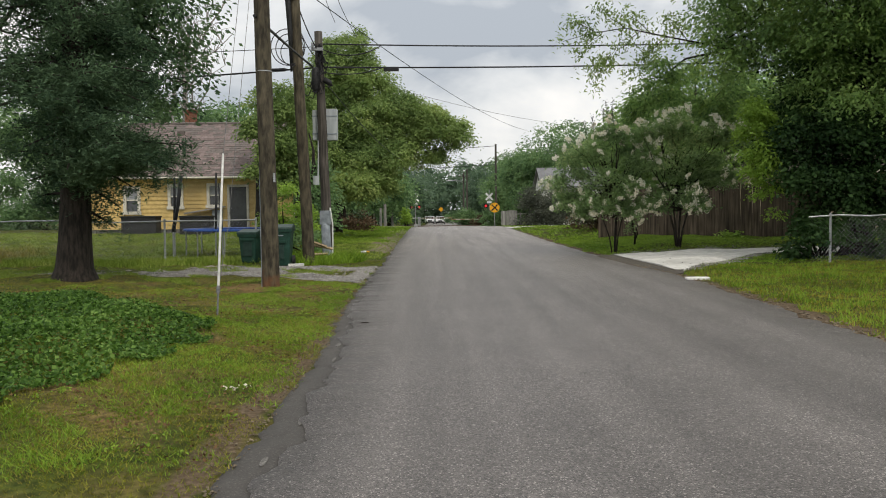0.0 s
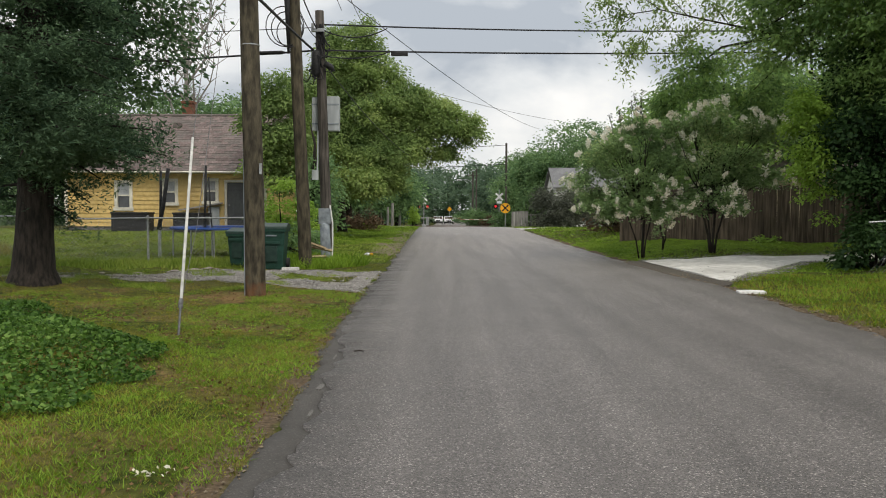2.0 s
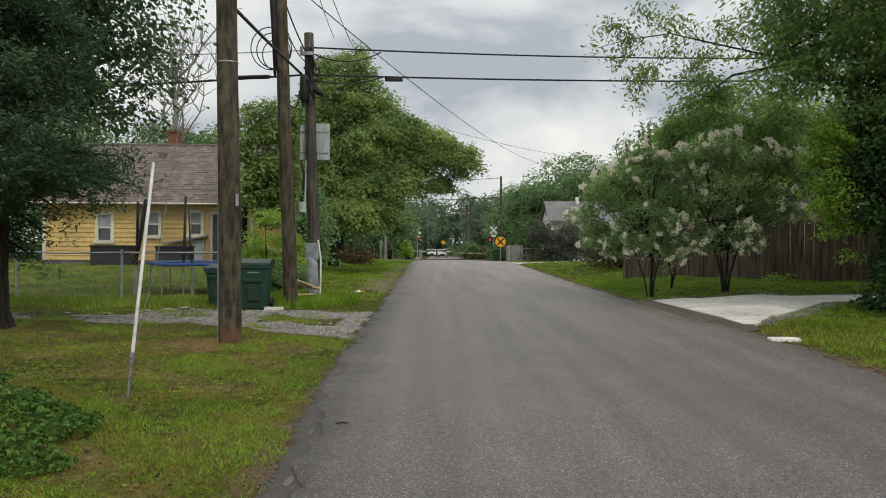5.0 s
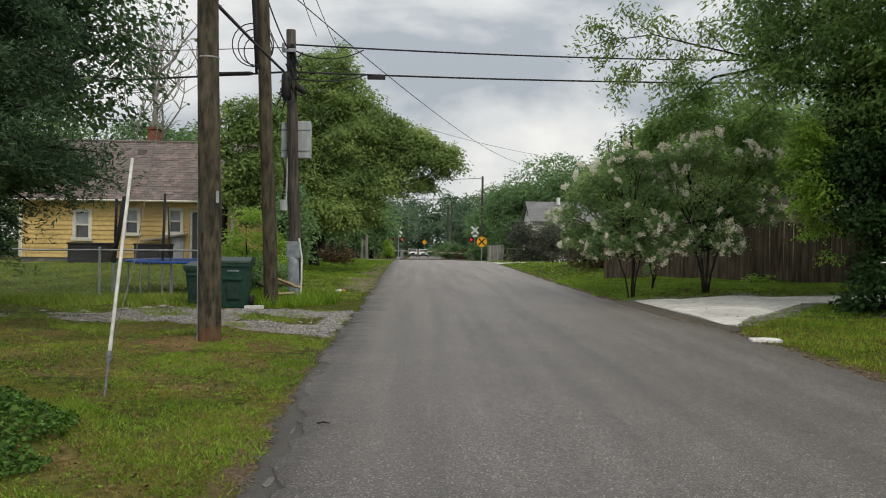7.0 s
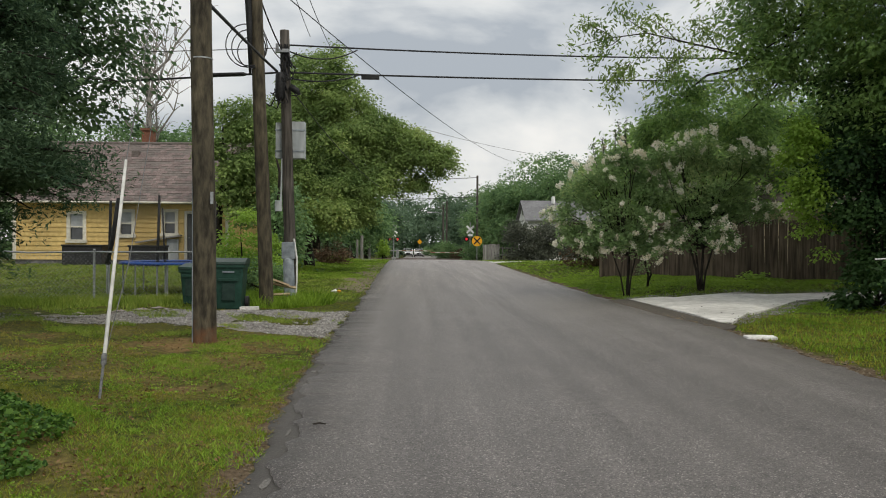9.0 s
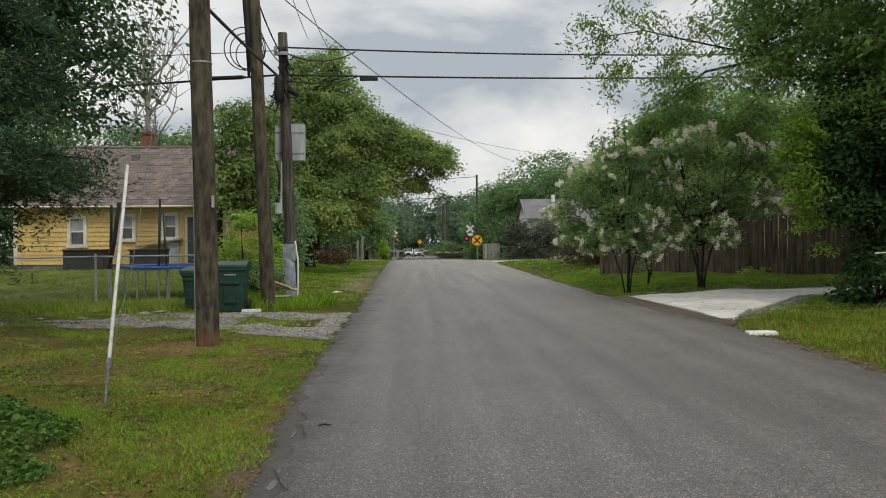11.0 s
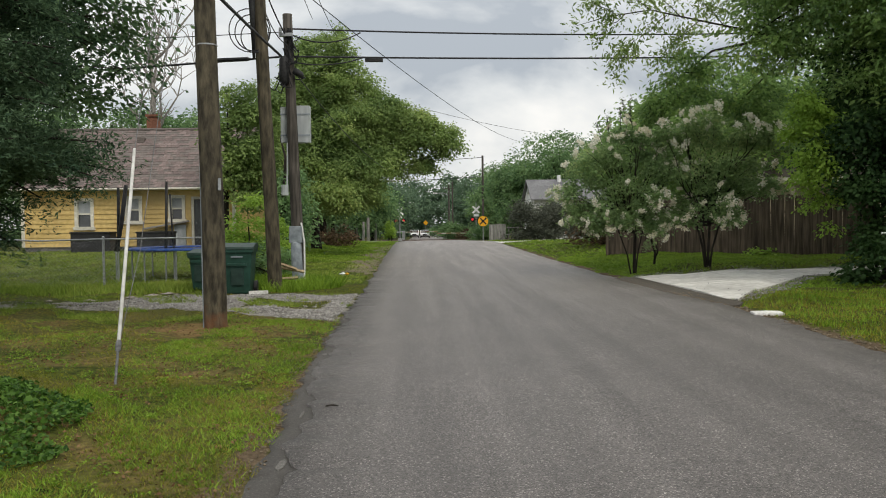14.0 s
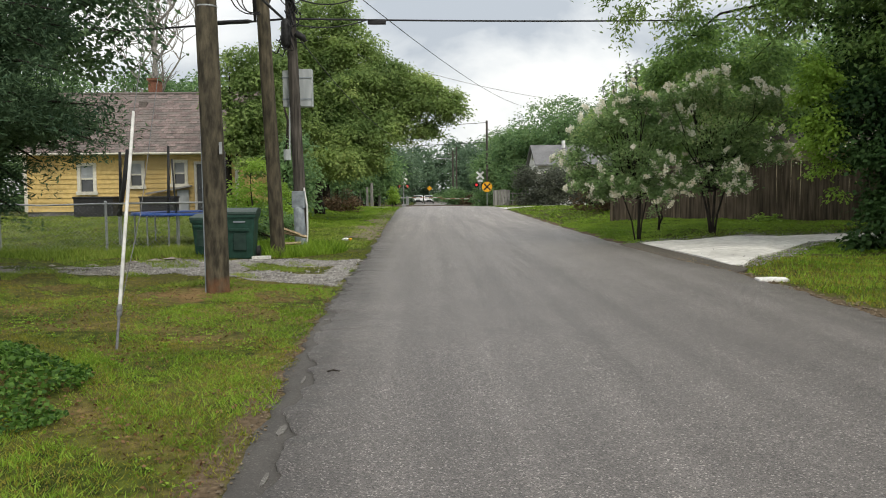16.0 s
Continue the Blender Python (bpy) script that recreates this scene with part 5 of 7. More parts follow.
for k in range(nc):
    for i in range(28):
        if rs.uniform() < 0.45:
            continue
        x = HX0 + (HX1 - HX0) * (i + (k % 2) * 0.5 + rs.uniform(-0.2, 0.2)) / 28
        y0 = HY0 - 0.45 + (RIDGE_Y - HY0 + 0.45) * k / nc - 0.006
        zz = HE + 0.032 + (RIDGE_Z - HE) * k / nc
        n = len(g.v)
        g.v += [(x, y0, zz + 0.032), (x + 0.28, y0, zz + 0.032), (x + 0.28, y0 + 0.15, zz + 0.032 + 0.15 * sl), (x, y0 + 0.15, zz + 0.032 + 0.15 * sl)]
        g.f.append((n, n + 1, n + 2, n + 3))
M_tab = mat("shingle_tabs", (0.14, 0.105, 0.097), (0.23, 0.18, 0.168), 16, 0.9, 0.4, island=0.22)
tagged(part("shingle_tab_layer", g, M_tab, roof), kind="stuff")
part("ridge_cap", Geo().tube([(HX0 - 0.35, RIDGE_Y, RIDGE_Z + 0.07), (HX1 + 0.35, RIDGE_Y, RIDGE_Z + 0.07)], 0.07, 6), M_shingle, roof)
for x in (HX0, HX1 - 0.15):
    part("gable", Geo().wedge([(HY0, HE), (HY1, HE), (RIDGE_Y, RIDGE_Z - 0.05)], "x", x, x + 0.15), M_siding, house)
ch = part("chimney", Geo().box(-11.75, -11.28, 39.3, 39.8, 4.8, 6.45), M_brick, house, "red brick chimney stack")
part("chimney_cap", Geo().box(-11.8, -11.23, 39.25, 39.85, 6.4, 6.5), M_brick, ch)
part("roof_vent", Geo().box(-11.6, -11.3, 37.5, 37.8, 4.95, 5.3), M_shingle, house, "small square roof vent", bevel=0.02)
for nm, xa, xb, za, zb in OPEN:
    if nm == "window":
        w = part("window", Geo().box(xa - 0.1, xa + 0.03, HY0 - 0.04, HY0 + 0.08, za - 0.1, zb + 0.1).box(xb - 0.03, xb + 0.1, HY0 - 0.04, HY0 + 0.08, za - 0.1, zb + 0.1)
                 .box(xa + 0.03, xb - 0.03, HY0 - 0.04, HY0 + 0.08, zb - 0.02, zb + 0.1), M_trim, house, "white framed sash window")
        part("sill", Geo().box(xa - 0.14, xb + 0.14, HY0 - 0.08, HY0 + 0.1, za - 0.12, za + 0.02), M_trim, w)
        zm = (za + zb) / 2
        part("sash_rail", Geo().box(xa + 0.02, xb - 0.02, HY0 + 0.02, HY0 + 0.06, zm - 0.03, zm + 0.03), M_trim, w)
        part("upper_pane", Geo().box(xa + 0.02, xb - 0.02, HY0 + 0.07, HY0 + 0.08, zm + 0.03, zb - 0.02), M_blind, w, "pane with pale shade behind")
        part("lower_pane", Geo().box(xa + 0.02, xb - 0.02, HY0 + 0.07, HY0 + 0.08, za + 0.02, zm - 0.03), M_glass, w, "dark glass pane")
    else:
        d = part("door", Geo().box(xa + 0.03, xb - 0.03, HY0 + 0.02, HY0 + 0.07, za, zb - 0.03), M_door, house, "dark grey storm door")
        part("door_casing", Geo().box(xa - 0.08, xa + 0.02, HY0 - 0.03, HY0 + 0.08, za, zb + 0.08).box(xb - 0.02, xb + 0.08, HY0 - 0.03, HY0 + 0.08, za, zb + 0.08)
             .box(xa + 0.02, xb - 0.02, HY0 - 0.03, HY0 + 0.08, zb - 0.02, zb + 0.08), M_trim, d)
        part("knob", Geo().tube([(xa + 0.1, HY0 + 0.02, za + 0.95), (xa + 0.1, HY0 - 0.04, za + 0.95)], [0.03, 0.02], 8), M_steel, d)
part("stoop", Geo().box(-8.9, -7.5, HY0 - 1.1, HY0 - 0.02, gz(-8.2, 34.3) - 0.2, 0.6), M_found, house, "concrete stoop")
# a low lean-to board roof under the windows
part("awning_board", Geo().wedge([(-10.5, 1.32), (-8.7, 1.62), (-8.7, 1.68), (-10.5, 1.38)], "y", HY0 - 0.35, HY0 - 0.06), M_fencegrey, house, "sagging grey board shelf")
part("utility_panel", Geo().box(-9.3, -8.85, HY0 - 0.12, HY0 - 0.02, 0.6, 1.5), M_greybox, house, "pale panel leaning on the wall")
# clapboards
rows, pitch = 12, (HE - 0.06 - HZ - 0.3) / 12
for r in range(rows):
    za = HZ + 0.3 + r * pitch
    cuts = sorted((o[1] - 0.1, o[2] + 0.1) for o in OPEN if o[3] - 0.1 < za + pitch * 0.6 and o[4] + 0.08 > za + pitch * 0.4)
    x = HX0 + 0.1
    for a, b in cuts + [(HX1 - 0.1, None)]:
        if a - x > 0.05:
            part("plank", Geo().wedge([(HY0 + 0.048, za), (HY0 - 0.005, za), (HY0 + 0.028, za + pitch + 0.01), (HY0 + 0.048, za + pitch + 0.01)], "x", x, a), M_siding, wall)
        x = b
for i, (x, w, h) in enumerate(((-12.0, 1.5, 0.75), (-9.6, 1.3, 0.8))):
    t = thing("storage_crate", (x, 33.5, gz(x, 33.5)), "black storage crate standing against the house", "crate")
    zz = gz(x, 33.5)
    b = part("body", Geo().box(x - w / 2, x + w / 2, 33.2, 33.9, zz, zz + h), M_black, t, bevel=0.03)
    part("lid", Geo().box(x - w / 2 - 0.03, x + w / 2 + 0.03, 33.17, 33.93, zz + h - 0.02, zz + h + 0.05), M_black, t, bevel=0.02)

# ---- far white house, right ----
fx, fy = 13.5, 84.0
fz = gz(fx, fy)
fh = thing("house", (fx, fy, fz), "white gabled house with grey shingle roof", "house")
part("wall", Geo().box(11.2, 18.3, 81.5, 89, fz - 0.5, 3.7), M_wallwhite, fh)
part("gable", Geo().wedge([(81.5, 3.7), (89, 3.7), (85.2, 5.55)], "x", 11.2, 11.5), M_wallwhite, fh)
fr = part("roof", Geo().wedge([(81.1, 3.55), (81.1, 3.68), (85.2, 5.72), (89.4, 3.68), (89.4, 3.55), (85.2, 5.58)], "x", 10.9, 18.6), M_shingle2, fh, "grey shingle roof")
part("chimney_pipe", Geo().tube([(14.1, 84.5, 5.4), (14.1, 84.5, 6.1)], 0.18, 10), M_signwhite, fr, "pale vent pipe")
w = part("window", Geo().box(11.12, 11.2, 84.9, 85.5, 4.2, 5.0), M_trim, fh, "white attic window")
part("pane", Geo().box(11.1, 11.125, 84.97, 85.43, 4.27, 4.93), M_glass, w)
# tan house behind the fence
nz = gz(17, 37)
th = thing("house", (18, 38, nz), "tan sided house behind the wooden fence", "house")
part("wall", Geo().box(14.2, 24, 36, 44, nz - 0.3, 3.1), M_tan, th)
part("roof", Geo().wedge([(35.4, 3.0), (35.4, 3.15), (40, 5.6), (44.6, 3.15), (44.6, 3.0), (40, 5.45)], "x", 13.8, 24.4), M_shingle, th, "brown shingle roof")
part("fascia", Geo().box(13.8, 24.4, 35.36, 35.4, 2.98, 3.2), M_trim, th, "white fascia board")

# ---- wooden fence ----
wf = thing("wooden_fence", (10, 28, gz(10, 28)), "weathered dark board privacy fence behind lawn", "fence")
FA, FB = np.array([7.4, 31.6]), np.array([13.6, 24.2])
fl = float(np.linalg.norm(FB - FA))
fd = (FB - FA) / fl
fturn = math.atan2(fd[1], fd[0])
npk = int(fl / 0.145)
rs = np.random.RandomState(17)
shapes = []
for k in range(4):
    me = bpy.data.meshes.new("picket")
    g = Geo().wedge([(-0.0715, -0.1), (0.0715, -0.1), (0.0715, 1.74 + 0.02 * k), (0.045, 1.8 + 0.01 * k), (-0.045, 1.8), (-0.0715, 1.74)], "y", -0.011, 0.011)
    me.from_pydata(g.v, [], g.f)
    me.materials.append(M_fence)
    shapes.append(me)
for i in range(npk):
    p = FA + fd * (i + 0.5) * 0.145
    ob = new("picket", shapes[i % 4])
    ob.parent = wf
    ob.matrix_basis = Matrix.Translation((p[0] - BASE[wf].x, p[1] - BASE[wf].y, gz(*p) - BASE[wf].z + rs.normal() * 0.012)) @ Matrix.Rotation(fturn, 4, "Z") @ Matrix.Rotation(rs.normal() * 0.008, 4, "Y")
for hh in (0.35, 1.35):
    a, b = FA + np.array([0.04, 0.06]), FB + np.array([0.04, 0.06])
    part("rail", Geo().tube([(*a, gz(*a) + hh), (*b, gz(*b) + hh)], 0.04, 4), M_fence, wf)

# ---- small things on the ground ----
t = thing("stone_slab", (5.97, 13.5, gz(5.97, 13.5)), "flat white stone slab lying beside the road", "slab")
z = gz(5.97, 13.5)
part("slab", Geo().prism([(5.74, 13.4), (6.18, 13.36), (6.24, 13.66), (6.06, 13.74), (5.78, 13.7)], z, z + 0.045), M_stone, t, bevel=0.012)
t = thing("litter", (-1.44, 23.7, gz(-1.44, 23.7)), "crumpled white and orange paper litter", "litter")
z = gz(-1.44, 23.7) + 0.03
part("wrapper", Geo().lump(-1.48, 23.7, z + 0.04, 0.11, 0.07, 0.05, random.Random(2)), M_white, t)
part("carton", Geo().lump(-1.36, 23.66, z + 0.05, 0.07, 0.06, 0.04, random.Random(3)), M_signyellow, t, "orange scrap")
t = thing("litter", (-0.63, 3.6, gz(-0.63, 3.6)), "small pale weed sprig lying in the grass", "litter")
c = np.array([-0.63, 3.6, gz(-0.63, 3.6) + 0.03]) + np.random.RandomState(3).normal(size=(20, 3)) * np.array([0.05, 0.04, 0.008])
v, q = leaves(c, 0.03, 0.6, 0, np.random.RandomState(4))
array_part("sprig", v, q, M_flower, t)
rs = np.random.RandomState(19)
for i, (x, y, s) in enumerate(((-5.9, 17.6, 0.09), (-5.15, 17.85, 0.1), (-4.95, 18.0, 0.06), (-4.75, 17.95, 0.13), (-4.5, 18.15, 0.09), (-5.3, 17.8, 0.05), (-4.3, 18.0, 0.05), (-4.62, 18.3, 0.07), (-6.6, 17.4, 0.06))):
    t = thing("rubble", (x, y, gz(x, y)), "broken pale masonry chunk beside the gravel", "rubble", "rubble by the fence")
    s *= 1.1
    part("chunk", Geo().lump(x, y, gz(x, y) + s * 0.22, s * 1.6, s * 1.1, s * 0.36, random.Random(i)), M_rubble, t, bevel=0.008)
for i, (a, b) in enumerate((((-2.72, 20.2, 0.62), (-2.2, 20.3, 0.42)), ((-2.72, 20.25, 0.5), (-2.05, 20.4, 0.36)), ((-2.6, 20.1, 0.22), (-2.15, 20.1, 0.24)), ((-2.78, 20.2, 0.1), (-2.7, 20.25, 0.75)))):
    t = thing("board", (a[0], a[1], gz(a[0], a[1])), "old lumber scrap leaning between the poles", "board", "lumber scraps")
    part("timber", Geo().tube([a, b], 0.035, 4), M_lumber, t)
t = thing("twig", (0.02, 7.36, 0.04), "short dark twig lying on the asphalt", "twig")
part("stick", Geo().tube([(-0.03, 7.35, 0.03), (0.02, 7.37, 0.035), (0.07, 7.36, 0.03)], [0.006, 0.008, 0.004], 5), M_bark, t)
t = thing("board", (-2.75, 18.6, gz(-2.75, 18.6)), "short pale board lying beside the bin", "board")
part("timber", Geo().box(-2.95, -2.55, 18.5, 18.6, gz(-2.75, 18.6) + 0.02, gz(-2.75, 18.6) + 0.09, 0.2), M_stone, t, bevel=0.01)

# ---- crossing ----
def crossing_signal(x, y, label, sign_z, lit_side):
    z = gz(x, y)
    t = thing("crossing_signal", (x, y, z), label, "railway signal", "crossing signals")
    part("mast", Geo().tube([(x, y, z), (x, y, 4.0)], 0.06, 10), M_steel, t)
    part("base", Geo().box(x - 0.25, x + 0.25, y - 0.25, y + 0.25, z - 0.2, z + 0.35), M_steel, t, bevel=0.03)
    for s in (1, -1):
        g = Geo()
        w = radians(45) * s
        ax, az = math.cos(w), math.sin(w)
        n = len(g.v)
        for yy in (y - 0.1, y - 0.07):
            for u, v2 in ((-0.61, -0.115), (0.61, -0.115), (0.61, 0.115), (-0.61, 0.115)):
                g.v.append((x + u * ax - v2 * az, yy - 0.02 * s, sign_z + u * az + v2 * ax))
        g.f = [(3, 2, 1, 0), (4, 5, 6, 7), (0, 1, 5, 4), (1, 2, 6, 5), (2, 3, 7, 6), (3, 0, 4, 7)]
        part("crossbuck_blade", g, M_signwhite, t, "white crossbuck blade")
    part("track_plate", Geo().box(x - 0.3, x + 0.3, y - 0.1, y - 0.07, sign_z - 0.85, sign_z - 0.55), M_signwhite, t, "white plate")
    part("cross_arm", Geo().tube([(x - 0.55, y, sign_z - 1.2), (x + 0.55, y, sign_z - 1.2)], 0.05, 8), M_signblack, t)
    for s in (-1, 1):
        h = part("light_hood", Geo().tube([(x + 0.45 * s, y - 0.02, sign_z - 1.2), (x + 0.45 * s, y - 0.07, sign_z - 1.2)], 0.3, 16), M_signblack, t, "round black light backing")
        part("lens", Geo().tube([(x + 0.45 * s, y - 0.07, sign_z - 1.2), (x + 0.45 * s, y - 0.1, sign_z - 1.2)], 0.17, 14), M_redlamp if s == lit_side else M_red, h, "red signal lens")
    return t


crossing_signal(-2.36, 106, "railway crossing signal with white crossbuck", 3.0, 1)
crossing_signal(7.15, 106, "railway crossing signal with white crossbuck", 3.1, -1)


def gate(x0, x1, y, zz, label):
    t = thing("crossing_gate", (x0, y, gz(x0, y)), label, "crossing gate", "crossing gates")
    n = 8
    for k in range(n):
        a, b = x0 + (x1 - x0) * k / n, x0 + (x1 - x0) * (k + 1) / n
        part("arm_segment", Geo().box(min(a, b), max(a, b), y - 0.03, y + 0.03, zz - 0.04, zz + 0.04), M_faded if k % 2 else M_trim, t)
    part("gate_stand", Geo().box(x0 - 0.2, x0 + 0.2, y - 0.2, y + 0.2, gz(x0, y), zz + 0.15), M_steel, t, bevel=0.03)
    g = Geo().box(x0 - (x1 - x0) * 0.16 - 0.2, x0 - (x1 - x0) * 0.05 + 0.2, y - 0.05, y + 0.05, zz - 0.1, zz + 0.1)
    part("counterweight", g, M_steel, t)


gate(6.9, 2.2, 105.2, 0.22, "lowered red and white crossing gate arm")
gate(-2.3, 2.6, 121, 0.25, "lowered red and white crossing gate arm")
trk = thing("railway_track", (2, 111, gz(2, 111)), "railway track crossing the street", "railway track")
tz2 = gz(-10, 111)
part("ballast", Geo().wedge([(108.6, tz2 - 0.4), (109.3, tz2 + 0.0), (114.7, tz2 + 0.0), (115.4, tz2 - 0.4)], "x", -90, 90), M_ballast, trk)
for yy in (110.2, 111.63):
    part("rail", Geo().box(-90, 90, yy, yy + 0.07, tz2 - 0.02, tz2 + 0.12), M_rail, trk)
tagged(sheet("crossing_pavement", [(-2.4, 96), (6.8, 96), (6.8, 104), (6.5, 116), (-2, 116)], 0.05, M_sealed, 1.0), "dark asphalt pavement at the crossing", "road", kind="structure")

# round railway advance warning sign
sx, sy = 5.95, 76.0
sz = gz(sx, sy)
t = thing("warning_sign", (sx, sy, sz), "round yellow railway warning sign on post", "road sign")
part("post", Geo().box(sx - 0.03, sx + 0.03, sy, sy + 0.05, sz - 0.2, 2.0), M_steel, t)
d = part("disc", Geo().tube([(sx, sy - 0.01, 1.6), (sx, sy - 0.03, 1.6)], 0.46, 28), M_signyellow, t, "round yellow disc")
for s in (1, -1):
    g = Geo()
    w = radians(45) * s
    for yy in (sy - 0.036 - 0.002 * s, sy - 0.032 - 0.002 * s):
        for u, v2 in ((-0.4, -0.06), (0.4, -0.06), (0.4, 0.06), (-0.4, 0.06)):
            g.v.append((sx + u * math.cos(w) - v2 * math.sin(w), yy, 1.6 + u * math.sin(w) + v2 * math.cos(w)))
    g.f = [(3, 2, 1, 0), (4, 5, 6, 7), (0, 1, 5, 4), (1, 2, 6, 5), (2, 3, 7, 6), (3, 0, 4, 7)]
    part("cross_bar", g, M_signblack, d, "black crossing bar")


def far_pole(x, y, h, r, label, arm=0.0, lamp=0):
    z = gz(x, y)
    t = thing("utility_pole", (x, y, z), label, "utility pole", "far poles")
    part("shaft", Geo().tube([(x, y, z - 0.2), (x, y, z + h)], [r, r * 0.75], 10), M_pole_grey, t)
    if arm:
        part("crossarm", Geo().box(x - arm, x + arm, y - 0.06, y + 0.06, z + h - 0.6, z + h - 0.48), M_pole_grey, t)
    if lamp:
        part("lamp_arm", Geo().tube([(x, y, z + h * 0.8), (x + lamp * 0.8, y, z + h * 0.86), (x + lamp * 2.2, y, z + h * 0.86)], 0.05, 6), M_steel, t)
        part("lamp_head", Geo().box(x + lamp * 2.2 - 0.35, x + lamp * 2.2 + 0.35, y - 0.15, y + 0.15, z + h * 0.86 - 0.08, z + h * 0.86 + 0.08), M_signwhite, t, "pale street lamp head", bevel=0.03)


far_pole(8.05, 106.5, 10.6, 0.17, "tall wooden utility pole near the crossing", 0.0)
far_pole(4.6, 135, 8.6, 0.17, "wooden pole with street lamp beyond crossing", 0.9, -1)
far_pole(5.4, 142, 9.6, 0.16, "wooden utility pole beyond the crossing")
far_pole(-3.6, 140, 7.0, 0.14, "pole with street lamp beyond crossing", 0, 1)

# posts by the left verge, and a grey fence on the far right
for i, (x, y, h, r) in enumerate(((-5.0, 80, 1.9, 0.13), (-4.5, 79, 2.3, 0.16), (-4.1, 84, 2.0, 0.14), (-5.8, 82, 1.7, 0.1))):
    t = thing("wooden_post", (x, y, gz(x, y)), "old grey wooden post under the trees", "post", "posts under the trees")
    part("post", Geo().tube([(x, y, gz(x, y) - 0.2), (x, y, gz(x, y) + h)], [r, r * 0.9], 8), M_fencegrey, t)
gf = thing("wooden_fence", (9.5, 92, gz(9.5, 92)), "silvered wooden board fence beyond the lawn", "fence")
for i in range(9):
    x = 7.7 + i * 0.2
    part("board", Geo().box(x, x + 0.18, 92 - 0.1 * i * 0.2, 92.04 - 0.1 * i * 0.2, gz(x, 92) - 0.1, gz(x, 92) + 1.75), M_fencegrey, gf)


for x in (9.8, 10.8, 11.8, 12.8):
    part("post", Geo().tube([(x, 91.6, gz(x, 92) - 0.1), (x, 91.6, gz(x, 92) + 1.5)], 0.05, 6), M_fencegrey, gf)
for hh in (0.6, 1.35):
    part("rail", Geo().tube([(9.5, 91.6, gz(10, 92) + hh), (12.9, 91.6, gz(12.5, 92) + hh)], 0.04, 4), M_fencegrey, gf)
t = thing("warning_sign", (0.9, 150, gz(0.9, 150)), "small yellow diamond warning sign beyond crossing", "road sign")
part("post", Geo().box(0.87, 0.93, 150, 150.05, gz(0.9, 150) - 0.2, 1.9), M_steel, t)
part("plate", Geo().wedge([(0.9, 1.1), (1.36, 1.56), (0.9, 2.02), (0.44, 1.56)], "y", 149.96, 149.99), M_signyellow, t, "yellow diamond plate")


def car(x, y, label, width=1.75):
    z = gz(x, y) + 0.05
    t = thing("car", (x, y, z), label, "car", "cars waiting beyond the crossing")
    prof = [(-2.2, 0.35), (-2.2, 0.8), (-1.9, 0.95), (-1.0, 1.02), (-0.4, 1.5), (1.0, 1.55), (1.9, 1.15), (2.2, 1.0), (2.2, 0.35)]
    g = Geo().wedge([(y + p, z + q) for p, q in prof], "x", x - width / 2, x + width / 2)
    part("body", g, M_carwhite, t, bevel=0.06)
    part("windscreen", Geo().wedge([(y - 0.98, z + 1.04), (y - 0.42, z + 1.46), (y - 0.46, z + 1.48), (y - 1.03, z + 1.05)], "x", x - width * 0.42, x + width * 0.42), M_carglass, t, "dark windscreen")
    part("bumper", Geo().box(x - width * 0.48, x + width * 0.48, y - 2.28, y - 2.18, z + 0.3, z + 0.52), M_black, t, bevel=0.02)
    part("grille", Geo().box(x - width * 0.22, x + width * 0.22, y - 2.25, y - 2.19, z + 0.55, z + 0.8), M_black, t, "dark grille", bevel=0.02)
    for s in (-1, 1):
        part("headlight", Geo().box(x + s * width * 0.36 - 0.16, x + s * width * 0.36 + 0.16, y - 2.24, y - 2.16, z + 0.62, z + 0.78), M_white, t, "clear headlight", bevel=0.02)
        for yy in (-1.35, 1.35):
            wl2 = part("wheel", Geo().tube([(x + s * width * 0.4, y + yy, z + 0.31), (x + s * width * 0.505, y + yy, z + 0.31)], 0.32, 16), M_black, t)
            part("rim", Geo().tube([(x + s * width * 0.5, y + yy, z + 0.31), (x + s * width * 0.515, y + yy, z + 0.31)], 0.2, 12), M_steel, wl2)


car(0.75, 158, "white car waiting behind the crossing gate")
car(-1.3, 163, "white car waiting farther behind the crossing")

# ---- trees and shrubs ----
def at_ground(x, y):
    return (x, y, gz(x, y))


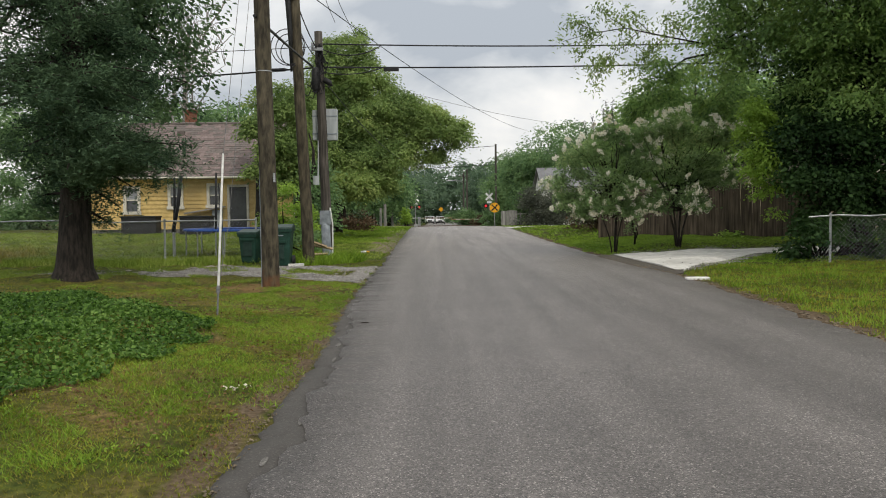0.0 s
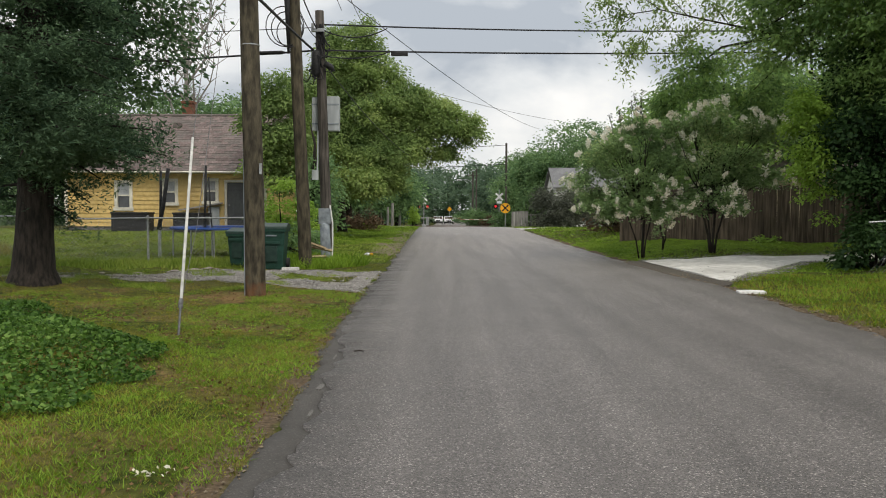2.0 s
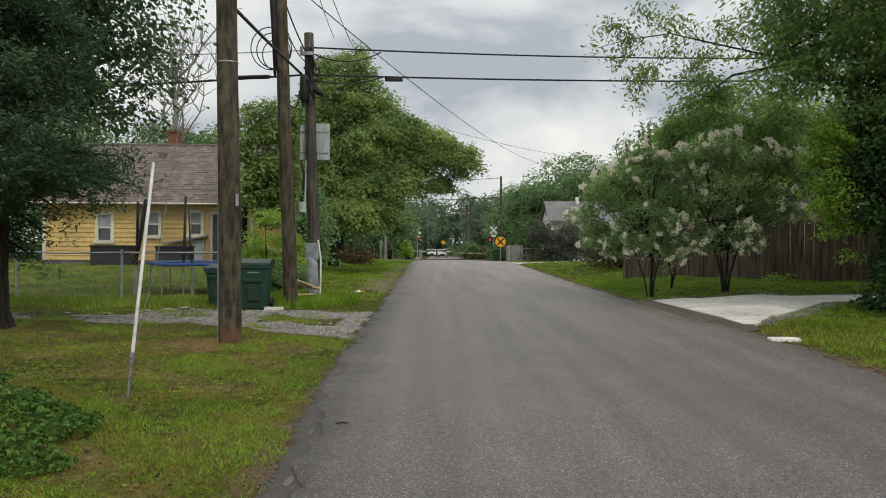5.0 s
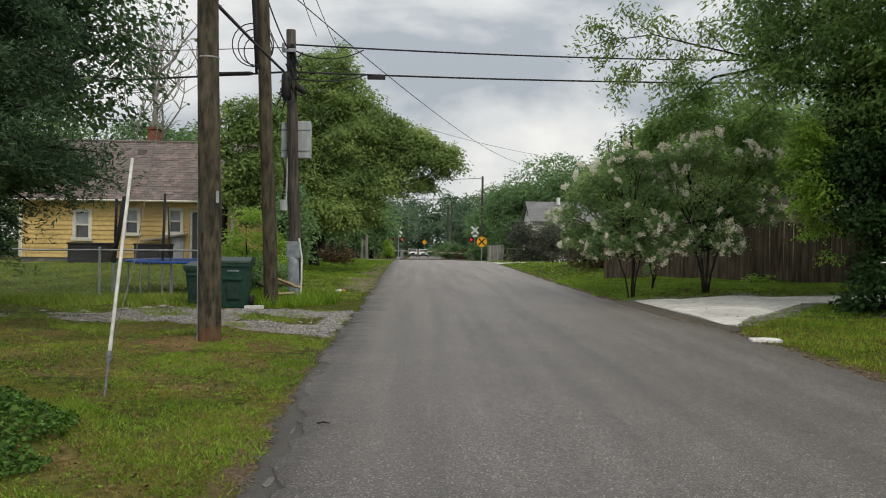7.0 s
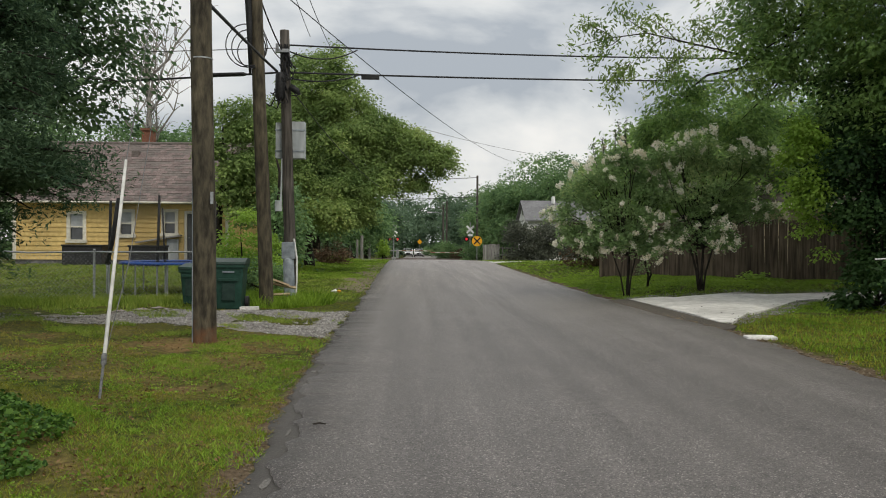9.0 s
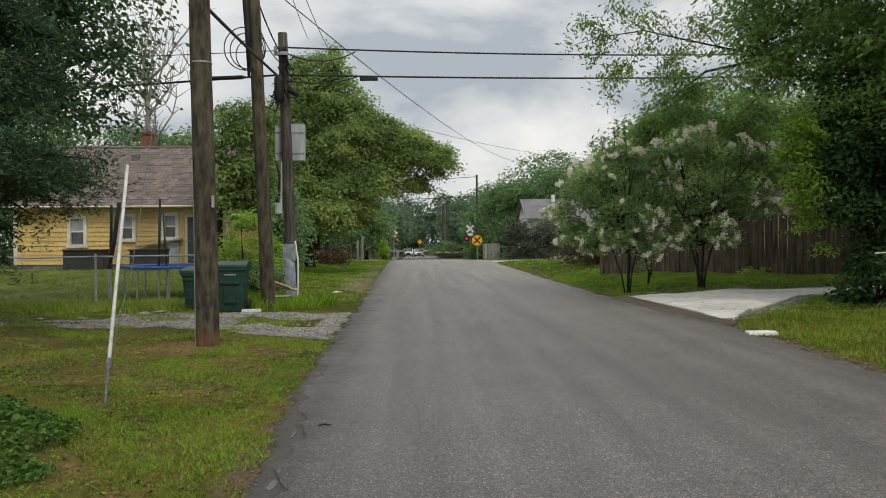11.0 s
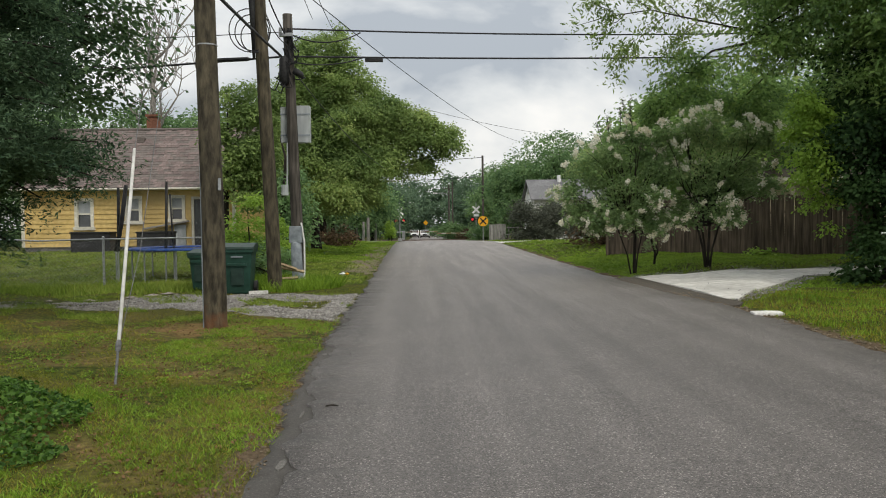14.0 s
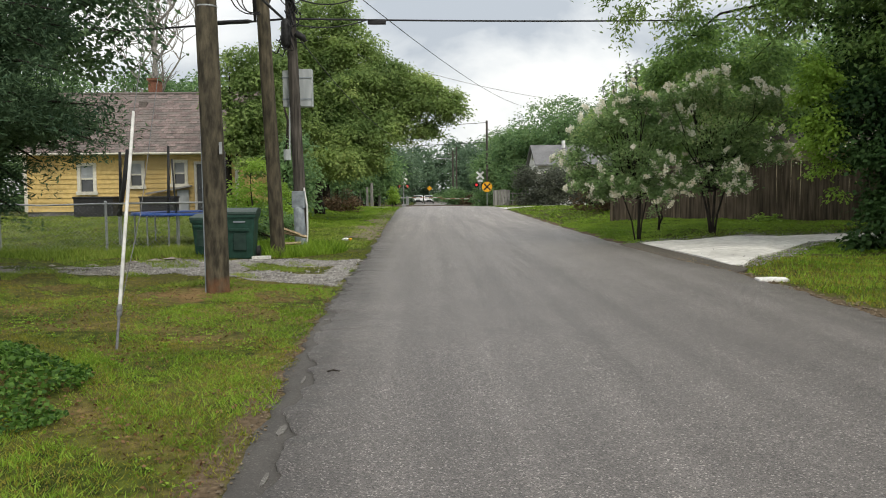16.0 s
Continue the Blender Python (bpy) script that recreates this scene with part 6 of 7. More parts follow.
# cedar on the verge: needle sprays on drooping boughs
rs = np.random.RandomState(51)
cb = at_ground(-6.55, 14.3)
ced = thing("cedar_tree", cb, "dark green cedar tree with a thick flared trunk", "tree")
part("trunk", Geo().tube([(cb[0], cb[1], cb[2] - 0.1), (cb[0], cb[1], 0.08), (cb[0], cb[1], 0.3), (cb[0] + 0.03, cb[1], 0.9), (cb[0] + 0.1, cb[1], 2.6), (cb[0] + 0.1, cb[1], 5), (cb[0] + 0.05, cb[1], 9.5)],
                         [0.52, 0.46, 0.37, 0.32, 0.27, 0.2, 0.06], 16), M_bark, ced, smooth=True)
pts = []
for i in range(158):
    zz = rs.uniform(0.95, 9.0) if i < 66 else rs.uniform(1.9, 4.2) if i < 112 else rs.uniform(4.0, 8.6) if i < 142 else rs.uniform(2.0, 2.8)
    reach = np.interp(zz, [0.9, 1.7, 2.5, 4.5, 6.5, 9], [0.9, 1.2, 2.05, 1.65, 1.5, 0.9]) * rs.uniform(0.6, 1.0)
    w = rs.uniform(0, 2 * math.pi)
    if i >= 142:
        w = rs.uniform(-0.9, 0.5)
    reach *= 1 + 0.3 * max(0, math.cos(w + 0.5))
    a = np.array([cb[0] + 0.08, cb[1], zz + 0.1])
    b = np.array([cb[0] + math.cos(w) * reach, cb[1] + math.sin(w) * reach, zz + rs.uniform(-0.3, 0.45)])
    path = [a, a + (b - a) * 0.35 + [0, 0, 0.18], a + (b - a) * 0.7 + [0, 0, 0.1], b]
    part("bough", Geo().tube(path, [0.045, 0.035, 0.022, 0.008], 6), M_bark, ced, smooth=True)
    for k in range(int(20 + 14 * reach)):
        u = rs.uniform(0.22, 1.03)
        c = a + (b - a) * u + np.array([rs.normal() * 0.2, rs.normal() * 0.2, 0.14 * math.sin(math.pi * min(u, 1)) + rs.normal() * 0.13 - 0.05])
        pts.append(c)
pts = np.array(pts)
n = len(pts)
per = 19
off = unit(rs.normal(size=(n, 3))) * np.array([1, 1, 0.6])
c = (pts[:, None, :] + off[:, None, :] * rs.uniform(-0.16, 0.2, (n, per, 1)) + rs.normal(size=(n, per, 3)) * 0.055).reshape(-1, 3)
v, q = leaves(c, 0.1, 0.25, 0.1, rs, 0.05)
array_part("foliage", v, q, M_cedar, ced)

tree("oak_tree", at_ground(-12, 19.0), 9, 0.22,
     [(-6.3, 17.8, 6.3, 1.6, 1.6, 1.0), (-5.9, 17.8, 7.3, 1.0, 1.2, 0.8), (-8, 18, 5.6, 1.9, 1.8, 1.4), (-7.0, 18, 4.4, 1.4, 1.4, 0.8), (-9.5, 18.5, 8, 2.6, 2.6, 1.8), (-6.2, 18, 8.3, 2.0, 2, 1.0), (-5.7, 18, 4.7, 0.9, 1.0, 0.55), (-6.3, 18, 5.5, 1.2, 1.2, 0.7)],
     1000, 22, 0.24, 0.14, M_leaf_oak, M_bark, "dark leafy tree overhanging behind the cedar", seed=52, limbs=11, twigs=90, shell=0.35)

tree("maple_tree", at_ground(-5.0, 45.5), 8.5, 0.2,
     [(-4.2, 43.0, 9.3, 1.6, 1.7, 1.7), (-5.5, 43.0, 7.3, 1.75, 1.75, 1.7), (-2.9, 43.0, 7.8, 1.55, 1.5, 1.4), (-2.7, 41.5, 6.1, 1.6, 1.4, 1.2), (-1.0, 42.5, 5.9, 1.45, 1.25, 1.05), (0.7, 42.0, 5.8, 1.15, 1.0, 0.75), (1.9, 41.5, 5.5, 0.8, 0.8, 0.6),
      (0.5, 42.0, 4.5, 0.9, 0.75, 0.4), (-4.7, 41.0, 4.9, 1.55, 1.4, 1.2), (-2.2, 40.5, 4.0, 1.4, 1.2, 1.0), (-3.4, 39.5, 2.9, 1.5, 1.2, 0.7), (-2.3, 40.5, 2.75, 0.85, 0.8, 0.6), (-1.3, 42.5, 7.0, 1.2, 1.2, 0.9), (-1.2, 41.5, 4.6, 1.2, 1.1, 0.8), (-3.0, 42, 5.0, 1.3, 1.3, 1.0), (0.2, 42, 6.5, 0.9, 0.9, 0.5), (-6.8, 44.0, 6.2, 1.6, 1.7, 1.7), (-3.6, 43.0, 10.8, 0.65, 0.65, 0.5), (-4.5, 42.0, 3.3, 1.2, 1.2, 1.0)],
     5600, 25, 0.24, 0.145, M_leaf_maple, M_bark, "full green maple tree beside the street", seed=53, limbs=16, twigs=160, droop=0.4)
tree("maple_tree", at_ground(-7.0, 33.9), 5.5, 0.13,
     [(-6.1, 34.0, 6.20, 0.93, 0.97, 1.00), (-6.4, 33.4, 4.39, 0.83, 0.91, 0.98), (-5.5, 33.8, 4.21, 0.93, 0.96, 1.00), (-5.9, 33.5, 2.88, 0.83, 0.75, 0.66), (-6.9, 33.2, 5.01, 0.48, 0.67, 0.87), (-5.2, 34.2, 5.79, 0.78, 0.84, 0.90), (-6.8, 33.2, 3.29, 0.43, 0.52, 0.61)],
     760, 24, 0.22, 0.15, M_leaf_maple, M_bark, "young maple beside the yellow house", seed=55, limbs=7, twigs=40)
tree("tree", at_ground(-3.7, 27.8), 4.2, 0.13, [(-3.5, 28, 2.4, 0.55, 0.6, 0.9), (-3.6, 28, 1.4, 0.5, 0.5, 0.6)], 150, 24, 0.25, 0.12, M_leaf_dark, M_bark,
     "small dark leafy tree beside the poles", seed=54, limbs=6, twigs=40)
for i, (x, y, h, r) in enumerate(((-6.2, 58, 7.5, 2.7), (-7.5, 70, 8.5, 3.2), (-6.0, 84, 8.0, 2.9), (-9.5, 95, 10, 3.8), (-5.2, 97, 6.5, 2.2))):
    z = gz(x, y)
    tree("tree", (x, y, z), h * 0.8, 0.2, [(x, y, z + h * 0.72, r, r, h * 0.24), (x + r * 0.5, y - 1, z + h * 0.5, r * 0.75, r * 0.7, h * 0.2), (x - r * 0.6, y, z + h * 0.55, r * 0.7, r * 0.7, h * 0.22), (x + 0.2 * r, y - 1, z + h * 0.33, r * 0.6, r * 0.6, h * 0.1)],
         700, 17, 0.5, 0.28, M_leaf_dark, M_bark, "dark green tree along the street verge", seed=60 + i, limbs=6, twigs=20, group="street trees")
# behind the yellow house
for i, (x, y, h, r) in enumerate(((-26, 58, 11, 4), (-20, 62, 10.5, 3.6), (-13.5, 60, 9.5, 3.4), (-9, 56, 9.0, 3.2), (-33, 60, 13, 5), (-16, 70, 11.5, 4))):
    z = gz(x, y)
    tree("tree", (x, y, z), h * 0.8, 0.22, [(x, y, z + h * 0.72, r, r, h * 0.25), (x + r * 0.6, y - 1, z + h * 0.52, r * 0.7, r * 0.7, h * 0.2), (x - r * 0.6, y, z + h * 0.55, r * 0.7, r * 0.7, h * 0.22)],
         560, 16, 0.5, 0.3, M_leaf_far, M_bark, "green tree behind the yellow house", seed=70 + i, limbs=6, twigs=20, group="trees behind the house")
for i, (x, y) in enumerate(((-18.5, 47), (-22, 46), (-26, 47), (-30, 45), (-35, 46), (-24, 33), (-28, 30))):
    z = gz(x, y)
    bush("hedge", (x, y, z), [(x, y, z + 1.3, 2.1, 1.2, 1.4), (x + 1, y, z + 2.6, 1.6, 1.1, 1.2), (x - 1, y - 0.4, z + 0.7, 1.5, 1.0, 0.8)], 420, 18, 0.34, 0.2, M_leaf_far, "green hedge at the back of the yard", "hedge", 200 + i, group="yard hedge")
# bare tree
rs = np.random.RandomState(80)
bt = at_ground(-17, 56)
bare = thing("bare_tree", bt, "leafless grey tree behind the house", "tree")
part("trunk", Geo().tube([(bt[0], bt[1], bt[2] - 0.2), (bt[0], bt[1], 5), (bt[0] + 0.3, bt[1], 9), (bt[0] + 0.2, bt[1], 13)], [0.26, 0.19, 0.14, 0.06], 10), M_bark_grey, bare, smooth=True)
for i in range(13):
    k = rs.uniform(6, 12)
    a = np.array([bt[0] + 0.2, bt[1], k])
    b = a + np.array([rs.uniform(-3.4, 3.6), rs.normal(), rs.uniform(2.0, 6.0)])
    pth = branch_path(a, b, rs, 0.12, 6)
    lb = part("limb", Geo().tube(pth, [0.1, 0.085, 0.07, 0.05, 0.035, 0.015], 6), M_bark_grey, bare, smooth=True)
    g = Geo()
    for p in pth[1:]:
        for j in range(3):
            e = np.array(p) + np.array([rs.normal() * 0.9, rs.normal() * 0.4, rs.uniform(0.3, 1.9)])
            g.tube(branch_path(p, e, rs, 0.15, 4), [0.035, 0.03, 0.02, 0.008], 4, False)
    tagged(part("twig_growth", g, M_bark_grey, lb), kind="stuff")

# big tree on the right, its hanging bough, and the vine-covered thicket below
tree("shade_tree", at_ground(12.6, 20.6), 11, 0.3,
     [(12.3, 20.5, 8.2, 3.4, 3.2, 2.4), (10.0, 20.8, 7.6, 1.8, 2.0, 1.6), (10.6, 20.2, 5.6, 1.4, 1.6, 1.3), (14.5, 18.5, 7.2, 3.4, 3.2, 2.8), (10.4, 22, 9.4, 1.9, 2.3, 1.6), (16.5, 19, 6, 3, 3, 4), (15, 21, 10, 3, 3, 2.5), (11.3, 17.5, 9.8, 3.2, 3, 2.2),
      (11.6, 19.2, 4.3, 1.7, 1.5, 1.2), (14, 18, 4.0, 2.2, 2.0, 1.4), (11.2, 21.5, 3.8, 1.0, 1.0, 0.7), (13, 15.5, 7.5, 2.4, 2, 2), (8.4, 23.8, 5.5, 1.1, 0.9, 0.8), (8.7, 20.9, 5.9, 0.9, 0.95, 0.75), (8.0, 25.0, 4.9, 0.9, 0.7, 0.7),
      (9.9, 24.4, 4.7, 1.0, 0.8, 0.8), (11.5, 19.2, 6.3, 1.5, 1.3, 1.2)],
     7200, 19, 0.2, 0.14, M_leaf_right, M_bark, "large leafy shade tree overhanging the lawn", seed=90, limbs=12, twigs=120, aspect=0.42, droop=0.6)
rs = np.random.RandomState(91)
bough = thing("hanging_bough", (8.6, 20.6, 5.9), "leafy bough reaching from the shade tree over street", "bough")
ends = []
main = [(9.6, 20.7, 5.7), (8.2, 20.6, 5.95), (7.2, 20.4, 6.1), (6.0, 20.2, 6.3), (5.0, 20.2, 6.15), (4.3, 20.2, 5.95)]
part("limb", Geo().tube(main, [0.032, 0.026, 0.02, 0.015, 0.01, 0.005], 7), M_bark, bough, smooth=True)
subs = [((7.2, 20.4, 6.1), (6.4, 20.3, 5.35)), ((6.4, 20.3, 6.2), (5.6, 20.1, 5.35)), ((6.0, 20.2, 6.3), (5.3, 20.2, 6.8)), ((5.6, 20.1, 5.6), (5.15, 20.1, 4.75)), ((5.4, 20.2, 6.2), (4.7, 20.0, 5.6)), ((6.8, 20.4, 6.15), (6.1, 20.4, 6.7)),
        ((5.2, 20.2, 6.2), (4.5, 20.2, 6.45)), ((5.5, 20.2, 5.4), (5.0, 20.1, 5.1)), ((7.8, 20.5, 6.0), (7.2, 20.5, 6.6)), ((7.0, 20.4, 5.9), (6.1, 20.3, 5.0))]
cc = []
for a, b in subs:
    p = branch_path(a, b, rs, 0.1, 5)
    part("twig", Geo().tube(p, [0.012, 0.01, 0.008, 0.006, 0.003], 5), M_bark, bough)
    for u in p[1:]:
        cc.append(u)
cc += [np.array(m) for m in main[2:]]
cc = np.array(cc)
c = (cc[:, None, :] + rs.normal(size=(len(cc), 46, 3)) * np.array([0.15, 0.17, 0.14])).reshape(-1, 3)
v, q = leaves(c, 0.125, 0.36, 0.75, rs)
array_part("leaves", v, q, M_leaf_maple, bough)

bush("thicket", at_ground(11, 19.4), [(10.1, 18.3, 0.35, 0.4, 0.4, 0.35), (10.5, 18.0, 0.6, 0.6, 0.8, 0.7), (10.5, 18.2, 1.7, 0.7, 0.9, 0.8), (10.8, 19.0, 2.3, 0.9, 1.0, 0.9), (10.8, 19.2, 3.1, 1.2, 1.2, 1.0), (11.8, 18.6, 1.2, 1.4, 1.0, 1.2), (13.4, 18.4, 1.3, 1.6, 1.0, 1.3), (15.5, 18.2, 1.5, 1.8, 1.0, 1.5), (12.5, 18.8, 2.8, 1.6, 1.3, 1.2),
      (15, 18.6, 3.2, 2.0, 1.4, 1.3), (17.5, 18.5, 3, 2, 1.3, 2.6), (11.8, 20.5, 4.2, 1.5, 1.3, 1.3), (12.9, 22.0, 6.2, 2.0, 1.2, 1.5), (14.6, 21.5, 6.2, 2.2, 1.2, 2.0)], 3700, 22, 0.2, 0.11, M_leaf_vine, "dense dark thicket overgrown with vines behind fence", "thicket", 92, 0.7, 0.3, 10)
bush("vine", at_ground(10.5, 19.0), [(9.35, 19.3, 3.3, 0.5, 0.5, 0.5), (9.5, 19.3, 2.5, 0.45, 0.45, 0.5), (9.75, 19.4, 1.6, 0.35, 0.4, 0.55), (9.15, 19.3, 3.9, 0.45, 0.4, 0.4)], 230, 24, 0.14, 0.09, M_leaf_bright,
     "bright green vine draped over the thicket edge", "vine", 93, 0.6, 0.5, 1)
for i, (x, y, h, r) in enumerate(((11.3, 40, 7.4, 1.9), (12.6, 36, 8.5, 2.6), (17, 37.5, 10, 3.4), (22, 41, 11, 4.2), (15, 52, 9, 3), (21, 58, 10, 4), (28, 34, 12, 5), (26, 24, 12, 4.5), (22, 16, 11, 4.2))):
    z = gz(x, y)
    tree("tree", (x, y, z), h * 0.8, 0.2, [(x, y, z + h * 0.72, r, r, h * 0.24), (x - r * 0.5, y - 1, z + h * 0.5, r * 0.75, r * 0.7, h * 0.2), (x + r * 0.6, y, z + h * 0.55, r * 0.7, r * 0.7, h * 0.22), (x, y - 0.5, z + h * 0.3, r * 0.7, r * 0.7, h * 0.14)],
         620, 17, 0.36, 0.24, M_leaf_right, M_bark, "green tree rising behind the lawn", seed=100 + i, limbs=7, twigs=30, group="trees behind the lawn")


def myrtle(base, blobs, clusters, stems, n_fl, label, seed, low, shoots=()):
    rs = np.random.RandomState(seed)
    t = thing("crape_myrtle", base, label, "tree", "crape myrtles")
    for (dx, dy, r) in stems:
        b = blobs[rs.randint(len(blobs))]
        p = [(base[0] + dx * 0.15, base[1] + dy * 0.15, base[2] - 0.1), (base[0] + dx * 0.4, base[1] + dy * 0.4, base[2] + 0.5), (base[0] + dx, base[1] + dy, base[2] + 1.2), (base[0] + dx * 1.6, base[1] + dy * 1.6, base[2] + 2.0), (b[0], b[1], b[2] + 0.3)]
        part("stem", Geo().tube(p, [r, r * 0.9, r * 0.75, r * 0.5, r * 0.15], 8), M_bark, t, smooth=True)
    c, cc, out = sprays(blobs, clusters, 24, 0.13, rs, 0.2)
    v, q = leaves(c, 0.085, 0.5, 0.15, rs, 0.12, out)
    array_part("crown", v, q, M_leaf_myrtle, t)
    g = Geo()
    for k in cc[rs.permutation(len(cc))[:60]]:
        g.tube(branch_path((base[0], base[1], base[2] + low), k, rs, 0.1, 4), [0.02, 0.015, 0.01, 0.004], 4, False)
    tagged(part("twig_growth", g, M_bark, t), kind="stuff")
    kinds = []
    for k in range(3):
        pc = rs.normal(size=(80, 3)) * np.array([0.034, 0.034, 0.05]) * (1 + 0.15 * k)
        pv, pq = leaves(pc, 0.055, 0.9, 0.0, rs)
        me = bpy.data.meshes.new("blossom")
        me.from_pydata(pv.tolist(), [], pq.tolist())
        me.materials.append(M_flower)
        kinds.append(me)
    heart = np.array(blobs)[:, :3].mean(0)
    tips = cc + (cc - heart) * 0.1
    rim = np.linalg.norm((tips - heart) / np.array([1.3, 0.8, 1.0]), axis=1)
    tips = tips[(tips[:, 1] < base[1] + 0.2) & (rim > np.percentile(rim, 35))]
    spots = []
    for p in tips[rs.permutation(len(tips))]:
        if len(spots) < n_fl and all(np.linalg.norm(p - o) > 0.24 for o in spots):
            spots.append(p)
    for i, p in enumerate(spots):
        ob = new("blossom", kinds[i % 3])
        ob.parent = t
        s = rs.uniform(0.5, 1.1)
        hang = Vector((p[0] - base[0], p[1] - base[1], p[2] - base[2] - 1.7)).normalized() * 0.12
        ob.matrix_basis = Matrix.Translation(Vector(p) + hang - BASE[t]) @ Euler((rs.normal() * 0.7, rs.normal() * 0.7, rs.uniform(0, 6))).to_matrix().to_4x4() @ Matrix.Diagonal((s, s, s * 1.3, 1))
    for x, y, z, h in shoots:
        e = (x + rs.uniform(-0.2, 0.05), y, z + h)
        sh = part("shoot", Geo().tube(branch_path((x, y, z - 0.3), e, rs, 0.04, 4), [0.012, 0.01, 0.008, 0.004], 5), M_bark, t, "bare upright seed shoot")
        k = rs.uniform(0.2, 1, 60)[:, None]
        pc = np.array([x, y, z]) + (np.array(e) - np.array([x, y, z])) * k + rs.normal(size=(60, 3)) * 0.035
        pv, pq = leaves(pc, 0.05, 0.6, -0.4, rs)
        tagged(array_part("seed_head", pv, pq, M_leaf_plum, sh), "dark spent seed heads", kind="stuff")


myrtle(at_ground(6.35, 23.25), [(5.6, 23.2, 3.05, 0.7, 0.65, 0.5), (5.0, 23.2, 2.45, 0.55, 0.55, 0.45), (6.1, 23.0, 2.2, 0.75, 0.7, 0.55), (6.8, 23.4, 3.4, 0.65, 0.6, 0.5), (7.1, 23.2, 2.6, 0.65, 0.6, 0.55), (5.4, 23.0, 1.65, 0.65, 0.55, 0.4), (6.4, 22.9, 1.5, 0.7, 0.6, 0.35),
        (4.75, 23.3, 1.85, 0.35, 0.35, 0.3), (6.0, 23.4, 3.75, 0.45, 0.4, 0.35)],
       900, ((0.05, 0, 0.045), (-0.4, 0.1, 0.022), (0.3, 0.2, 0.022)), 120, "crape myrtle with white blossoms on the lawn", 110, 1.1,
       ((6.2, 23.4, 4.0, 0.75), (6.3, 23.4, 3.95, 0.85), (6.05, 23.4, 4.0, 0.5), (5.75, 23.4, 3.8, 0.5), (5.55, 23.4, 3.7, 0.42), (6.42, 23.4, 3.9, 0.45)))
myrtle(at_ground(8.25, 23.0), [(7.8, 23.0, 3.05, 0.75, 0.65, 0.55), (8.8, 23.0, 2.9, 0.75, 0.65, 0.5), (9.3, 22.8, 2.45, 0.55, 0.5, 0.4), (8.3, 22.7, 2.1, 0.8, 0.65, 0.5), (7.5, 22.8, 1.7, 0.5, 0.45, 0.35), (8.3, 23.2, 3.95, 0.7, 0.6, 0.4), (9.1, 23.0, 3.7, 0.65, 0.55, 0.4),
        (9.8, 23.0, 3.45, 0.45, 0.4, 0.35), (8.8, 22.6, 1.65, 0.55, 0.45, 0.3), (7.5, 23.3, 3.85, 0.6, 0.5, 0.4)],
       900, ((-0.3, 0, 0.035), (0.1, 0.1, 0.04), (0.3, -0.1, 0.03), (-0.1, 0.2, 0.03)), 125, "spreading crape myrtle with white blossoms by fence", 111, 1.1)
bush("sapling", at_ground(7.25, 24.8), [(7.3, 24.8, 0.9, 0.25, 0.25, 0.35), (7.2, 24.8, 1.5, 0.3, 0.3, 0.3)], 26, 14, 0.1, 0.07, M_leaf_myrtle, "thin young shrub in front of the fence", "shrub", 112, stems=2)
bush("shrub", at_ground(10.6, 25.9), [(10.6, 25.9, 0.45, 0.4, 0.3, 0.3), (11.1, 25.7, 0.4, 0.3, 0.3, 0.25)], 40, 12, 0.14, 0.16, M_leaf_bright, "bright broad-leaved plant at the fence foot", "plant", 113)
bush("shrub", at_ground(11.4, 23.9), [(11.4, 23.9, 0.35, 0.5, 0.4, 0.25)], 40, 14, 0.12, 0.08, M_leaf_rust, "brownish dried shrub beside the driveway", "shrub", 114)
bush("shrub", at_ground(8.9, 40), [(8.5, 40, 1.1, 0.9, 0.9, 0.85), (9.5, 40, 0.9, 0.8, 0.8, 0.8), (8.2, 40, 2.0, 0.6, 0.6, 0.5)], 330, 18, 0.22, 0.13, M_leaf_rust, "reddish flowering shrub beside the lawn", "shrub", 115)
bush("shrub", at_ground(10.6, 41), [(10.6, 41, 1.2, 1.0, 1.0, 1.1), (11.8, 42, 1.4, 1.2, 1.2, 1.2)], 360, 18, 0.24, 0.14, M_leaf_dark, "dark green shrub behind the lawn", "shrub", 116)
bush("plum_bush", at_ground(9.9, 68), [(9.7, 68, 1.3, 1.9, 1.5, 1.2), (9.0, 68, 2.4, 1.0, 1.0, 0.9), (10.8, 68, 2.2, 1.2, 1.1, 1.0), (9.8, 67.5, 0.6, 1.5, 1.2, 0.6)], 760, 20, 0.32, 0.17, M_leaf_plum, "large dark purplish bush on the lawn", "bush", 117)
bush("bush", at_ground(14, 70), [(13.5, 70, 1.0, 1.8, 1.3, 1.0), (15.5, 71, 1.2, 1.8, 1.3, 1.2)], 420, 18, 0.32, 0.2, M_leaf_plum, "dark bush in front of the white house", "bush", 118)
bush("bush", at_ground(-4.2, 25.2), [(-4.5, 25.2, 1.2, 0.6, 0.6, 0.8), (-3.8, 25.3, 0.9, 0.5, 0.5, 0.7), (-4.2, 25.2, 1.95, 0.4, 0.4, 0.45), (-3.5, 25.3, 1.4, 0.35, 0.35, 0.4), (-4.8, 25.2, 0.7, 0.5, 0.5, 0.5)], 330, 20, 0.15, 0.095, M_leaf_bright, "bright yellow-green bush behind the bins", "bush", 119)
bush("bush", at_ground(-3.4, 24.4), [(-3.6, 24.3, 0.5, 0.6, 0.5, 0.5), (-4.4, 24.3, 0.5, 0.6, 0.5, 0.5)], 180, 20, 0.15, 0.09, M_leaf_dark, "dark low bush behind the bins", "bush", 120)
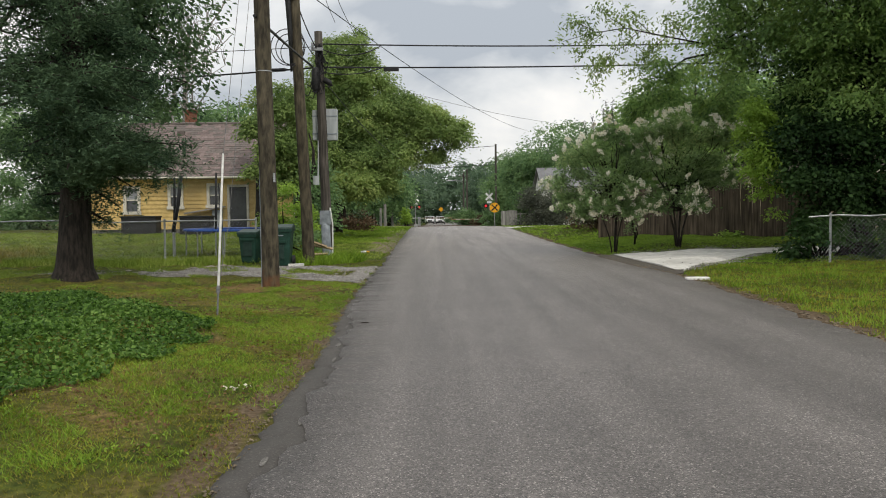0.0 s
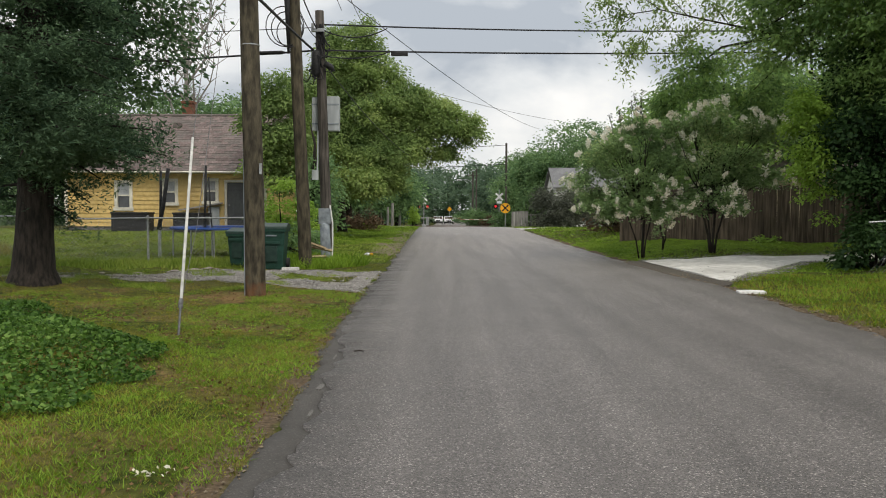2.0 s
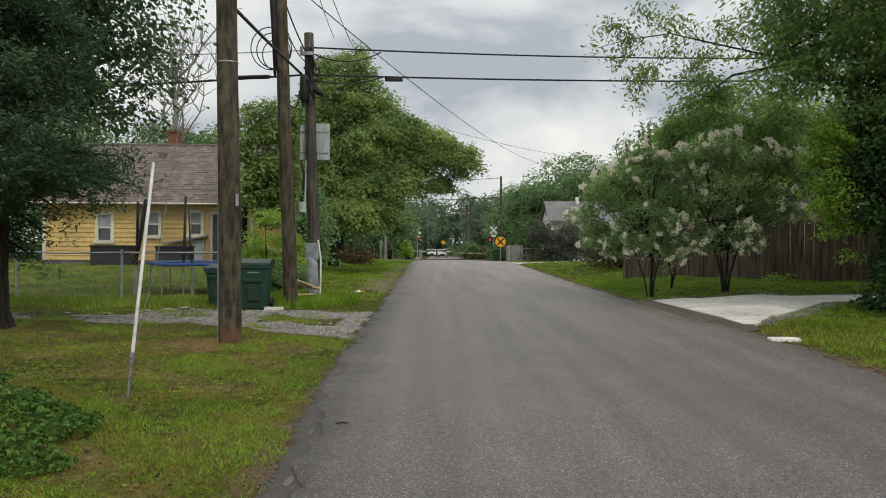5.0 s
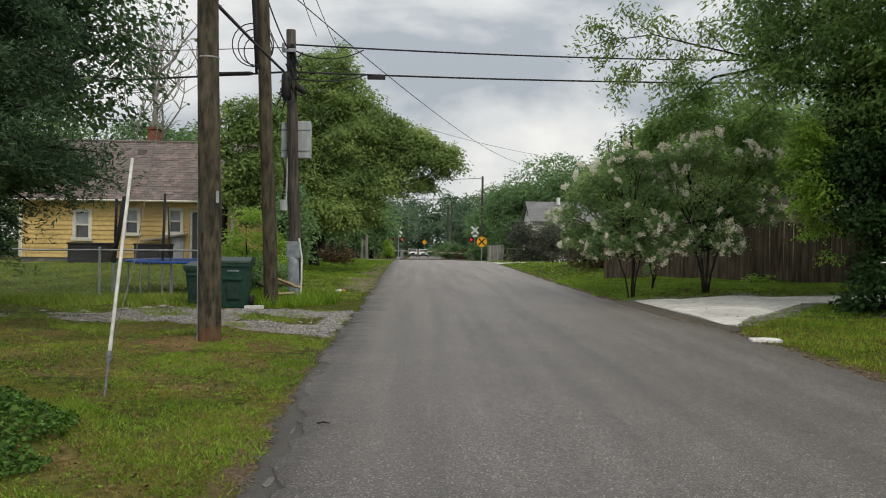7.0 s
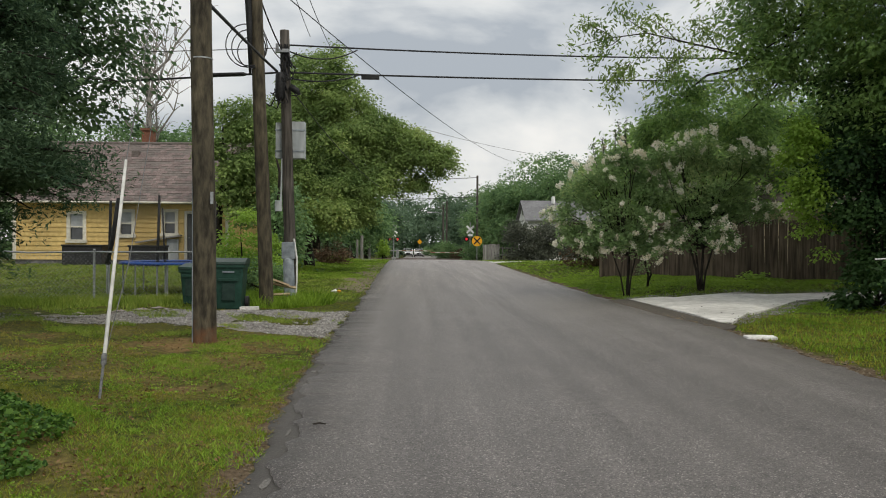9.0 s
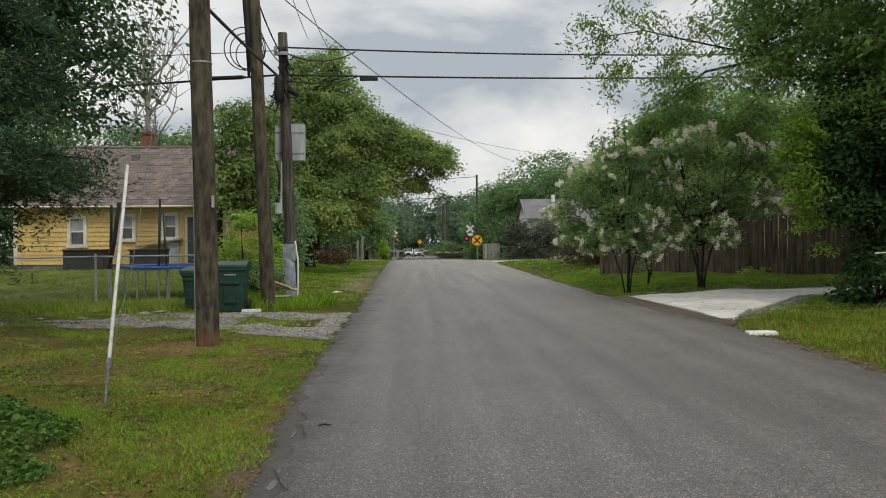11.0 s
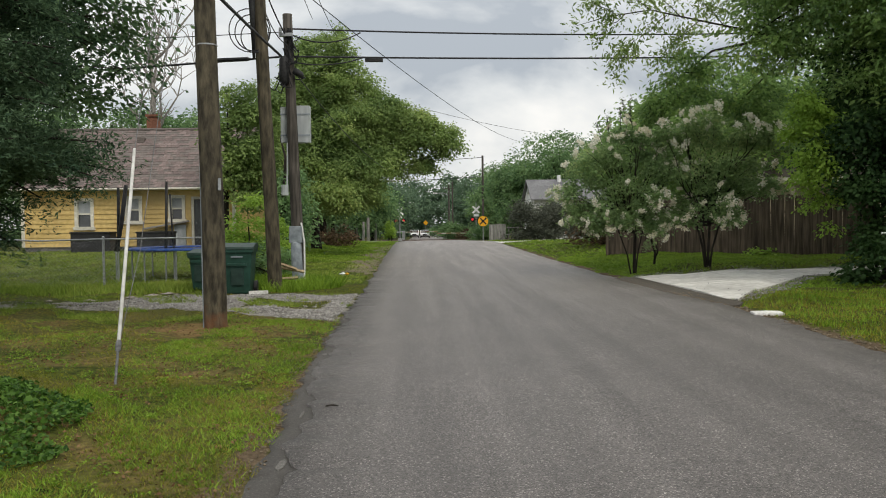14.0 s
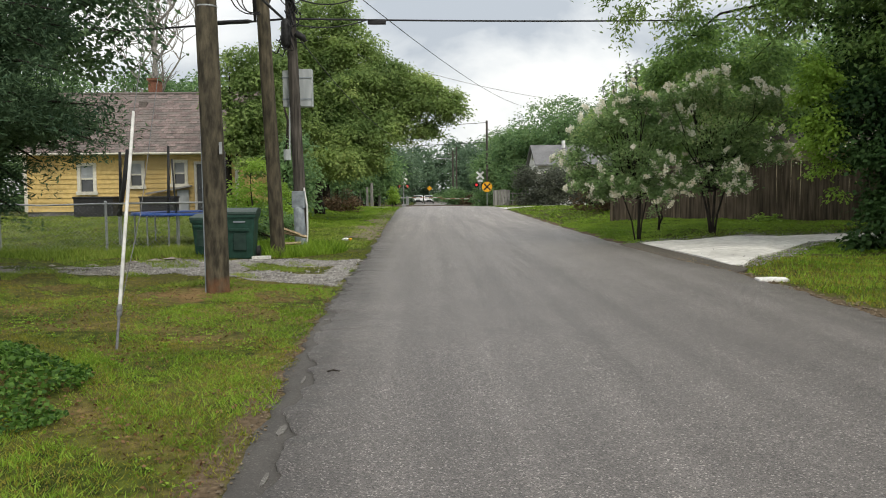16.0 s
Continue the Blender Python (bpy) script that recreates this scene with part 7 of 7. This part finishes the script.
bush("bush", at_ground(-8.6, 12.0), [(-8.9, 12, 0.6, 0.7, 0.6, 0.55)], 110, 18, 0.14, 0.08, M_leaf_dark, "small dark shrub beside the ivy", "bush", 121)
bush("bush", at_ground(-4.9, 52), [(-4.4, 52, 0.7, 0.9, 0.9, 0.7), (-5.6, 52, 0.8, 0.9, 0.9, 0.8)], 200, 18, 0.25, 0.14, M_leaf_rust, "brownish scrub under the trees", "bush", 122)
bush("hedge", at_ground(-2.9, 88), [(-2.9, 88, 0.9, 0.35, 0.9, 1.1)], 160, 18, 0.2, 0.16, M_leaf_bright, "narrow bright green hedge beside the street", "hedge", 123)
bush("bush", at_ground(7.6, 100), [(7.4, 100, 0.3, 1.4, 1.0, 1.1), (8.4, 100, 0.2, 1.0, 1.0, 0.9)], 300, 18, 0.3, 0.2, M_leaf_far, "green bush beside the crossing signal", "bush", 124)
bush("bush", at_ground(5.0, 128), [(4.2, 128, 0.3, 2.2, 1.5, 1.6), (6.2, 128, -0.1, 1.5, 1.2, 1.1)], 420, 18, 0.4, 0.25, M_leaf_far, "rounded green bush beyond the crossing", "bush", 125)
bush("bush", at_ground(7.8, 122), [(7.3, 122, -0.1, 1.6, 1.0, 0.9)], 240, 16, 0.3, 0.22, M_leaf_rust, "reddish scrub beyond the crossing", "bush", 126)

# trees on the right towards the crossing
for i, (x, y, h, r) in enumerate(((11.5, 100, 9.5, 2.8), (15.5, 96, 12.5, 4.2), (22, 98, 12.5, 4.5), (30, 92, 13, 5), (12.5, 122, 11.5, 3.6), (9.8, 116, 8.0, 2.4), (19, 118, 13, 4.5))):
    z = gz(x, y)
    tree("tree", (x, y, z), h * 0.8, 0.24, [(x, y, z + h * 0.75, r, r, h * 0.24), (x - r * 0.5, y - 1, z + h * 0.52, r * 0.8, r * 0.7, h * 0.2), (x + r * 0.6, y, z + h * 0.55, r * 0.7, r * 0.7, h * 0.22), (x, y - 0.5, z + h * 0.28, r * 0.75, r * 0.7, h * 0.16)],
         720, 17, 0.5, 0.33, M_leaf_far, M_bark, "green tree near the railway crossing", seed=130 + i, limbs=6, twigs=20, group="trees near the crossing")
# woods beyond the crossing
rs = np.random.RandomState(150)
for i in range(20):
    x, y = -48 + i * 5.4 + rs.normal() * 1.2, rs.uniform(172, 205)
    if -3 < x < 4:
        y = 215
    z, h, r = gz(x, y), rs.uniform(12, 15.5), rs.uniform(4.2, 5.6)
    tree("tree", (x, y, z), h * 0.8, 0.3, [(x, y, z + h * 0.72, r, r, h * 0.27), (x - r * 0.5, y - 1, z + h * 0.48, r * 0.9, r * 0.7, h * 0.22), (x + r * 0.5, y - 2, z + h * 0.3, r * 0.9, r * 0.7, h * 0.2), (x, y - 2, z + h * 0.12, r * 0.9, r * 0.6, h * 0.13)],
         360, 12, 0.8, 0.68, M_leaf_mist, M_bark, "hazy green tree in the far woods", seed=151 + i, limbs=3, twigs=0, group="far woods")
for i, (x, y, h, r) in enumerate(((-4.5, 132, 9, 3.0), (-9, 128, 10, 4), (-15, 125, 11, 4.5), (-22, 118, 12, 5), (9, 150, 11, 4), (-6, 152, 11, 3.6), (14, 140, 12, 4.5), (-40, 100, 14, 6), (42, 105, 15, 6), (-30, 90, 13, 5), (36, 70, 13, 5), (-45, 50, 14, 6))):
    z = gz(x, y)
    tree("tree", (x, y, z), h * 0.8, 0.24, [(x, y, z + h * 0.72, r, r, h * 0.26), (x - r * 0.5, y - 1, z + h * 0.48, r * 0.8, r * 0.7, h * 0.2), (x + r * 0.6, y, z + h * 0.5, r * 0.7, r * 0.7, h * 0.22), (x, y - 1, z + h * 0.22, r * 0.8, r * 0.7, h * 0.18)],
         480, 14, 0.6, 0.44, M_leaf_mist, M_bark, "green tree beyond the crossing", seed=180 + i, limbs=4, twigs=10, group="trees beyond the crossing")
